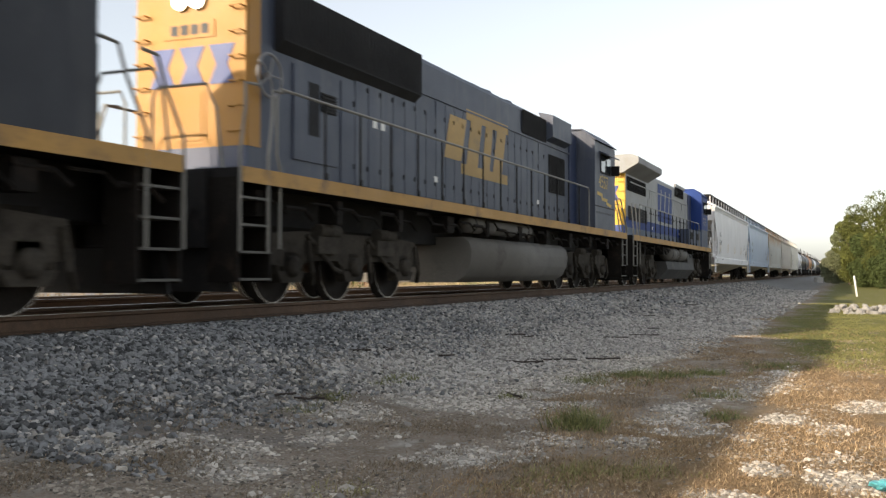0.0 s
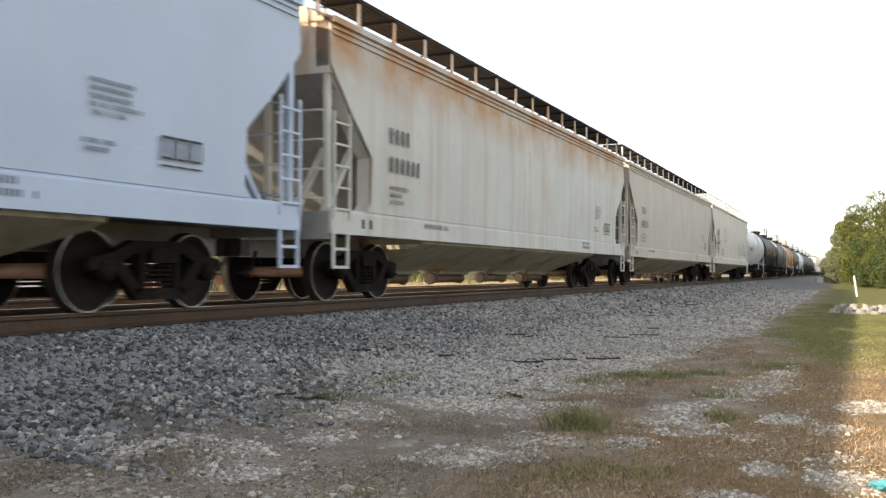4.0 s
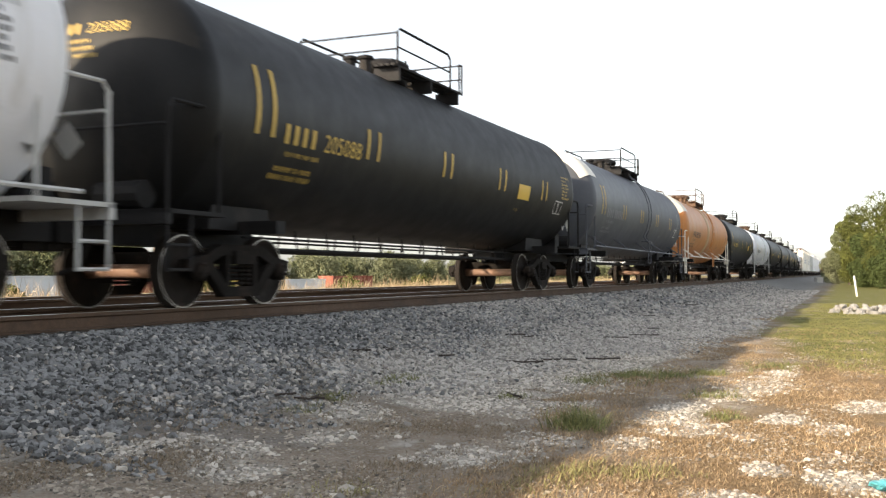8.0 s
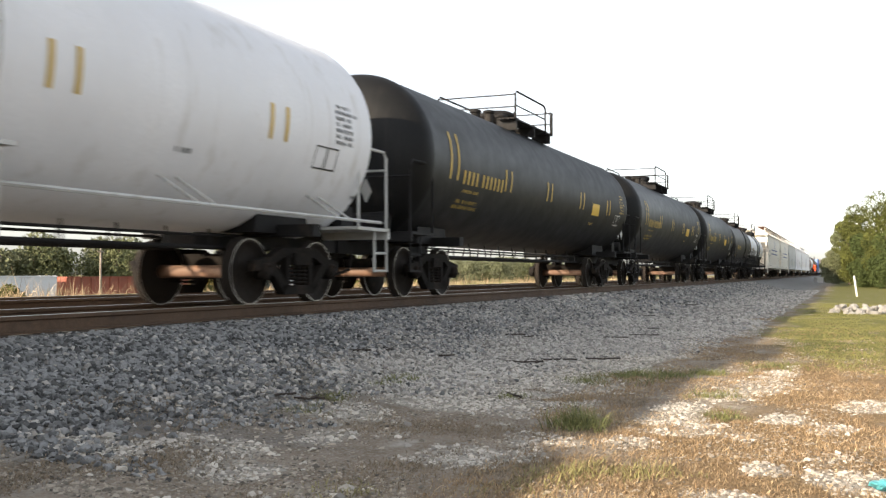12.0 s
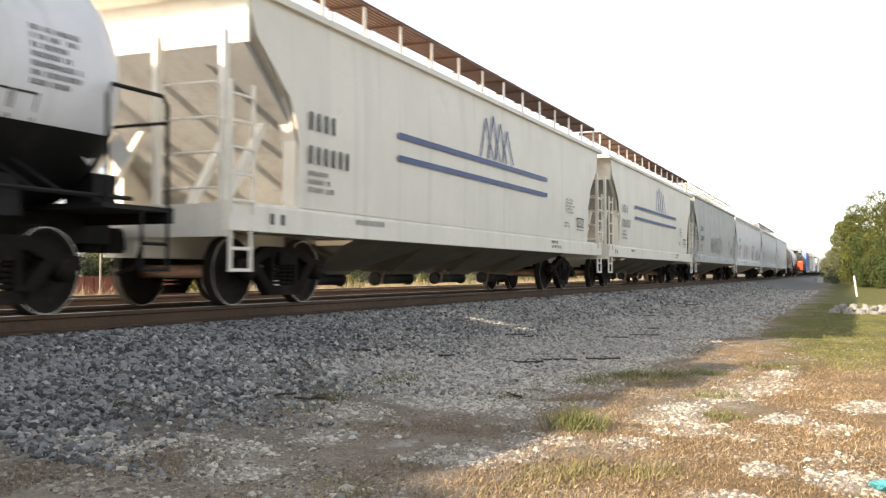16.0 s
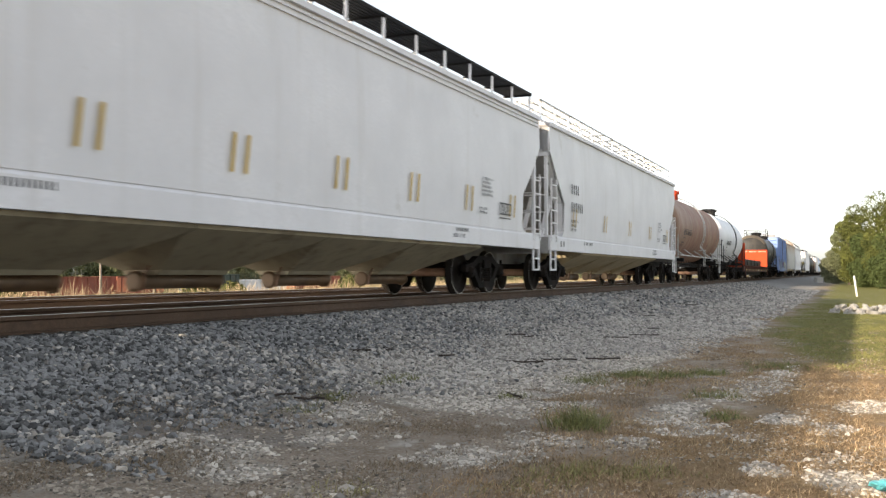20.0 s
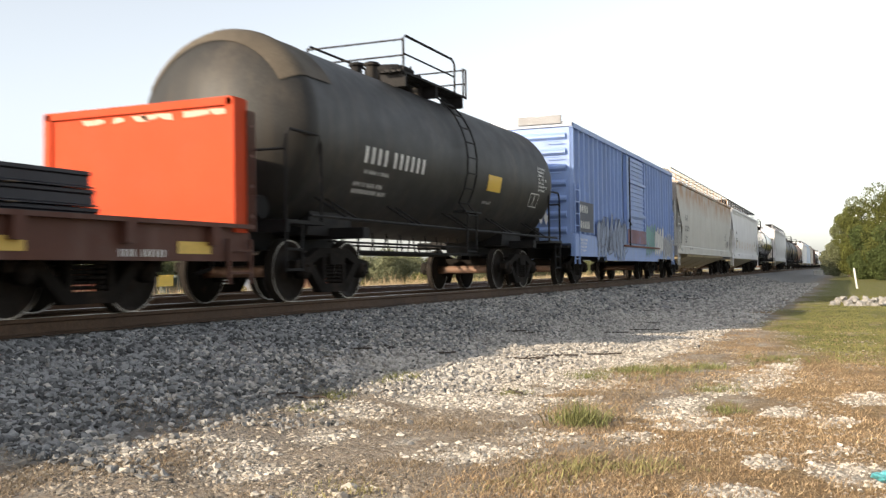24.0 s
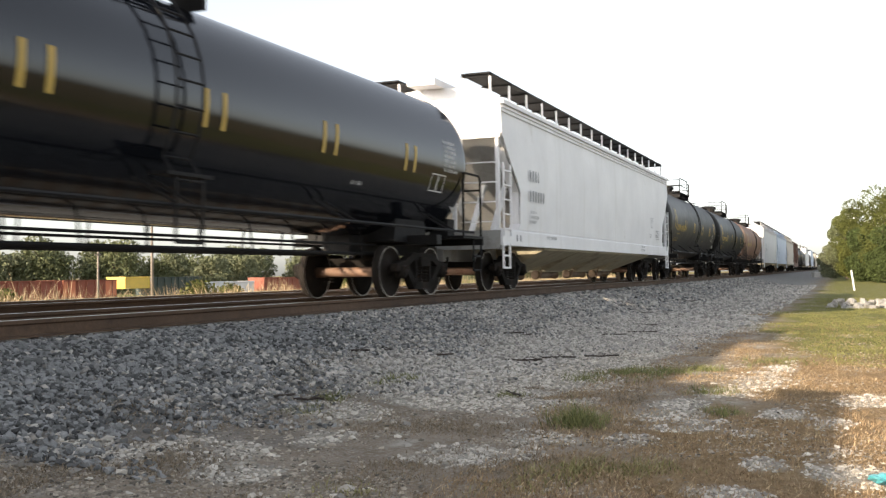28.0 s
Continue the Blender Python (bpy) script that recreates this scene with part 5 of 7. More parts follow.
# ---- ground ----
PROFILE_LAT = [-3000, -60, -12, -8.2, -6.2, -5.0, -3.9, -2.05, -1.45, 0, 6.0, 6.6, 8.4, 14, 40, 120, 3000]
PROFILE_Z = [-1.6, -1.1, -0.9, -0.84, -0.82, -0.80, -0.72, -0.26, -0.20, -0.19, -0.19, -0.24, -0.9, -1.2, -3.0, -3.2, -3.4]


def ground_z(s, lat):
    z = float(np.interp(lat, PROFILE_LAT, PROFILE_Z))
    if -30 < lat < -2.2 and -5 < s < 120:
        z += 0.05 * noise.noise(Vector((s * 0.5, lat * 0.5, 0))) + 0.02 * noise.noise(Vector((s * 2.1, lat * 2.1, 3)))
    return z


# patches of pale gravel: s, lat, half-length, half-width
PATCHES = ((11.36, -7.5, 1.1, 0.28), (9.25, -7.04, 0.45, 0.26), (8.3, -7.15, 0.5, 0.36), (8.85, -7.81, 0.45, 0.24), (8.7, -5.8, 0.6, 0.42), (6.2, -6.14, 0.42, 0.46), (6.56, -7.92, 0.25, 0.12),
           (6.5, -8.45, 0.35, 0.28), (7.94, -7.65, 0.28, 0.14), (8.4, -8.3, 0.4, 0.2), (7.15, -8.36, 0.25, 0.2), (5.45, -4.39, 0.34, 0.42), (5.1, -4.9, 0.25, 0.25), (5.0, -3.95, 0.25, 0.4),
           (7.4, -4.35, 0.45, 0.4), (6.3, -4.86, 0.3, 0.16), (22.0, -6.2, 2.2, 0.4), (13.5, -7.6, 0.8, 0.2), (7.2, -6.9, 0.3, 0.2), (10.0, -8.6, 0.6, 0.25), (5.6, -7.8, 0.25, 0.2), (6.9, -6.3, 0.5, 0.3), (10.3, -7.3, 0.5, 0.3))


def gravel_strength(s, lat):
    """How thickly pale gravel lies here, 0 to 1."""
    wob = 0.55 * noise.noise(Vector((s * 1.3, lat * 1.6, 1.5))) + 0.45 * noise.noise(Vector((s * 4.0, lat * 4.5, 4.5)))
    best = -9.0
    for ps, pl, a, b in PATCHES:
        best = max(best, 1.0 - ((s - ps) / (1.25 * a)) ** 2 - ((lat - pl) / (1.25 * b)) ** 2)
    if 8.0 < s < 18:                # the broad band at the foot of the ballast
        m = -4.6 - 0.09 * (s - 9.0)
        best = max(best, 1.35 - ((lat - m) / 1.25) ** 2 - max(0.0, 9.0 - s) - 0.15 * max(0.0, s - 15.0))
    return max(0.0, min(1.0, (best + 1.5 * wob - 0.05) / 1.3))


def ground_material():
    m = bpy.data.materials.new("ground_soil")
    m.use_nodes = True
    n, l = m.node_tree.nodes, m.node_tree.links
    bsdf = n["Principled BSDF"]
    pos = n.new("ShaderNodeNewGeometry").outputs["Position"]
    uv = n.new("ShaderNodeUVMap")
    uv.uv_map = "plan"
    sep = n.new("ShaderNodeSeparateXYZ")
    l.new(uv.outputs[0], sep.inputs[0])            # x: metres along the track / 1000, y: metres across / 1000

    def nz(scale, detail=5.0, rgh=0.6):
        q = n.new("ShaderNodeTexNoise")
        q.inputs["Scale"].default_value, q.inputs["Detail"].default_value, q.inputs["Roughness"].default_value = scale, detail, rgh
        l.new(pos, q.inputs["Vector"])
        return q.outputs["Fac"]

    def calc(op, a, b):
        q = n.new("ShaderNodeMath")
        q.operation = op
        for i, v in enumerate((a, b)):
            if isinstance(v, bpy.types.NodeSocket):
                l.new(v, q.inputs[i])
            else:
                q.inputs[i].default_value = v
        return q.outputs[0]

    def ramp(src, a, b):
        q = n.new("ShaderNodeMapRange")
        q.inputs["From Min"].default_value, q.inputs["From Max"].default_value = a, b
        l.new(src, q.inputs["Value"])
        return q.outputs["Result"]

    def mix(fac, a, b):
        q = n.new("ShaderNodeMix")
        q.data_type = "RGBA"
        for s, v in ((q.inputs["Factor"], fac), (q.inputs[6], a), (q.inputs[7], b)):
            if isinstance(v, bpy.types.NodeSocket):
                l.new(v, s)
            elif isinstance(v, tuple):
                s.default_value = (*v, 1.0)
            else:
                s.default_value = v
        return q.outputs[2]

    lat = calc("MULTIPLY", sep.outputs[1], 1000.0)
    along = calc("MULTIPLY", sep.outputs[0], 1000.0)
    vor = n.new("ShaderNodeTexVoronoi")
    vor.inputs["Scale"].default_value = 17.0
    l.new(pos, vor.inputs["Vector"])
    stone = mix(ramp(vor.outputs["Color"], 0.0, 1.0), (0.081, 0.084, 0.087), (0.211, 0.211, 0.205))
    stone = mix(ramp(nz(0.8), 0.35, 0.7), stone, (0.136, 0.130, 0.124))
    dirt = mix(ramp(nz(3.0, 8.0), 0.35, 0.65), (0.175, 0.138, 0.10), (0.275, 0.228, 0.175))
    dirt = mix(ramp(nz(40.0, 3.0), 0.45, 0.7), dirt, (0.30, 0.27, 0.23))
    pale = mix(ramp(vor.outputs["Color"], 0.2, 1.0), (0.27, 0.245, 0.205), (0.44, 0.41, 0.36))
    dry = mix(ramp(nz(22.0, 6.0), 0.3, 0.7), (0.160, 0.106, 0.054), (0.29, 0.205, 0.115))
    green = mix(ramp(nz(14.0, 6.0), 0.3, 0.7), (0.095, 0.10, 0.028), (0.18, 0.17, 0.058))
    wob = calc("MULTIPLY", calc("SUBTRACT", nz(0.55, 4.0), 0.5), 4.5)
    lat_w = calc("ADD", lat, wob)
    out = mix(ramp(nz(1.4, 6.0), 0.54, 0.66), dirt, pale)
    lawn = calc("MULTIPLY", ramp(along, 13.0, 17.0), ramp(nz(0.35, 3.0), 0.15, 0.40))
    grassy = mix(calc("MULTIPLY", lawn, ramp(calc("SUBTRACT", lat, calc("MULTIPLY", ramp(along, 14.0, 21.0), 1.3)), -7.6, -8.3)), dry, green)
    grassy = mix(ramp(nz(2.2, 7.0), 0.60, 0.70), grassy, dirt)
    edge = calc("ADD", lat_w, calc("MULTIPLY", along, 0.0))
    out = mix(ramp(edge, -6.4, -7.3), out, grassy)
    out = mix(ramp(lat_w, -12.0, -15.0), out, mix(ramp(nz(0.3), 0.4, 0.6), green, dry))
    stone = mix(calc("MULTIPLY", ramp(along, 9.0, 22.0), 0.75), stone, mix(ramp(vor.outputs["Color"], 0.1, 1.0), (0.20, 0.192, 0.18), (0.34, 0.327, 0.308)))
    foot = calc("SUBTRACT", lat_w, calc("MULTIPLY", ramp(along, 7.0, 20.0), -2.1))
    out = mix(ramp(foot, -4.4, -3.2), out, stone)
    far = mix(ramp(nz(0.05, 6.0), 0.4, 0.65), (0.24, 0.17, 0.085), (0.10, 0.115, 0.035))
    out = mix(ramp(lat_w, 7.6, 8.8), out, far)
    chips = n.new("ShaderNodeAttribute")           # how much gravel lies on the soil
    chips.attribute_name = "gravel"
    out = mix(calc("MULTIPLY", ramp(calc("ADD", chips.outputs["Fac"], calc("MULTIPLY", nz(6.0, 6.0), 0.5)), 0.35, 0.8), 0.8), out, pale)
    l.new(out, bsdf.inputs["Base Color"])
    bsdf.inputs["Roughness"].default_value = 0.95
    bsdf.inputs["Specular IOR Level"].default_value = 0.15
    b = n.new("ShaderNodeBump")
    b.inputs["Strength"].default_value, b.inputs["Distance"].default_value = 0.8, 0.03
    hgt = calc("ADD", calc("MULTIPLY", vor.outputs["Distance"], -0.7), nz(30.0, 5.0))
    l.new(hgt, b.inputs["Height"])
    l.new(b.outputs[0], bsdf.inputs["Normal"])
    return m


def build_ground():
    ss = [-3000, -1500, -700, -300, -100, -40, -15] + list(np.arange(-5, 3, 0.4)) + list(np.arange(3, 14, 0.12)) + list(np.arange(14, 40, 0.3)) + list(np.arange(40, 120, 2.0)) + [130, 150, 180, 220, 300, 400, 550, 750, 1000, 1400, 2000]
    lats = [-3000, -1500, -700, -300, -120, -60, -35, -22, -16] + list(np.arange(-12, -8.6, 0.25)) + list(np.arange(-8.6, -1.2, 0.12)) + [-1.0, 0, 1.5, 3, 4.6, 6.0, 6.6, 8.4, 11, 14, 20, 28, 40, 70, 120, 250, 600, 1500, 3000]
    verts, uvs = [], []
    for s in ss:
        for lat in lats:
            p = on_track(float(s), float(lat), 0)
            verts.append((p[0], p[1], ground_z(float(s), float(lat))))
            uvs.append((s / 1000, lat / 1000))
    w = len(lats)
    faces = [(i * w + j, (i + 1) * w + j, (i + 1) * w + j + 1, i * w + j + 1) for i in range(len(ss) - 1) for j in range(w - 1)]
    me = bpy.data.meshes.new("ground")
    me.from_pydata(verts, [], faces)
    lay = me.uv_layers.new(name="plan")
    idx = np.empty(len(me.loops), dtype=np.int32)
    me.loops.foreach_get("vertex_index", idx)
    lay.data.foreach_set("uv", np.array(uvs, dtype=np.float32)[idx].ravel())
    gravel = me.attributes.new("gravel", "FLOAT", "POINT")
    gravel.data.foreach_set("value", [gravel_strength(float(a), float(b)) if 3 < a < 30 and -10 < b < -2.8 else 0.0 for a in ss for b in lats])
    me.materials.append(ground_material())
    me.polygons.foreach_set("use_smooth", [True] * len(me.polygons))
    tagged(new("ground", me), "gravel, dry soil and patchy sunburnt grass beside the track", "ground", kind="structure")


build_ground()


# ---- rails and sleepers ----
def sweep(profile, stations, lat, mat):
    bm = bmesh.new()
    prev = None
    for s in stations:
        x, y, _, h = on_track(s, lat)
        ring = [bm.verts.new((x - math.sin(h) * a, y + math.cos(h) * a, z - 0.18)) for a, z in profile]
        if prev:
            for i in range(len(ring)):
                j = (i + 1) % len(ring)
                bm.faces.new((prev[i], prev[j], ring[j], ring[i]))
        prev = ring
    return bm


STATIONS = [-800, -400, -100, -20, 0] + list(range(20, 500, 20)) + list(range(500, 1300, 60))
SHINE = [(-0.030, 0.1805), (0.030, 0.1805), (0.030, 0.1825), (-0.030, 0.1825)]
for lat in (-GAUGE, GAUGE, SECOND - GAUGE, SECOND + GAUGE):
    r = tagged(new("rail", mesh_of(sweep(RAIL_PROFILE, STATIONS, lat, RAILRUST), RAILRUST, "rail")), "rusty brown steel rail on the gravel bed", "rail", "rails of the two tracks", "structure")
    part("running_surface", sweep(SHINE, STATIONS, lat, TREAD), TREAD, r, "polished running surface")
TIE = surface("weathered_sleeper", (0.10, 0.075, 0.055), 0.9, 0, 0.3, bump=0.4)


def build_tie(bm):
    prism(bm, [(-0.115, -0.36), (0.115, -0.36), (0.115, -0.195), (0.10, -0.184), (-0.10, -0.184), (-0.115, -0.195)], -1.3, 1.3)


for lat0, label in ((0.0, "main"), (SECOND, "second")):
    t = thing("track_bed", "weathered wooden sleepers under the " + label + " track", "sleepers", kind="structure")
    for k in range(110):
        x, y, _, h = on_track(2.0 + 0.56 * k, lat0)
        shared("sleeper", "sleeper", build_tie, TIE, t, "", pose(x, y, 0, 0, 0, math.degrees(h)))

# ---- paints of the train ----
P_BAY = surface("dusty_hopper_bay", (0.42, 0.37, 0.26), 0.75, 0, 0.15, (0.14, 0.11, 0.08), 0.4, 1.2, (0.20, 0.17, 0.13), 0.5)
# A paler and a darker bay colour, chosen car by car.
P_BAYWARM = surface("pale_tan_bay", (0.52, 0.43, 0.27), 0.75, 0, 0.15, (0.26, 0.19, 0.12), 0.4, 1.2, (0.33, 0.26, 0.17), 0.5)
P_BAYDARK = surface("dark_brown_bay", (0.15, 0.13, 0.10), 0.8, 0, 0.2, (0.09, 0.07, 0.055), 0.5, 1.2)
P_TUBE = surface("brown_outlet_tube", (0.16, 0.10, 0.055), 0.55, 0.2, 0.2, (0.07, 0.045, 0.03), 0.5, 2.0)
# Grime, and the shade inside the car ends, both put into this grey.
P_SLOPE = surface("grimy_shaded_slope", (0.34, 0.335, 0.32), 0.75, 0, 0.15, (0.16, 0.14, 0.12), 0.5, 1.2, (0.22, 0.20, 0.18), 0.5)
P_WHITE = surface("white_car_paint", (0.80, 0.79, 0.80), 0.5, 0, 0.07, (0.55, 0.52, 0.48), 0.2, 0.9, (0.66, 0.64, 0.62), 0.3)
P_BLUE = surface("pale_blue_car_paint", (0.54, 0.63, 0.77), 0.5, 0, 0.06, (0.45, 0.50, 0.53), 0.2, 0.9, (0.50, 0.58, 0.64), 0.3)
P_RUSTY = surface("rust_streaked_pale_paint", (0.66, 0.65, 0.60), 0.6, 0, 0.08, (0.50, 0.36, 0.22), 0.25, 0.7, (0.50, 0.40, 0.28), 0.6, low=((0.50, 0.27, 0.11), 3.0, 3.7))
P_TAN = surface("tan_car_paint", (0.60, 0.54, 0.46), 0.6, 0, 0.08, (0.45, 0.34, 0.23), 0.4, 0.5, (0.50, 0.43, 0.34), 0.5)
P_CREAM = surface("cream_car_paint", (0.70, 0.66, 0.57), 0.55, 0, 0.08, (0.55, 0.46, 0.34), 0.35, 0.5, (0.58, 0.52, 0.42), 0.5)
P_IVORY = surface("ivory_car_paint", (0.84, 0.79, 0.69), 0.5, 0, 0.06, (0.66, 0.58, 0.46), 0.25, 0.7, (0.64, 0.60, 0.52), 0.4)
P_GREY = surface("grey_car_paint", (0.54, 0.54, 0.52), 0.6, 0, 0.1, (0.27, 0.25, 0.22), 0.4, 0.7, (0.30, 0.29, 0.26), 0.6)
P_RUSTGREY = surface("grey_paint_with_rust", (0.56, 0.54, 0.49), 0.6, 0, 0.08, (0.40, 0.30, 0.22), 0.3, 0.6, (0.44, 0.38, 0.31), 0.4, low=((0.40, 0.22, 0.11), 2.9, 3.7))
P_BLACK = surface("black_tank_paint", (0.010, 0.010, 0.010), 0.5, 0, 0.25, (0.03, 0.028, 0.025), 0.35, 0.6, (0.025, 0.023, 0.02), 0.3, spec=0.2)
P_GLOSS = surface("glossy_black_tank_paint", (0.006, 0.007, 0.010), 0.04, 0, 0.2, (0.012, 0.012, 0.014), 0.1, spec=0.5)
P_DARK = surface("sooty_tank_paint", (0.035, 0.034, 0.032), 0.5, 0, 0.25, (0.07, 0.06, 0.05), 0.5, 0.6, (0.06, 0.05, 0.04), 0.5, spec=0.2)
P_HEAD = surface("dusty_brown_tank_head", (0.11, 0.092, 0.07), 0.7, 0, 0.2, (0.06, 0.05, 0.04), 0.5, 0.9, spec=0.2)
P_SLATE = surface("slate_grey_tank_paint", (0.092, 0.097, 0.112), 0.5, 0, 0.12, (0.06, 0.058, 0.055), 0.3, 0.6, (0.10, 0.10, 0.10), 0.4, spec=0.2)
P_ORANGE = surface("orange_tank_paint", (0.52, 0.20, 0.045), 0.5, 0, 0.1, (0.34, 0.13, 0.05), 0.45, 0.6, (0.50, 0.30, 0.14), 0.5)
P_PALEBAND = surface("faded_cream_orange_band", (0.50, 0.34, 0.19), 0.6, 0, 0.12, (0.52, 0.24, 0.08), 0.5, 0.8, (0.48, 0.26, 0.11), 0.7)
P_TANKW = surface("white_tank_paint", (0.80, 0.80, 0.82), 0.45, 0, 0.06, (0.5, 0.46, 0.42), 0.2, 0.8, (0.55, 0.53, 0.50), 0.25)
P_BROWNT = surface("rust_brown_tank_paint", (0.27, 0.13, 0.085), 0.65, 0, 0.2, (0.40, 0.31, 0.23), 0.5, 0.5, (0.38, 0.28, 0.19), 0.8)
P_BOX = surface("blue_boxcar_paint", (0.235, 0.34, 0.63), 0.5, 0, 0.08, (0.16, 0.20, 0.30), 0.3, 0.7, (0.22, 0.28, 0.42), 0.5)
P_BOXROOF = surface("galvanised_roof", (0.30, 0.33, 0.38), 0.5, 0.4, 0.1)
P_FLAT = surface("oxide_flatcar_paint", (0.085, 0.027, 0.014), 0.7, 0, 0.15, (0.09, 0.05, 0.04), 0.5, 0.8, (0.12, 0.06, 0.045), 0.5)
P_BULK = surface("orange_red_paint", (0.50, 0.06, 0.018), 0.65, 0, 0.08, (0.42, 0.07, 0.03), 0.2, 1.2, spec=0.15)
P_NEWRAIL = surface("dark_new_rail", (0.035, 0.035, 0.042), 0.5, 0.6, 0.2)
P_BROWNCAR = surface("brown_car_paint", (0.15, 0.075, 0.05), 0.7, 0, 0.15, RUST, 0.4)
L_HOODA = surface("dusty_blue_grey_hood", (0.047, 0.058, 0.09), 0.55, 0, 0.12, (0.085, 0.09, 0.105), 0.35, 0.8, (0.10, 0.105, 0.118), 0.35)
L_NAVY = surface("navy_hood", (0.012, 0.015, 0.024), 0.6, 0, 0.15, (0.035, 0.035, 0.04), 0.4, 0.8, (0.04, 0.04, 0.045), 0.4)
L_GREY = surface("light_grey_hood", (0.27, 0.275, 0.275), 0.55, 0, 0.1, (0.22, 0.21, 0.19), 0.4, 0.8, (0.26, 0.25, 0.23), 0.5)
L_YELLOW = surface("locomotive_yellow", (0.72, 0.42, 0.04), 0.45, 0, 0.08, (0.5, 0.32, 0.08), 0.25, 1.0)
# Second locomotive's yellow, darkened in colour for the shade behind the leading one.
L_YELLOWSHADE = surface("shaded_locomotive_yellow", (0.40, 0.19, 0.02), 0.55, 0, 0.1, (0.36, 0.18, 0.04), 0.3, 1.0)
L_EDGE = surface("worn_yellow_edge", (0.43, 0.24, 0.06), 0.65, 0, 0.15, (0.15, 0.09, 0.045), 0.5, 1.5)
L_BLUE = surface("locomotive_blue", (0.020, 0.05, 0.20), 0.6, 0, 0.1, (0.04, 0.055, 0.14), 0.35, 0.9, spec=0.2)
L_CABB = surface("dark_blue_cab", (0.03, 0.045, 0.10), 0.45, 0, 0.12, (0.06, 0.06, 0.07), 0.3)
L_GOLD = surface("faded_gold_emblem", (0.40, 0.25, 0.07), 0.6, 0, 0.15, (0.2, 0.15, 0.08), 0.4)

# ---- the train: where each vehicle begins, in metres along the track at its own time zero ----
ENDS = [10.74, 33.58, 54.56, 75.03, 94.99, 114.74, 135.87, 156.58, 173.87, 191.97, 209.51, 227.27, 245.45, 262.69, 281.09, 298.22, 313.01, 326.95, 340.0, 359.17, 376.7, 395.01, 416.02, 436.06, 454.81, 471.46, 484.85, 507.62, 521.56, 537.98, 559.28, 579.37, 599.34, 620.36]
TRAIN = []


def put(make, i, label, *args, **kw):
    a, b = (ENDS[i], ENDS[i + 1])
    ob = make(label, b - a, (a + b) / 2, *args, **kw)
    TRAIN.append((ob, (a + b) / 2, b - a))
    return ob


ENDS.insert(0, ENDS[0] - 22.4)
put(locomotive, 0, "dark blue diesel locomotive with a dusty hood and yellow deck edge", L_NAVY, L_NAVY, L_EDGE, L_NAVY, L_GOLD)
put(locomotive, 1, "dusty blue-grey diesel locomotive with a yellow end and gold emblem", L_HOODA, L_YELLOWSHADE, L_EDGE, L_HOODA, L_GOLD)
put(locomotive, 2, "light grey diesel locomotive with blue cab and yellow end", L_GREY, L_YELLOW, L_EDGE, L_BLUE, L_BLUE, maker="b", lower=L_BLUE)
put(hopper_car, 3, "white covered hopper car with yellow reflective stripes", P_WHITE, seed=1, stripes=5, bays=4)
put(hopper_car, 4, "pale blue covered hopper car with scuffed sides", P_BLUE, seed=2, stripes=0, bays=4)
put(hopper_car, 5, "pale covered hopper car streaked with rust", P_RUSTY, seed=3, bays=4)
put(hopper_car, 6, "tan covered hopper car with stained sides", P_TAN, seed=4, bays=4)
put(hopper_car, 7, "cream covered hopper car with black graffiti", P_CREAM, lattice=True, seed=5, bays=3, chord=False, board=P_GREY,
    marks=(("scribble", BLACKM, ((-8.6, 1.7, 1.3, 1.3, 5, 0.03), (-5.2, 2.2, 0.8, 0.9, 3, 0.03), (-6.4, 1.45, 1.2, 0.4, 5, 0.03))), ("scribble", GREYM, ((2.5, 1.6, 4.5, 0.8, 12, 0.03),))))
put(tank_car, 8, "white tank car with black lettering", P_TANKW, radius=1.55, centre=2.55, mark_paint=BLACKM, stripes=5, stripe_paint=YELLOWM, bar_paint=P_GREY, seed=6, platform="", fittings=P_GREY)
put(tank_car, 9, "black tank car with yellow lettering and top railing", P_BLACK, number="205088", seed=7, panel=True, ladder_mid=False, side_bar=False)
put(tank_car, 10, "slate grey tank car with white lettering", P_SLATE, mark_paint=GREYM, seed=8, bar_paint=P_SLATE, saddle=P_IVORY)
put(tank_car, 11, "orange tank car with pale bands and rusty walkway", P_ORANGE, mark_paint=BLACKM, stripes=0, seed=9, bar_paint=P_IVORY, ladder_paint=P_ORANGE, saddle=P_CREAM, bands=((-1.35, -0.5, P_PALEBAND), (0.45, 0.75, P_PALEBAND)), walk_paint=RAILRUST, fittings=RAILRUST, placard=False)
put(tank_car, 12, "black tank car with yellow panel", P_BLACK, seed=10, panel=True, ladder_mid=False, side_bar=False)
put(tank_car, 13, "white tank car with rust-stained manway", P_TANKW, radius=1.57, centre=2.53, mark_paint=BLACKM, seed=11, bar_paint=P_GREY, fittings=RAILRUST, stripes=4, stripe_paint=YELLOWM)
put(tank_car, 14, "black tank car with yellow lettering and railing", P_BLACK, seed=12, panel=True, ladder_mid=False, side_bar=False)
put(tank_car, 15, "black tank car with yellow lettering and railing", P_BLACK, seed=13, panel=True, ladder_mid=False, side_bar=False)
put(tank_car, 16, "sooty black tank car with yellow panel", P_BLACK, seed=14, panel=True, ladder_mid=False, side_bar=False)
put(tank_car, 17, "sooty dark tank car with pale dusty head", P_DARK, seed=15, stripes=0, radius=1.46, centre=2.48)
put(tank_car, 18, "white tank car with black lower half and black band", P_TANKW, mark_paint=BLACKM, seed=16, radius=1.35, centre=2.45, bands=((-0.7, 0.7, P_BLACK),), lower=P_BLACK, stripes=2, stripe_paint=YELLOWM)
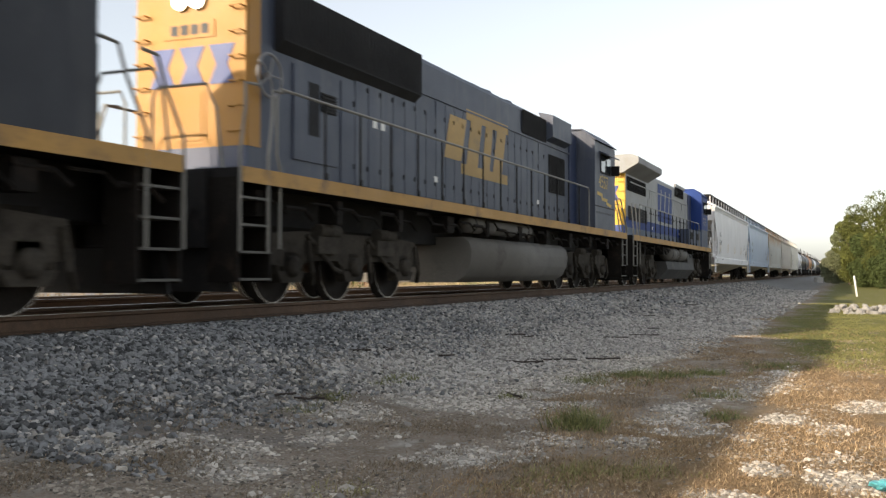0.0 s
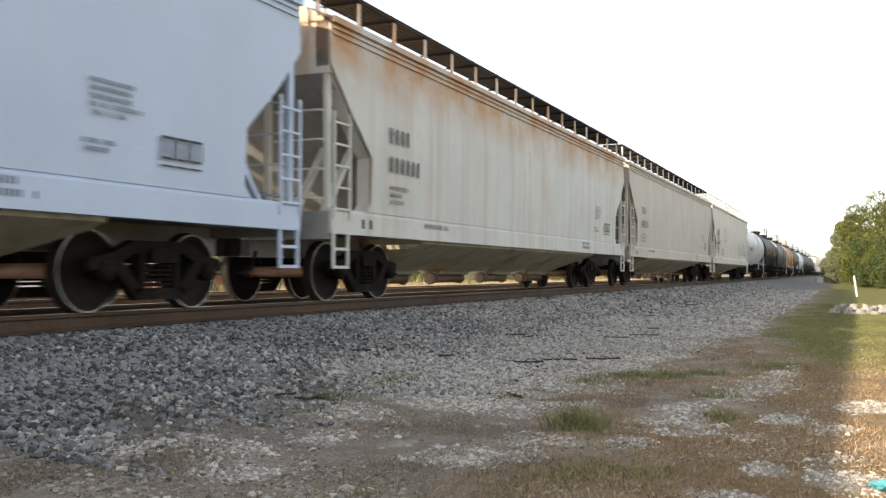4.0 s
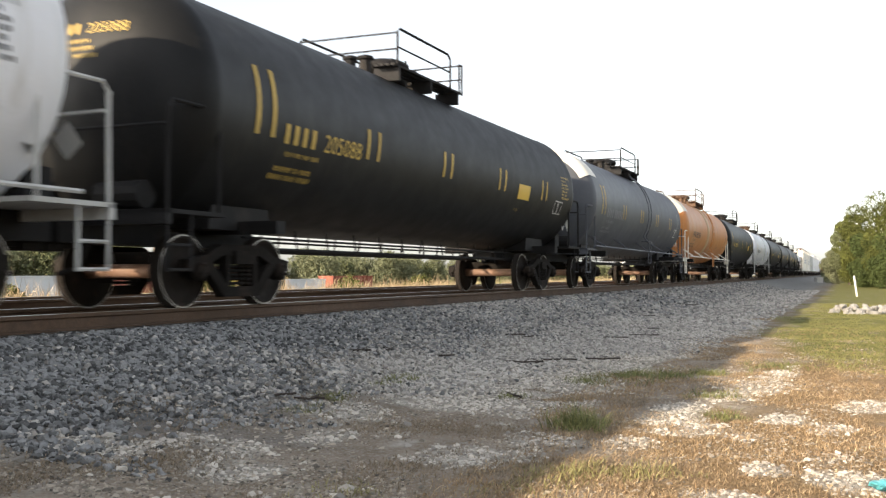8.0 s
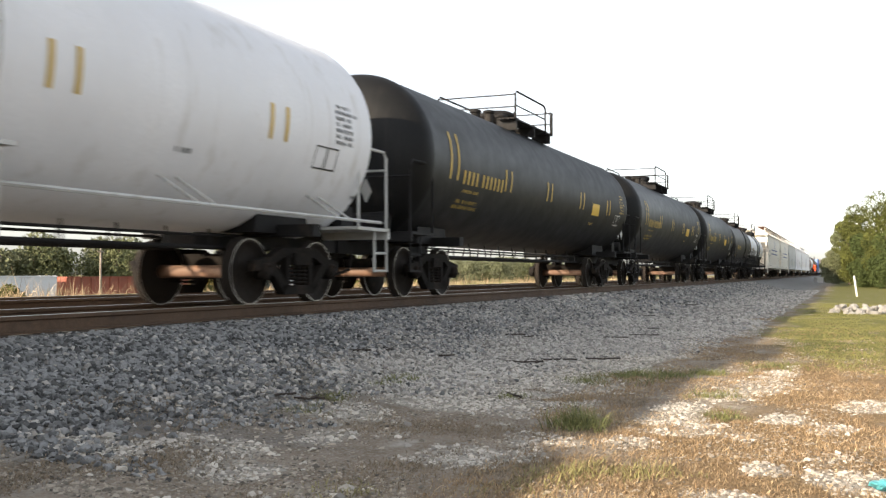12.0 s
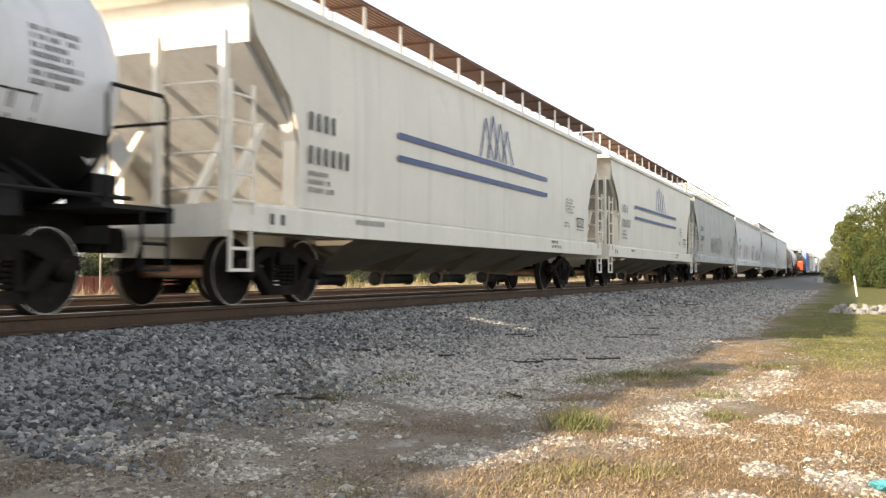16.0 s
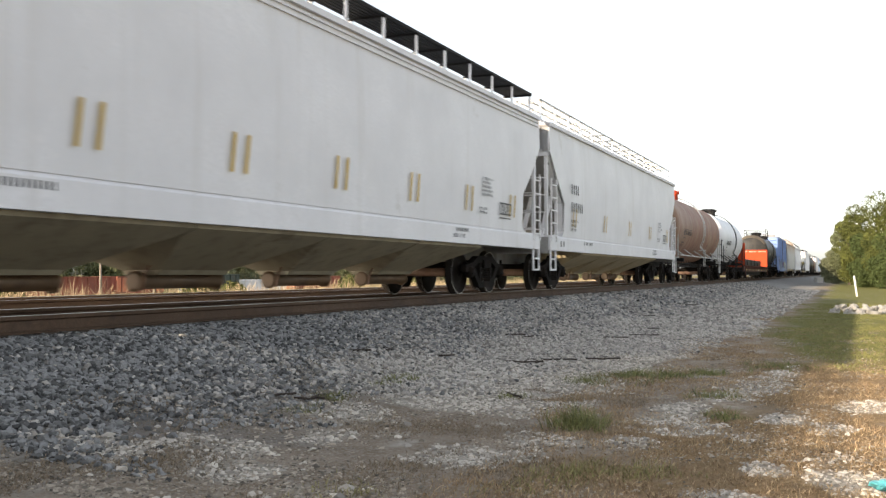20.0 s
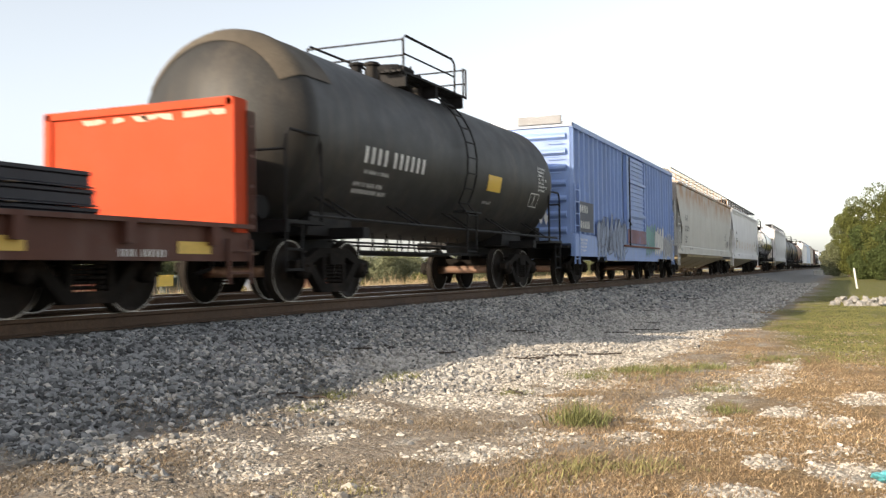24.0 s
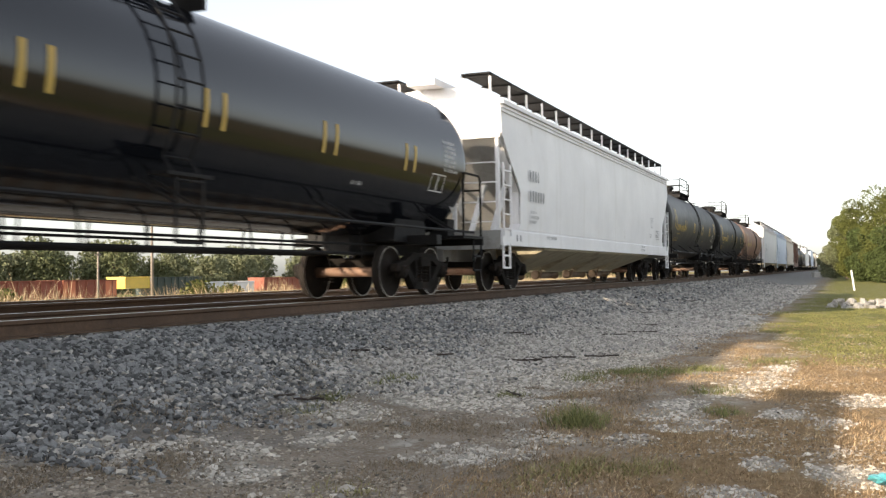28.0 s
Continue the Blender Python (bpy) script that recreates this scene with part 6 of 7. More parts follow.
omega = [("patch", BLUEM, ((-4.6, 3.6, 2.62, 2.72, 0, 1), (-4.6, 3.6, 2.25, 2.35, 0, 1))), ("line", BLUEM, tuple(([(-0.5 + 0.42 * k - 0.35, 2.75), (-0.5 + 0.42 * k, 3.65 - 0.1 * abs(k - 1)), (-0.5 + 0.42 * k + 0.35, 2.75)], 0.06) for k in range(4)))]
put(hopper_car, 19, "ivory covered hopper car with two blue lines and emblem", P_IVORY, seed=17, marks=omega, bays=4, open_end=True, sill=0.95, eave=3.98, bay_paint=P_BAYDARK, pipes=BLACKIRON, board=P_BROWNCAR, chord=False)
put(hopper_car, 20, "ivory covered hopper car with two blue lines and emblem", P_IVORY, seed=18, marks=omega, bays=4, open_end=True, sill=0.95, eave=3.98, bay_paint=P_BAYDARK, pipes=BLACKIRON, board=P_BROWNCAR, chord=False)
put(hopper_car, 21, "grey covered hopper car with sprayed tags", P_GREY, lattice=True, seed=19, stripes=4, bays=3, bay_paint=P_BAYDARK, board=P_GREY, chord=False, marks=(("scribble", BLACKM, ((-2.2, 1.45, 3.8, 1.0, 8, 0.05), (-3.2, 1.45, 1.0, 0.9, 5, 0.035))),))
put(hopper_car, 22, "white covered hopper car with purple graffiti", P_WHITE, lattice=True, seed=20, stripes=6, bays=4, board=P_WHITE, marks=(("scribble", PURPLEM, ((-5.5, 1.38, 3.2, 1.15, 9, 0.03), (-5.4, 1.42, 3.0, 0.9, 8, 0.024), (-5.4, 1.08, 3.0, 0.26, 10, 0.02))), ("scribble", BLACKM, ((0.95, 1.4, 1.7, 1.2, 7, 0.03), (1.1, 1.4, 1.4, 0.7, 6, 0.035), (4.1, 1.38, 2.5, 0.85, 11, 0.028)))))
put(hopper_car, 23, "white covered hopper car with yellow stripes", P_WHITE, seed=21, stripes=7, bays=4)
put(hopper_car, 24, "white covered hopper car with pale running board", P_WHITE, lattice=True, seed=22, stripes=5, bays=4, bay_paint=P_BAYWARM, board=P_GREY, chord=False)
put(tank_car, 25, "rust-brown tank car with red manway cover", P_BROWNT, seed=23, mark_paint=BLACKM, stripes=0, fittings=P_BULK, walk_paint=P_GREY, platform="", bar_paint=P_GREY, placard=False)
put(tank_car, 26, "white tank car on a dark frame", P_TANKW, seed=24, mark_paint=BLACKM, stripes=0, platform="", placard=False)
flat = put(flat_car, 27, "oxide red bulkhead flat car carrying steel rails", P_FLAT, P_BULK)
put(tank_car, 28, "dark tank car with white lettering and dusty head", P_DARK, seed=25, mark_paint=WHITEM, radius=1.48, centre=2.54, panel=True, stripes=0, saddle=P_HEAD)
put(box_car, 29, "blue boxcar covered in graffiti with closed sliding door", P_BOX, P_BOXROOF)
put(hopper_car, 30, "grey covered hopper car with rust along the top", P_RUSTGREY, lattice=True, seed=26, bays=4, bay_paint=P_BAYWARM, board=P_GREY, chord=False, sill=1.05)
put(hopper_car, 31, "white covered hopper car with orange stripes", P_WHITE, seed=27, stripes=9, stripe_paint=TANM, bays=4)
put(tank_car, 32, "glossy black tank car mirroring the ground", P_GLOSS, seed=28, radius=1.45, centre=2.55, mark_paint=WHITEM, stripes=6, bar_paint=BLACKIRON)
put(hopper_car, 33, "white covered hopper car with grey lettering", P_WHITE, seed=29, bays=4, mark_paint=GREYM, stripes=0)

stack = rail_load("stack of dark new steel rails strapped on the flat car", 9.5, -0.75, P_NEWRAIL)
TRAIN.append((stack, (ENDS[27] + ENDS[28]) / 2, 0))

# the tail of the train, repeating the same kinds
place = ENDS[-1]
TAIL = [(tank_car, 17.2, "dark grey tank car in the far tail", (P_DARK,)), (tank_car, 17.2, "black tank car in the far tail", (P_BLACK,)), (tank_car, 16.5, "rusty orange tank car in the far tail", (P_BROWNT,)),
        (hopper_car, 19.8, "white covered hopper car in the far tail", (P_WHITE,)), (hopper_car, 19.8, "pale blue covered hopper car in the far tail", (P_BLUE,)),
        (hopper_car, 19.0, "tan covered hopper car in the far tail", (P_TAN,)), (box_car, 17.0, "brown boxcar in the far tail", (P_BROWNCAR, P_BROWNCAR)), (tank_car, 17.6, "black tank car in the far tail", (P_BLACK,))]
for kind, length, label, args in TAIL:
    kw = {"plain": True} if kind is box_car else {"seed": int(place)}
    TRAIN.append((kind(label, length, place + length / 2, *args, **kw), place + length / 2, length))
    place += length
TAIL_COPIES = []
for k in (0, 3, 7, 4, 1, 5, 0, 3):
    src, mid, length = TRAIN[-8 - len(TAIL_COPIES) + k]
    TAIL_COPIES.append(k)
    TRAIN.append((copy_thing(src, pose(0, 0, 0)), place + length / 2, length))
    place += length


# ---- movement ----
def motions():
    yard_motions()
    for ob, mid, _ in TRAIN:
        rows = []
        for t in range(0, 29, 1):
            x, y, z, h = on_track(mid - gone(t))
            rows.append((t, pose(x, y, z, 0, 0, math.degrees(h))))
        walk(ob, rows)
    for ob, at, r, off, mid in SPINNERS:
        near = [f for f in range(0, 841) if -4 < mid + off - gone(f / FPS) < 48]
        if len(near) < 3:
            walk(ob, [(0, pose(*at)), (28, pose(*at))])
            continue
        start = gone(near[0] / FPS)
        turn = lambda f: -math.degrees((gone(f / FPS) - start) / r)
        rows = [(f / FPS, pose(*at, 0, turn(f), 0)) for f in near]
        if near[0] > 0:
            rows.insert(0, (0, pose(*at)))
        if near[-1] < 840:
            rows.append((28, pose(*at, 0, turn(near[-1]), 0)))
        walk(ob, rows)


# ---- gravel, grass and clutter ----
def spread(name, label, category, verts, faces, mat, smooth=False):
    """One object of many small pieces."""
    me = bpy.data.meshes.new(name)
    v, f = np.concatenate(verts), np.concatenate(faces)
    me.vertices.add(len(v))
    me.vertices.foreach_set("co", v.astype(np.float32).ravel())
    n = f.shape[1]
    me.loops.add(f.size)
    me.loops.foreach_set("vertex_index", f.astype(np.int32).ravel())
    me.polygons.add(len(f))
    me.polygons.foreach_set("loop_start", np.arange(0, f.size, n, dtype=np.int32))
    me.polygons.foreach_set("loop_total", np.full(len(f), n, dtype=np.int32))
    me.polygons.foreach_set("use_smooth", [smooth] * len(f))
    me.update(calc_edges=True)
    me.materials.append(mat)
    return tagged(new(name, me), label, category, kind="stuff")


PHI = (1 + 5 ** 0.5) / 2
ICO_V = np.array([(-1, PHI, 0), (1, PHI, 0), (-1, -PHI, 0), (1, -PHI, 0), (0, -1, PHI), (0, 1, PHI), (0, -1, -PHI), (0, 1, -PHI), (PHI, 0, -1), (PHI, 0, 1), (-PHI, 0, -1), (-PHI, 0, 1)]) / 1.9
ICO_F = np.array([(0, 11, 5), (0, 5, 1), (0, 1, 7), (0, 7, 10), (0, 10, 11), (1, 5, 9), (5, 11, 4), (11, 10, 2), (10, 7, 6), (7, 1, 8),
                  (3, 9, 4), (3, 4, 2), (3, 2, 6), (3, 6, 8), (3, 8, 9), (4, 9, 5), (2, 4, 11), (6, 2, 10), (8, 6, 7), (9, 8, 1)])


def stones(rng, places, size, flat=0.7):
    """places: n x 3; size: n half-widths. Broken stones with uneven corners, each turned its own way."""
    n = len(places)
    base = ICO_V[None] * (1 + rng.uniform(-0.5, 0.4, (n, 12, 1)))
    base = base * rng.uniform(0.55, 1.4, (n, 1, 3))
    q = rng.normal(size=(n, 4))
    q /= np.linalg.norm(q, axis=1, keepdims=True)
    w, x, y, z = q.T
    rot = np.stack([1 - 2 * (y * y + z * z), 2 * (x * y - z * w), 2 * (x * z + y * w), 2 * (x * y + z * w), 1 - 2 * (x * x + z * z), 2 * (y * z - x * w),
                    2 * (x * z - y * w), 2 * (y * z + x * w), 1 - 2 * (x * x + y * y)], 1).reshape(n, 3, 3)
    v = np.einsum("nij,nkj->nki", rot, base) * size[:, None, None]
    v[:, :, 2] *= flat
    v += places[:, None, :]
    f = ICO_F[None] + (np.arange(n) * 12)[:, None, None]
    return v.reshape(-1, 3), f.reshape(-1, 3)


def plan_points(rng, n, s0, s1, lat0, lat1, keep=None, near=1.0):
    """Random places on the ground; near > 1 crowds them towards s0."""
    s = s0 + (s1 - s0) * rng.random(n) ** near
    lat = lat0 + (lat1 - lat0) * rng.random(n)
    if keep is not None:
        ok = np.array([keep(a, b) for a, b in zip(s, lat)])
        s, lat = s[ok], lat[ok]
    out = np.empty((len(s), 3))
    for i, (a, b) in enumerate(zip(s, lat)):
        x, y, _, _ = on_track(float(a), float(b))
        out[i] = (x, y, ground_z(float(a), float(b)))
    return out


rs = np.random.RandomState(4)
BALLAST = surface("grey_ballast_stone", (0.145, 0.145, 0.142), 0.9, 0, 0.15, island=0.95, space="Object", grain=60)
DUSTY = surface("dusty_ballast_stone", (0.32, 0.30, 0.27), 0.9, 0, 0.15, island=0.6, grain=60)
MIXED = surface("mixed_soil_stone", (0.23, 0.20, 0.16), 0.9, 0, 0.15, island=0.9, grain=60)
PALE = surface("pale_limestone_chip", (0.375, 0.345, 0.30), 0.9, 0, 0.12, island=0.6, grain=60)


def ballast_foot(s):
    return -2.9 - 2.6 * max(0.0, min(1.0, (s - 7.0) / 13.0))


def ballast_zone(s, lat):
    return lat + 0.7 * noise.noise(Vector((s * 0.8, lat * 0.8, 7))) + 0.4 * noise.noise(Vector((s * 2.5, lat * 2.5, 17))) > ballast_foot(s) - 1.6 * random.random() ** 1.5


random.seed(11)
pts = plan_points(rs, 88000, 4.5, 24, -6.2, -1.12, ballast_zone, 1.3)
pts2 = plan_points(rs, 16000, 22, 75, -6.4, -1.15, ballast_zone, 1.3)
pts[:, 2] += rs.uniform(-0.006, 0.014, len(pts))
size = rs.uniform(0.013, 0.036, len(pts))
pts, size = np.concatenate([pts, pts2]), np.concatenate([size, rs.uniform(0.035, 0.065, len(pts2))])
low = (YC - pts[:, 1] - 2.35) / 1.3 + 0.35 * np.sin(pts[:, 0] * 1.7) * np.sin(pts[:, 1] * 2.3)
dusty = rs.random_sample(len(pts)) < np.maximum(((pts[:, 0] - 9.0) / 14.0).clip(0.07, 0.6), low.clip(0, 0.95) * ((pts[:, 0] - 5.5) / 4.0).clip(0, 1))      # more stone dust further along and at the foot
va, fa = stones(rs, pts[~dusty], size[~dusty], 0.85)
spread("ballast", "angular grey crushed stone ballast", "gravel", [va], [fa], BALLAST)
va, fa = stones(rs, pts[dusty], size[dusty], 0.85)
spread("dusty_ballast", "pale dusty crushed stone ballast", "gravel", [va], [fa], DUSTY)


def pale_patch(s, lat):
    return random.random() < 0.9 * gravel_strength(s, lat)


def strewn(s, lat):
    return noise.noise(Vector((s * 0.9, lat * 1.2, 61))) > (-0.45 if lat > -5.6 else -0.15) + 0.6 * random.random()


pts = plan_points(rs, 230000, 4.0, 26, -9.2, -2.9, pale_patch, 1.25)
va, fa = stones(rs, pts, rs.gamma(3.0, 0.0039, len(pts)).clip(0.005, 0.027), 0.65)
spread("loose_gravel", "pale loose limestone gravel in patches on dry soil", "gravel", [va], [fa], PALE)
pts = plan_points(rs, 90000, 4.0, 20, -8.8, -2.6, strewn, 1.5)
va, fa = stones(rs, pts, rs.gamma(2.2, 0.0034, len(pts)).clip(0.003, 0.024), 0.6)
spread("strewn_gravel", "single stones strewn on dusty soil and grass", "gravel", [va], [fa], MIXED)
pts = plan_points(rs, 130, 4.2, 14, -6.0, -2.6, None, 1.3)
va, fa = stones(rs, pts, rs.uniform(0.02, 0.045, len(pts)), 0.7)
spread("scattered_stones", "larger pale stones strewn beside the ballast", "gravel", [va], [fa], PALE)


def blades(rng, places, height, lean=0.6, width=0.006, per=7, spread_r=0.03):
    """Tufts of bent blades: three-point strips."""
    n = len(places) * per
    base = np.repeat(places, per, 0) + np.c_[rng.normal(0, spread_r, (n, 2)), np.zeros(n)]
    h = np.repeat(height, per) * rng.uniform(0.5, 1.2, n)
    a = rng.uniform(0, 2 * math.pi, n)
    d = np.c_[np.cos(a), np.sin(a), np.zeros(n)]
    side = np.c_[-np.sin(a + 0.7), np.cos(a + 0.7), np.zeros(n)] * (width * rng.uniform(0.6, 1.4, n))[:, None]
    l = (lean * rng.random(n) * h)[:, None]
    up = np.c_[np.zeros((n, 2)), h]
    v = np.stack([base - side, base + side, base + 0.4 * l * d + 0.6 * up + 0.7 * side, base + 0.4 * l * d + 0.6 * up - 0.7 * side, base + l * d + up], 1)
    i = (np.arange(n) * 5)[:, None]
    f = np.concatenate([i + np.array([[0, 1, 2]]), i + np.array([[0, 2, 3]]), i + np.array([[3, 2, 4]])])
    return v.reshape(-1, 3), f


DRYGRASS = surface("dry_brown_grass", (0.255, 0.172, 0.095), 0.85, 0, 0.2, island=0.5)
STRAW = surface("straw_grass", (0.35, 0.26, 0.155), 0.85, 0, 0.2, island=0.5)
GREENGRASS = surface("green_grass_blades", (0.15, 0.155, 0.055), 0.8, 0, 0.2, island=0.5)
LAWNGRASS = surface("mown_lawn_blades", (0.165, 0.16, 0.05), 0.8, 0, 0.2, island=0.4)
DULLGRASS = surface("dull_dead_grass", (0.20, 0.155, 0.105), 0.9, 0, 0.2, island=0.5)
TAWNY = surface("yellowing_grass", (0.22, 0.20, 0.08), 0.85, 0, 0.2, island=0.5)
REED = surface("dry_reed", (0.40, 0.30, 0.18), 0.85, 0, 0.2, island=0.5)


def grass_zone(s, lat):
    v = noise.noise(Vector((s * 0.6, lat * 0.8, 9))) + 0.5 * noise.noise(Vector((s * 1.9, lat * 1.9, 2)))
    if pale_patch(s, lat) and random.random() < 0.9:
        return False
    if random.random() > min(1.0, (s - 3.5) / 1.1) * min(1.0, (lat + 11.0) / 1.6):
        return False
    if s > 14 and lat < -7.3 + 0.12 * min(8.0, s - 14) and random.random() < 0.8:
        return False
    return lat < (-6.1 if 4.6 < s < 8.0 else -5.7) - 0.9 * noise.noise(Vector((s * 0.35, lat * 0.3, 5))) and v > -0.12 - 0.35 * random.random()


pts = plan_points(rs, 30000, 3.6, 24, -11.0, -4.6, grass_zone, 1.5)
va, fa = blades(rs, pts, rs.gamma(3.0, 0.0065, len(pts)).clip(0.008, 0.05), 2.2, 0.0026, 8, 0.05)
spread("dry_grass", "short sunburnt brown grass between the stones", "grass", [va], [fa], DRYGRASS)
pts = plan_points(rs, 12000, 3.6, 18, -11.0, -4.2, grass_zone, 1.5)
va, fa = blades(rs, pts, rs.uniform(0.012, 0.035, len(pts)), 2.2, 0.0035, 6, 0.06)
spread("straw", "pale straw lying in the grass", "grass", [va], [fa], STRAW)


def thin_soil(s, lat):
    return noise.noise(Vector((s * 0.9, lat * 1.1, 21))) > 0.16 + 0.5 * (random.random() - 0.5) and not pale_patch(s, lat)


pts = plan_points(rs, 22000, 3.8, 15, -6.6, -3.0, thin_soil, 1.7)
va, fa = blades(rs, pts, rs.uniform(0.008, 0.03, len(pts)), 2.4, 0.003, 6, 0.05)
spread("thin_dry_grass", "thin dead grass on the dusty soil", "grass", [va], [fa], DULLGRASS)


def lawn(s, lat):
    return lat < -8.0 + 0.2 * min(6.0, s - 15.0) - 0.8 * noise.noise(Vector((s * 0.3, 3, 3))) and noise.noise(Vector((s * 0.25, lat * 0.5, 31))) > -0.3 - 0.2 * random.random()


pts = plan_points(rs, 17000, 13.5, 44, -13.0, -6.0, lawn, 1.2)
va, fa = blades(rs, pts, rs.uniform(0.015, 0.04, len(pts)), 1.0, 0.006, 5, 0.07)
spread("lawn_grass", "short yellowish green mown grass", "grass", [va], [fa], LAWNGRASS)
# single green tufts
for s, lat, r, h, n in ((7.75, -6.4, 0.11, 0.19, 90), (11.4, -6.0, 0.3, 0.1, 130), (11.9, -6.3, 0.25, 0.1, 90), (12.5, -6.7, 0.18, 0.1, 70), (5.95, -6.86, 0.17, 0.08, 70), (5.5, -6.75, 0.2, 0.07, 60), (7.15, -4.1, 0.12, 0.06, 40), (4.95, -5.6, 0.22, 0.05, 60), (10.2, -7.15, 0.16, 0.1, 60),
                        (9.2, -5.27, 0.1, 0.07, 40), (8.8, -7.4, 0.1, 0.1, 40), (6.1, -7.3, 0.14, 0.08, 60), (9.3, -3.85, 0.2, 0.08, 60), (7.9, -3.9, 0.15, 0.07, 50), (14.0, -7.6, 0.35, 0.08, 100), (10.9, -5.6, 0.2, 0.08, 60)):
    c = np.array([on_track(s + rs.normal(0, r), lat + rs.normal(0, r * 0.8))[:2] + (0,) for _ in range(n)])
    c[:, 2] = ground_z(s, lat) - 0.01
    c[:, 2] -= 0.01 * rs.random_sample(n)
    va, fa = blades(rs, c, rs.gamma(6.0, h * 0.11, n).clip(0.3 * h, 1.2 * h), 1.5, 0.0036, 8, 0.045)
    tawny = s < 6.5
    spread("grass_tuft", "yellowing tuft of coarse grass on dry soil" if tawny else "green tuft of coarse grass on dry soil", "grass", [va], [fa], TAWNY if tawny else GREENGRASS)
# tall dry reeds beyond the second track
def reed_zone(s, lat):
    return noise.noise(Vector((s * 0.09, lat * 0.2, 13))) > -0.18


pts = plan_points(rs, 8000, 14, 130, 12.5, 26, reed_zone, 1.4)
va, fa = blades(rs, pts, rs.uniform(0.6, 1.6, len(pts)), 0.6, 0.011, 6, 0.2)
spread("dry_reeds", "tall dry tan weeds beyond the tracks", "weeds", [va], [fa], REED)
pts = plan_points(rs, 1500, 20, 130, 16, 34, lambda s, l: noise.noise(Vector((s * 0.06, l * 0.1, 40))) > 0.12, 1.2)
va, fa = blades(rs, pts, rs.uniform(0.8, 1.5, len(pts)), 0.6, 0.035, 8, 0.25)
spread("green_weeds", "rank green weeds among the dry stalks", "weeds", [va], [fa], surface("weed_green", (0.16, 0.20, 0.05), 0.8, 0, 0.2, island=0.5))

# sticks on the gravel
STICKM = surface("dark_twig", (0.05, 0.038, 0.03), 0.9, 0, 0.2)
stick_rng = random.Random(3)
for s, lat, length, turn in ((14.9, -3.35, 0.4, -55), (15.1, -3.55, 0.25, -20), (12.1, -4.44, 0.55, -80), (12.3, -4.6, 0.4, 10), (11.3, -3.61, 0.4, -50), (13.4, -5.2, 0.5, -60), (7.55, -3.95, 0.3, -75), (7.45, -3.77, 0.22, -30),
                             (18.5, -4.74, 0.6, -50), (10.2, -3.06, 0.25, -60), (12.9, -4.7, 0.5, -60), (10.7, -3.2, 0.25, 20), (32.2, -3.4, 0.9, -50), (32.6, -3.8, 0.8, -20), (17.5, -4.4, 0.5, -62), (9.1, -5.4, 0.2, 40), (24, -3.6, 0.7, -40), (20.5, -4.4, 0.5, -70)):
    x, y, _, _ = on_track(s, lat)
    bm = bmesh.new()
    pts = [(length * (k / 4 - 0.5), 0.03 * stick_rng.uniform(-1, 1), 0.015 + 0.012 * stick_rng.random()) for k in range(5)]
    tube(bm, pts, 0.011, 5)
    tube(bm, [pts[2], (pts[2][0] + 0.08, 0.09, 0.05)], 0.006, 4)
    ob = tagged(new("stick", mesh_of(bm, STICKM, "stick")), "dark dead twig lying on the gravel", "stick", "twigs on the gravel")
    ob.matrix_basis = pose(x, y, ground_z(s, lat) + 0.015, 0, 0, turn)

# crumpled teal plastic in the grass
bm = bmesh.new()
bmesh.ops.create_icosphere(bm, subdivisions=3, radius=0.062)
for q in bm.verts:
    q.co *= 1 + 0.5 * noise.noise(q.co * 22) + 0.3 * noise.noise(q.co * 50)
    q.co.z *= 0.5
ob = tagged(new("plastic_bag", mesh_of(bm, surface("teal_plastic", (0.09, 0.36, 0.40), 0.35, 0, 0.1), "plastic_bag")), "crumpled teal plastic bag in dry grass", "litter")
ob.matrix_basis = pose(6.22, -0.10, -0.80)

# riprap
ROCKM = surface("white_limestone_rock", (0.34, 0.325, 0.30), 0.9, 0, 0.25, (0.22, 0.22, 0.18), 0.4, 3.0, bump=0.5, bump_scale=12)
pile = thing("rock_pile", "low row of broken white limestone rocks in the grass", "rocks")
rock_rng = random.Random(8)
for k in range(240):
    bm = bmesh.new()
    bmesh.ops.create_icosphere(bm, subdivisions=1, radius=1)
    sd = rock_rng.uniform(0, 90)
    for q in bm.verts:
        q.co *= 0.85 + 0.65 * noise.noise(q.co * 1.7 + Vector((sd, 0, 0)))
    r = rock_rng.uniform(0.07, 0.14)
    up = rock_rng.random()
    s, lat = 32.9 + 1.5 * up + rock_rng.gauss(0, 0.2), -7.75 - 5.0 * rock_rng.random()
    x, y, _, _ = on_track(s, lat)
    part("rock", bm, ROCKM, pile, "", pose(x, y, -0.86 + 0.22 * up, 40 * rock_rng.random(), 40 * rock_rng.random(), 360 * rock_rng.random()) @ Matrix.Diagonal((r * 1.2, r, r * 0.9, 1)))

# leaning white marker post, concrete box
bm = bmesh.new()
prism(bm, [(-0.04, -0.02), (0.04, -0.02), (0.05, 0.02), (-0.05, 0.02)], -0.3, 1.18, "z")
prism(bm, [(-0.04, -0.02), (0.04, -0.02), (0.05, 0.02), (-0.05, 0.02)], 1.18, 1.22, "z")
post = tagged(new("marker_post", mesh_of(bm, surface("white_post_plastic", (0.80, 0.80, 0.78), 0.5, 0, 0.05), "marker_post")), "leaning white plastic marker post in the lawn", "post")
post.matrix_basis = pose(58.97, 0.28, -0.9, 3, -10, -60)
bm = bmesh.new()
box(bm, -0.5, 0.5, -0.4, 0.4, -0.3, 0.75)
box(bm, -0.56, 0.56, -0.46, 0.46, 0.75, 0.86)
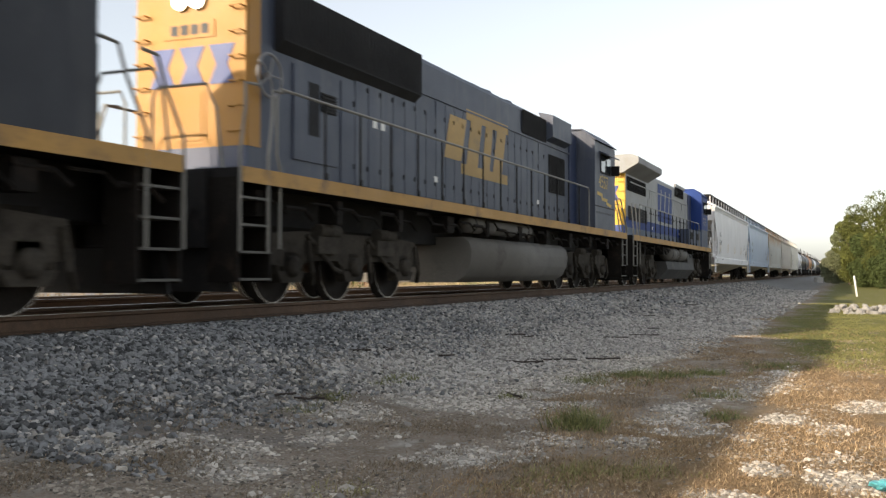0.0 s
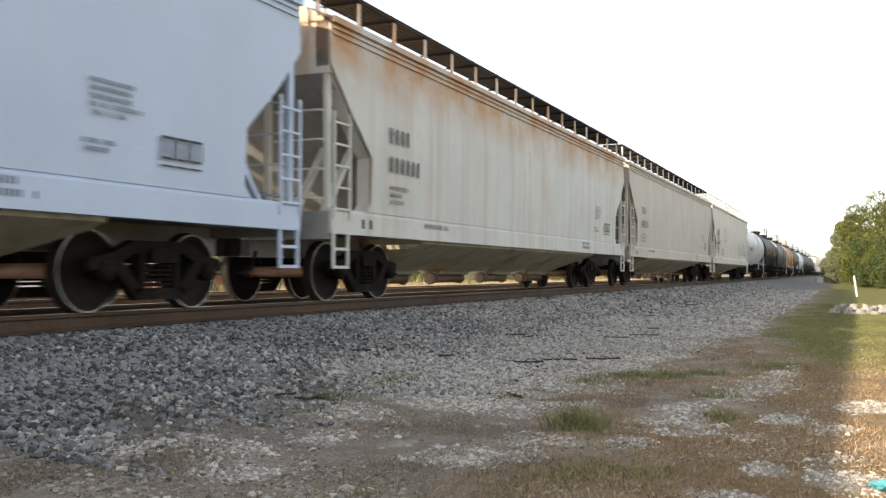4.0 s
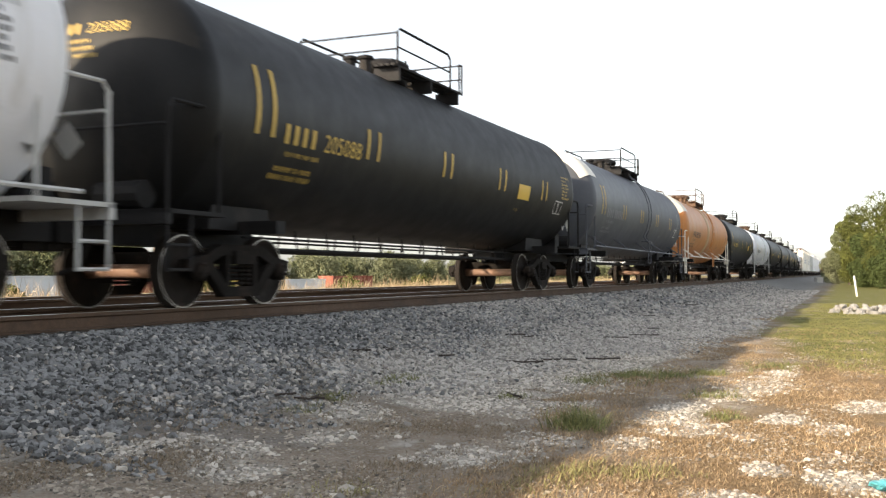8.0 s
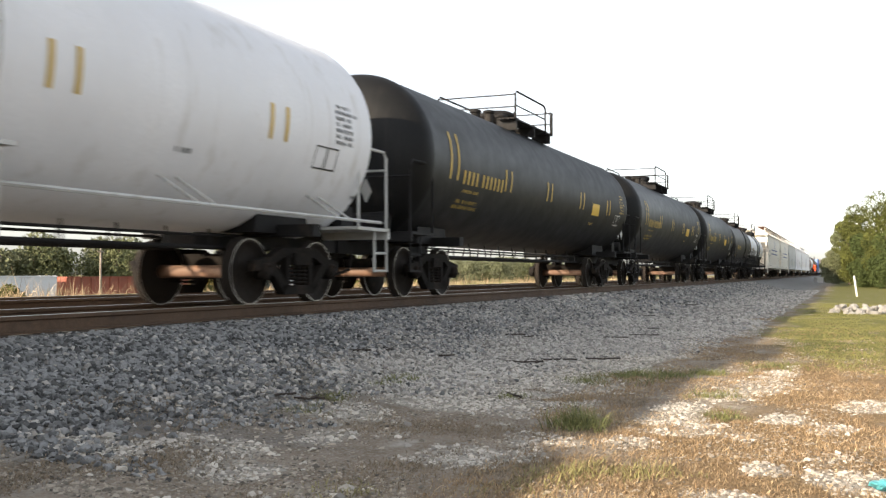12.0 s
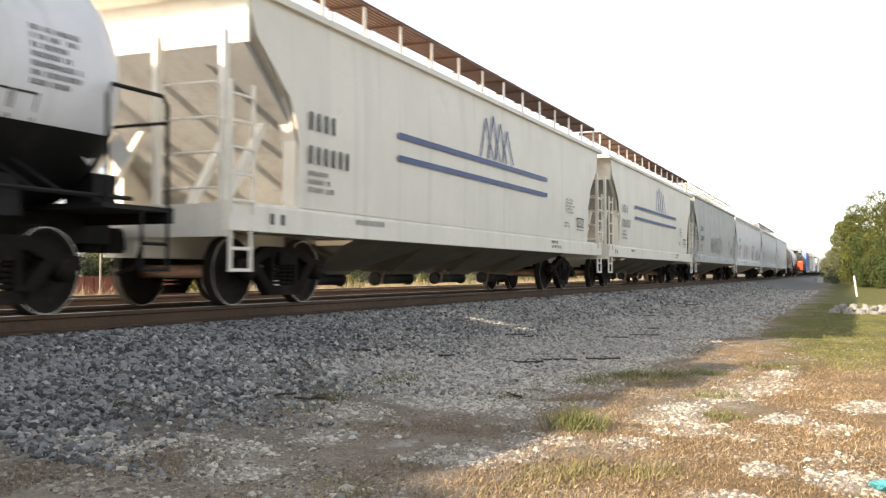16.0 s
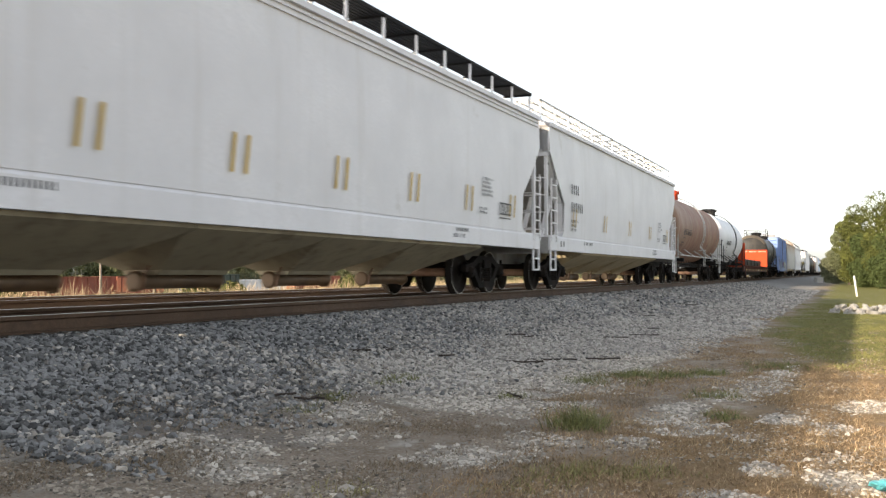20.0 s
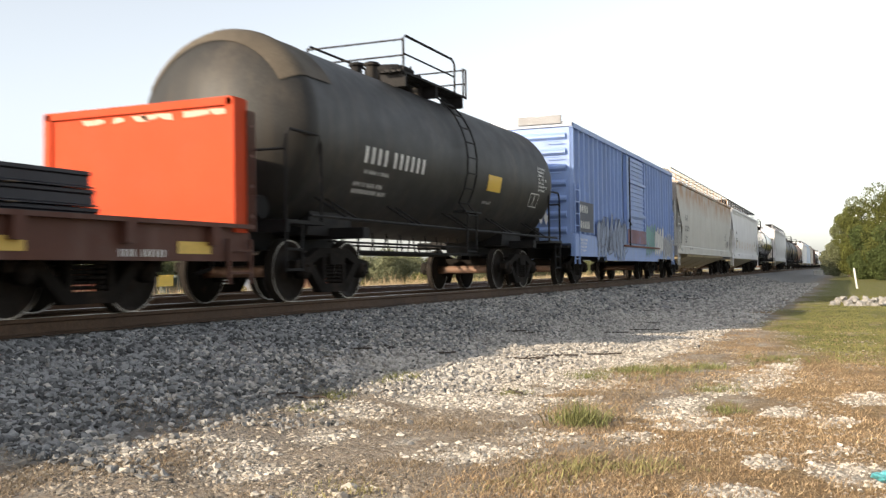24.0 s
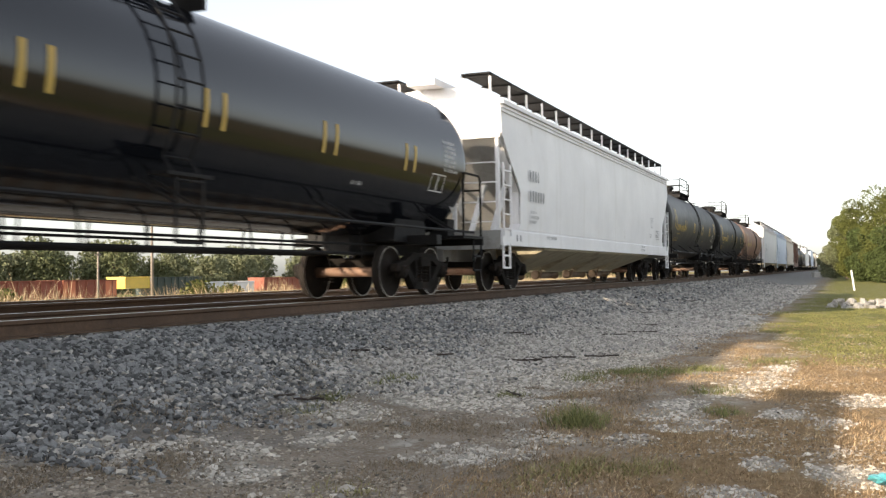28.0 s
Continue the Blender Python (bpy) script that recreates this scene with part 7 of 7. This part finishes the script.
cabinet = tagged(new("signal_box", mesh_of(bm, surface("pale_concrete", (0.50, 0.49, 0.46), 0.85, 0, 0.15, GRIME, 0.3, 3.0, bump=0.3), "signal_box")), "squat pale concrete box beside the track", "utility box")
cabinet.matrix_basis = pose(140.3, 5.45, -0.95, 0, 0, 25)


# ---- trees ----
def leaf_material(name, col):
    m = surface(name, col, 0.75, 0, 0.25, island=0.45, spec=0.2)
    return m


LEAF_A = leaf_material("summer_leaf", (0.056, 0.073, 0.022))
LEAF_B = leaf_material("yellowing_leaf", (0.085, 0.092, 0.022))
# LEAF_C and LEAF_FAR are paled: distance haze is put into the leaf colour.
LEAF_C = leaf_material("pale_leaf", (0.115, 0.125, 0.06))
LEAF_FAR = leaf_material("haze_tinted_leaf", (0.155, 0.165, 0.095))
BARK = surface("bark", (0.12, 0.095, 0.07), 0.95, 0, 0.25, bump=0.5)


def leaves(rng, blobs, n, size):
    """Leaves on the outside of uneven clumps (centre, radii)."""
    out, wts = [], np.array([b[1][0] * b[1][1] for b in blobs])
    pick = rng.choice(len(blobs), n, p=wts / wts.sum())
    d = rng.normal(size=(n, 3))
    d /= np.linalg.norm(d, axis=1, keepdims=True)
    rad = rng.uniform(0.55, 1.08, n) ** 0.6
    c = np.array([b[0] for b in blobs])[pick] + d * np.array([b[1] for b in blobs])[pick] * rad[:, None]
    t = rng.normal(size=(n, 3)) + 0.6 * d
    u = np.cross(t, rng.normal(size=(n, 3)))
    u /= np.linalg.norm(u, axis=1, keepdims=True)
    w = np.cross(t / np.linalg.norm(t, axis=1, keepdims=True), u)
    sz = (size * rng.uniform(0.6, 1.4, n))[:, None]
    v = np.stack([c - u * sz, c - w * sz * 0.5, c + u * sz, c + w * sz * 0.5], 1).reshape(-1, 3)
    return v, np.arange(n * 4).reshape(-1, 4)


def tree(label, x, y, z, h, w, mat, seed, n=2600, size=0.16, bushy=False, limbs=6):
    rng = np.random.RandomState(seed)
    t = thing("tree", label, "tree", "trees round the tracks", at=pose(x, y, z))
    bm = bmesh.new()
    lean = rng.normal(0, 0.06, 2)
    top = h * 0.72
    pr = [(lean[0] * k * h / 4, lean[1] * k * h / 4, top * k / 4) for k in range(5)]
    for k in range(4):
        tube(bm, [pr[k], pr[k + 1]], 0.035 * h * (1 - k / 5) * 0.6 + 0.02, 8)
    part("trunk", bm, BARK, t)
    blobs = []
    for k in range(12 if not bushy else 26):
        f = rng.uniform(0.12 if bushy else 0.34, 0.9)
        a, r = rng.uniform(0, 6.28), w * 0.5 * rng.uniform(0.25, 0.75) * math.sin(math.pi * min(0.95, f * 0.8 + 0.15))
        c = (lean[0] * f * h + r * math.cos(a), lean[1] * f * h + r * math.sin(a), f * h)
        s = w * (rng.uniform(0.16, 0.3) if not bushy else rng.uniform(0.1, 0.26))
        blobs.append((c, (s, s, s * rng.uniform(0.7, 1.0))))
    for k in range(limbs):
        c = blobs[k][0]
        bm = bmesh.new()
        z0 = min(top * 0.85, max(0.3, c[2] - 0.25 * h))
        tube(bm, [(lean[0] * z0, lean[1] * z0, z0), ((lean[0] * z0 + c[0]) / 2, (lean[1] * z0 + c[1]) / 2, z0 * 0.4 + c[2] * 0.6), c], 0.008 * h + 0.01, 6)
        part("limb", bm, BARK, t)
    va, fa = leaves(rng, blobs, n, size)
    crown = spread("crown", "", "", [va], [fa], mat)
    for key in ("category", "kind", "label"):
        if key in crown:
            del crown[key]
    crown.parent = t
    return t


tree_rng = random.Random(21)
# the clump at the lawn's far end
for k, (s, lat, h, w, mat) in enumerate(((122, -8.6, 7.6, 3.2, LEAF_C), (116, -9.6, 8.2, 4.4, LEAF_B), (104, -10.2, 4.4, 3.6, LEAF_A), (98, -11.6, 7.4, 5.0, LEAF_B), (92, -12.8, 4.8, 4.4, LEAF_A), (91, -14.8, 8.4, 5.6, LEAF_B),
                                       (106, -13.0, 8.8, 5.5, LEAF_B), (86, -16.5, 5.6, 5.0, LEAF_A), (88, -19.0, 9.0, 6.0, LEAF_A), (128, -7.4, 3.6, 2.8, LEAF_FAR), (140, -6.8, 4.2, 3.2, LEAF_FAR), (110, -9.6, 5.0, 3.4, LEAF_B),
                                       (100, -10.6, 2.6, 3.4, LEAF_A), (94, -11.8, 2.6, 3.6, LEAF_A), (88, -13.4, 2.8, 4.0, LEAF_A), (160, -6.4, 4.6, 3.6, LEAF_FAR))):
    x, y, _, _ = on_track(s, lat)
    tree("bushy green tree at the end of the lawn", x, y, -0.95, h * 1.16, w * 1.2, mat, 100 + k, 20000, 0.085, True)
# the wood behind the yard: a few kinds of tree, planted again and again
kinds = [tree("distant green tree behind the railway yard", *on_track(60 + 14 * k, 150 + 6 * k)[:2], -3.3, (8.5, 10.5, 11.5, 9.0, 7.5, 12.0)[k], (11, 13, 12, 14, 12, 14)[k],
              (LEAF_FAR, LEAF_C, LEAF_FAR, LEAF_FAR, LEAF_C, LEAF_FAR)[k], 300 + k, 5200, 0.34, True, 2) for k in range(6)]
for k in range(118):
    a = k / 117
    s, lat = 30 + 900 * a ** 1.5 + tree_rng.uniform(-3, 3), 128 + tree_rng.uniform(0, 50) + 10 * a
    x, y, _, _ = on_track(s, lat)
    copy_thing(tree_rng.choice(kinds), pose(x, y, -3.4, 0, 0, tree_rng.uniform(0, 360)))
for s, lat, h, w in ((92, 60, 4.6, 4.5), (101, 62, 4.0, 4.0), (70, 66, 3.4, 4), (128, 60, 4.4, 5), (150, 58, 5, 6), (60, 70, 3.5, 4)):
    x, y, _, _ = on_track(s, lat)
    tree("yellow-green bush in front of the yard", x, y, -3.2, h * 0.62, w, LEAF_B, int(s), 1800, 0.2, True)

# ---- utility poles beyond the tracks ----
POLEM = surface("grey_pole_timber", (0.24, 0.20, 0.16), 0.9, 0, 0.2)
for s, lat, h in ((66, 45.5, 9.6), (78, 62, 6.2), (63, 60, 5.4)):
    x, y, _, _ = on_track(s, lat)
    pole = thing("utility_pole", "grey wooden utility pole with a crossarm", "pole", "utility poles", at=pose(x, y, -3.1, 0, 0, 20))
    bm = bmesh.new()
    turned(bm, [(0, 0.14), (h * 0.5, 0.12), (h, 0.09)], "z", seg=10)
    part("shaft", bm, POLEM, pole)
    bm = bmesh.new()
    box(bm, -0.75, 0.75, -0.05, 0.05, h - 0.5, h - 0.38)
    part("crossarm", bm, POLEM, pole)
    for q in (-0.65, -0.25, 0.25, 0.65):
        bm = bmesh.new()
        turned(bm, [(h - 0.38, 0.03), (h - 0.3, 0.05), (h - 0.22, 0.03)], "z", (q, 0, 0), 8)
        part("insulator", bm, BLACKIRON, pole)

# ---- the slow train in the yard ----
Y_RED = surface("faded_red_gondola", (0.30, 0.085, 0.05), 0.75, 0, 0.2, (0.18, 0.07, 0.045), 0.5, 0.8, (0.22, 0.10, 0.07), 0.5)
Y_END = surface("orange_gondola_end", (0.62, 0.20, 0.10), 0.7, 0, 0.1)
Y_WHITE = surface("pale_yard_car", (0.66, 0.69, 0.73), 0.5, 0, 0.06, (0.5, 0.5, 0.5), 0.2)
Y_GREEN = surface("dark_green_yard_car", (0.035, 0.055, 0.045), 0.6, 0, 0.2)
Y_YELLOW = surface("yellow_yard_car", (0.75, 0.52, 0.08), 0.5, 0, 0.1)
YARD_LAT, YARD_Z = 75.5, -3.0
YARD = []


def yard_car(name, label, s0, s1, mat, end_mat, h0, h1, ribs):
    v = thing(name, label, "railway car", "cars in the yard")
    half, w = (s1 - s0) / 2 - 0.4, 1.45
    bm = bmesh.new()
    box(bm, -half, half, -w, w, h0, h0 + 0.2)
    for y in (-w, w - 0.08):
        box(bm, -half, half, y, y + 0.08, h0 + 0.2, h1)
    part("body", bm, mat, v)
    for sx in (-1, 1):
        bm = bmesh.new()
        a, b = sorted((sx * (half - 1.9 if end_mat is not mat else half - 0.1), sx * half))
        box(bm, a, b, -w - 0.02, w + 0.02, h0 + 0.21, h1 + 0.03) if end_mat is mat else box(bm, a, b, -w - 0.03, -w + 0.1, h0 + 0.21, h1 + 0.02)
        part("end", bm, end_mat, v)
        bm = bmesh.new()
        for q in (-0.85, 0.85):
            for y in (-0.75, 0.75):
                turned(bm, [(y - 0.06, 0.44), (y + 0.06, 0.44)], "y", (sx * (half - 1.8) + q, 0, 0.45), 16)
        box(bm, sx * (half - 1.8) - 1.0, sx * (half - 1.8) + 1.0, -1.0, 1.0, 0.4, 0.7)
        part("bogie", bm, STEEL, v)
    for k in range(ribs):
        bm = bmesh.new()
        x = -half + 0.8 + (2 * half - 1.6) * k / max(1, ribs - 1)
        for y in (-w - 0.1, w):
            box(bm, x - 0.08, x + 0.08, y, y + 0.1, h0, h1)
        pieces("side_rib", bm, mat, v)
    bm = bmesh.new()
    for y in (-w - 0.1, w):
        box(bm, -half, half, y, y + 0.1, h1 - 0.12, h1 + 0.02)
    pieces("top_rail", bm, mat, v)
    YARD.append((v, (s0 + s1) / 2))
    return v


yard_car("covered_yard_car", "long pale freight car standing low in the yard", 60.5, 87.6, Y_WHITE, Y_WHITE, 0.9, 3.15, 0)
yard_car("gondola_car", "faded red gondola car with an orange end", 88.4, 105.0, Y_RED, Y_RED, 0.95, 3.05, 10)
yard_car("gondola_car", "faded red gondola car with an orange end", 105.2, 114.8, Y_RED, Y_END, 0.95, 3.05, 6)
yard_car("flat_gondola_car", "dark green low car in the yard", 121.0, 132.0, Y_GREEN, Y_GREEN, 0.95, 3.3, 7)
yard_car("yellow_yard_car", "short bright yellow car in the yard", 115.6, 121.0, Y_YELLOW, Y_YELLOW, 1.9, 3.35, 0)
yard_car("grey_yard_car", "short pale grey car in the yard", 133.0, 145.0, Y_WHITE, Y_WHITE, 0.9, 2.5, 0)
yard_car("gondola_car", "faded red gondola car beyond the grey car", 147.0, 163.0, Y_RED, Y_RED, 0.95, 3.0, 10)
for lat in (YARD_LAT - GAUGE, YARD_LAT + GAUGE):
    bm = bmesh.new()
    p, q = on_track(20, lat), on_track(220, lat)
    prism(bm, [(-0.04, 0), (0.04, 0), (0.04, 0.18), (-0.04, 0.18)], 0, math.hypot(q[0] - p[0], q[1] - p[1]), "x")
    r = tagged(new("yard_rail", mesh_of(bm, RAILRUST, "yard_rail")), "rusty rail of the yard track", "rail", "rails of the yard", "structure")
    r.matrix_basis = pose(p[0], p[1], YARD_Z - 0.18, 0, 0, math.degrees(math.atan2(q[1] - p[1], q[0] - p[0])))


def yard_motions():
    p, q = on_track(20, YARD_LAT), on_track(220, YARD_LAT)
    h = math.degrees(math.atan2(q[1] - p[1], q[0] - p[0]))
    for ob, s in YARD:
        rows = []
        for t in range(0, 29, 4):
            f = (s - 1.06 * (t - 9) - 20) / 200
            rows.append((t, pose(p[0] + (q[0] - p[0]) * f, p[1] + (q[1] - p[1]) * f, YARD_Z, 0, 0, h)))
        walk(ob, rows)


motions()
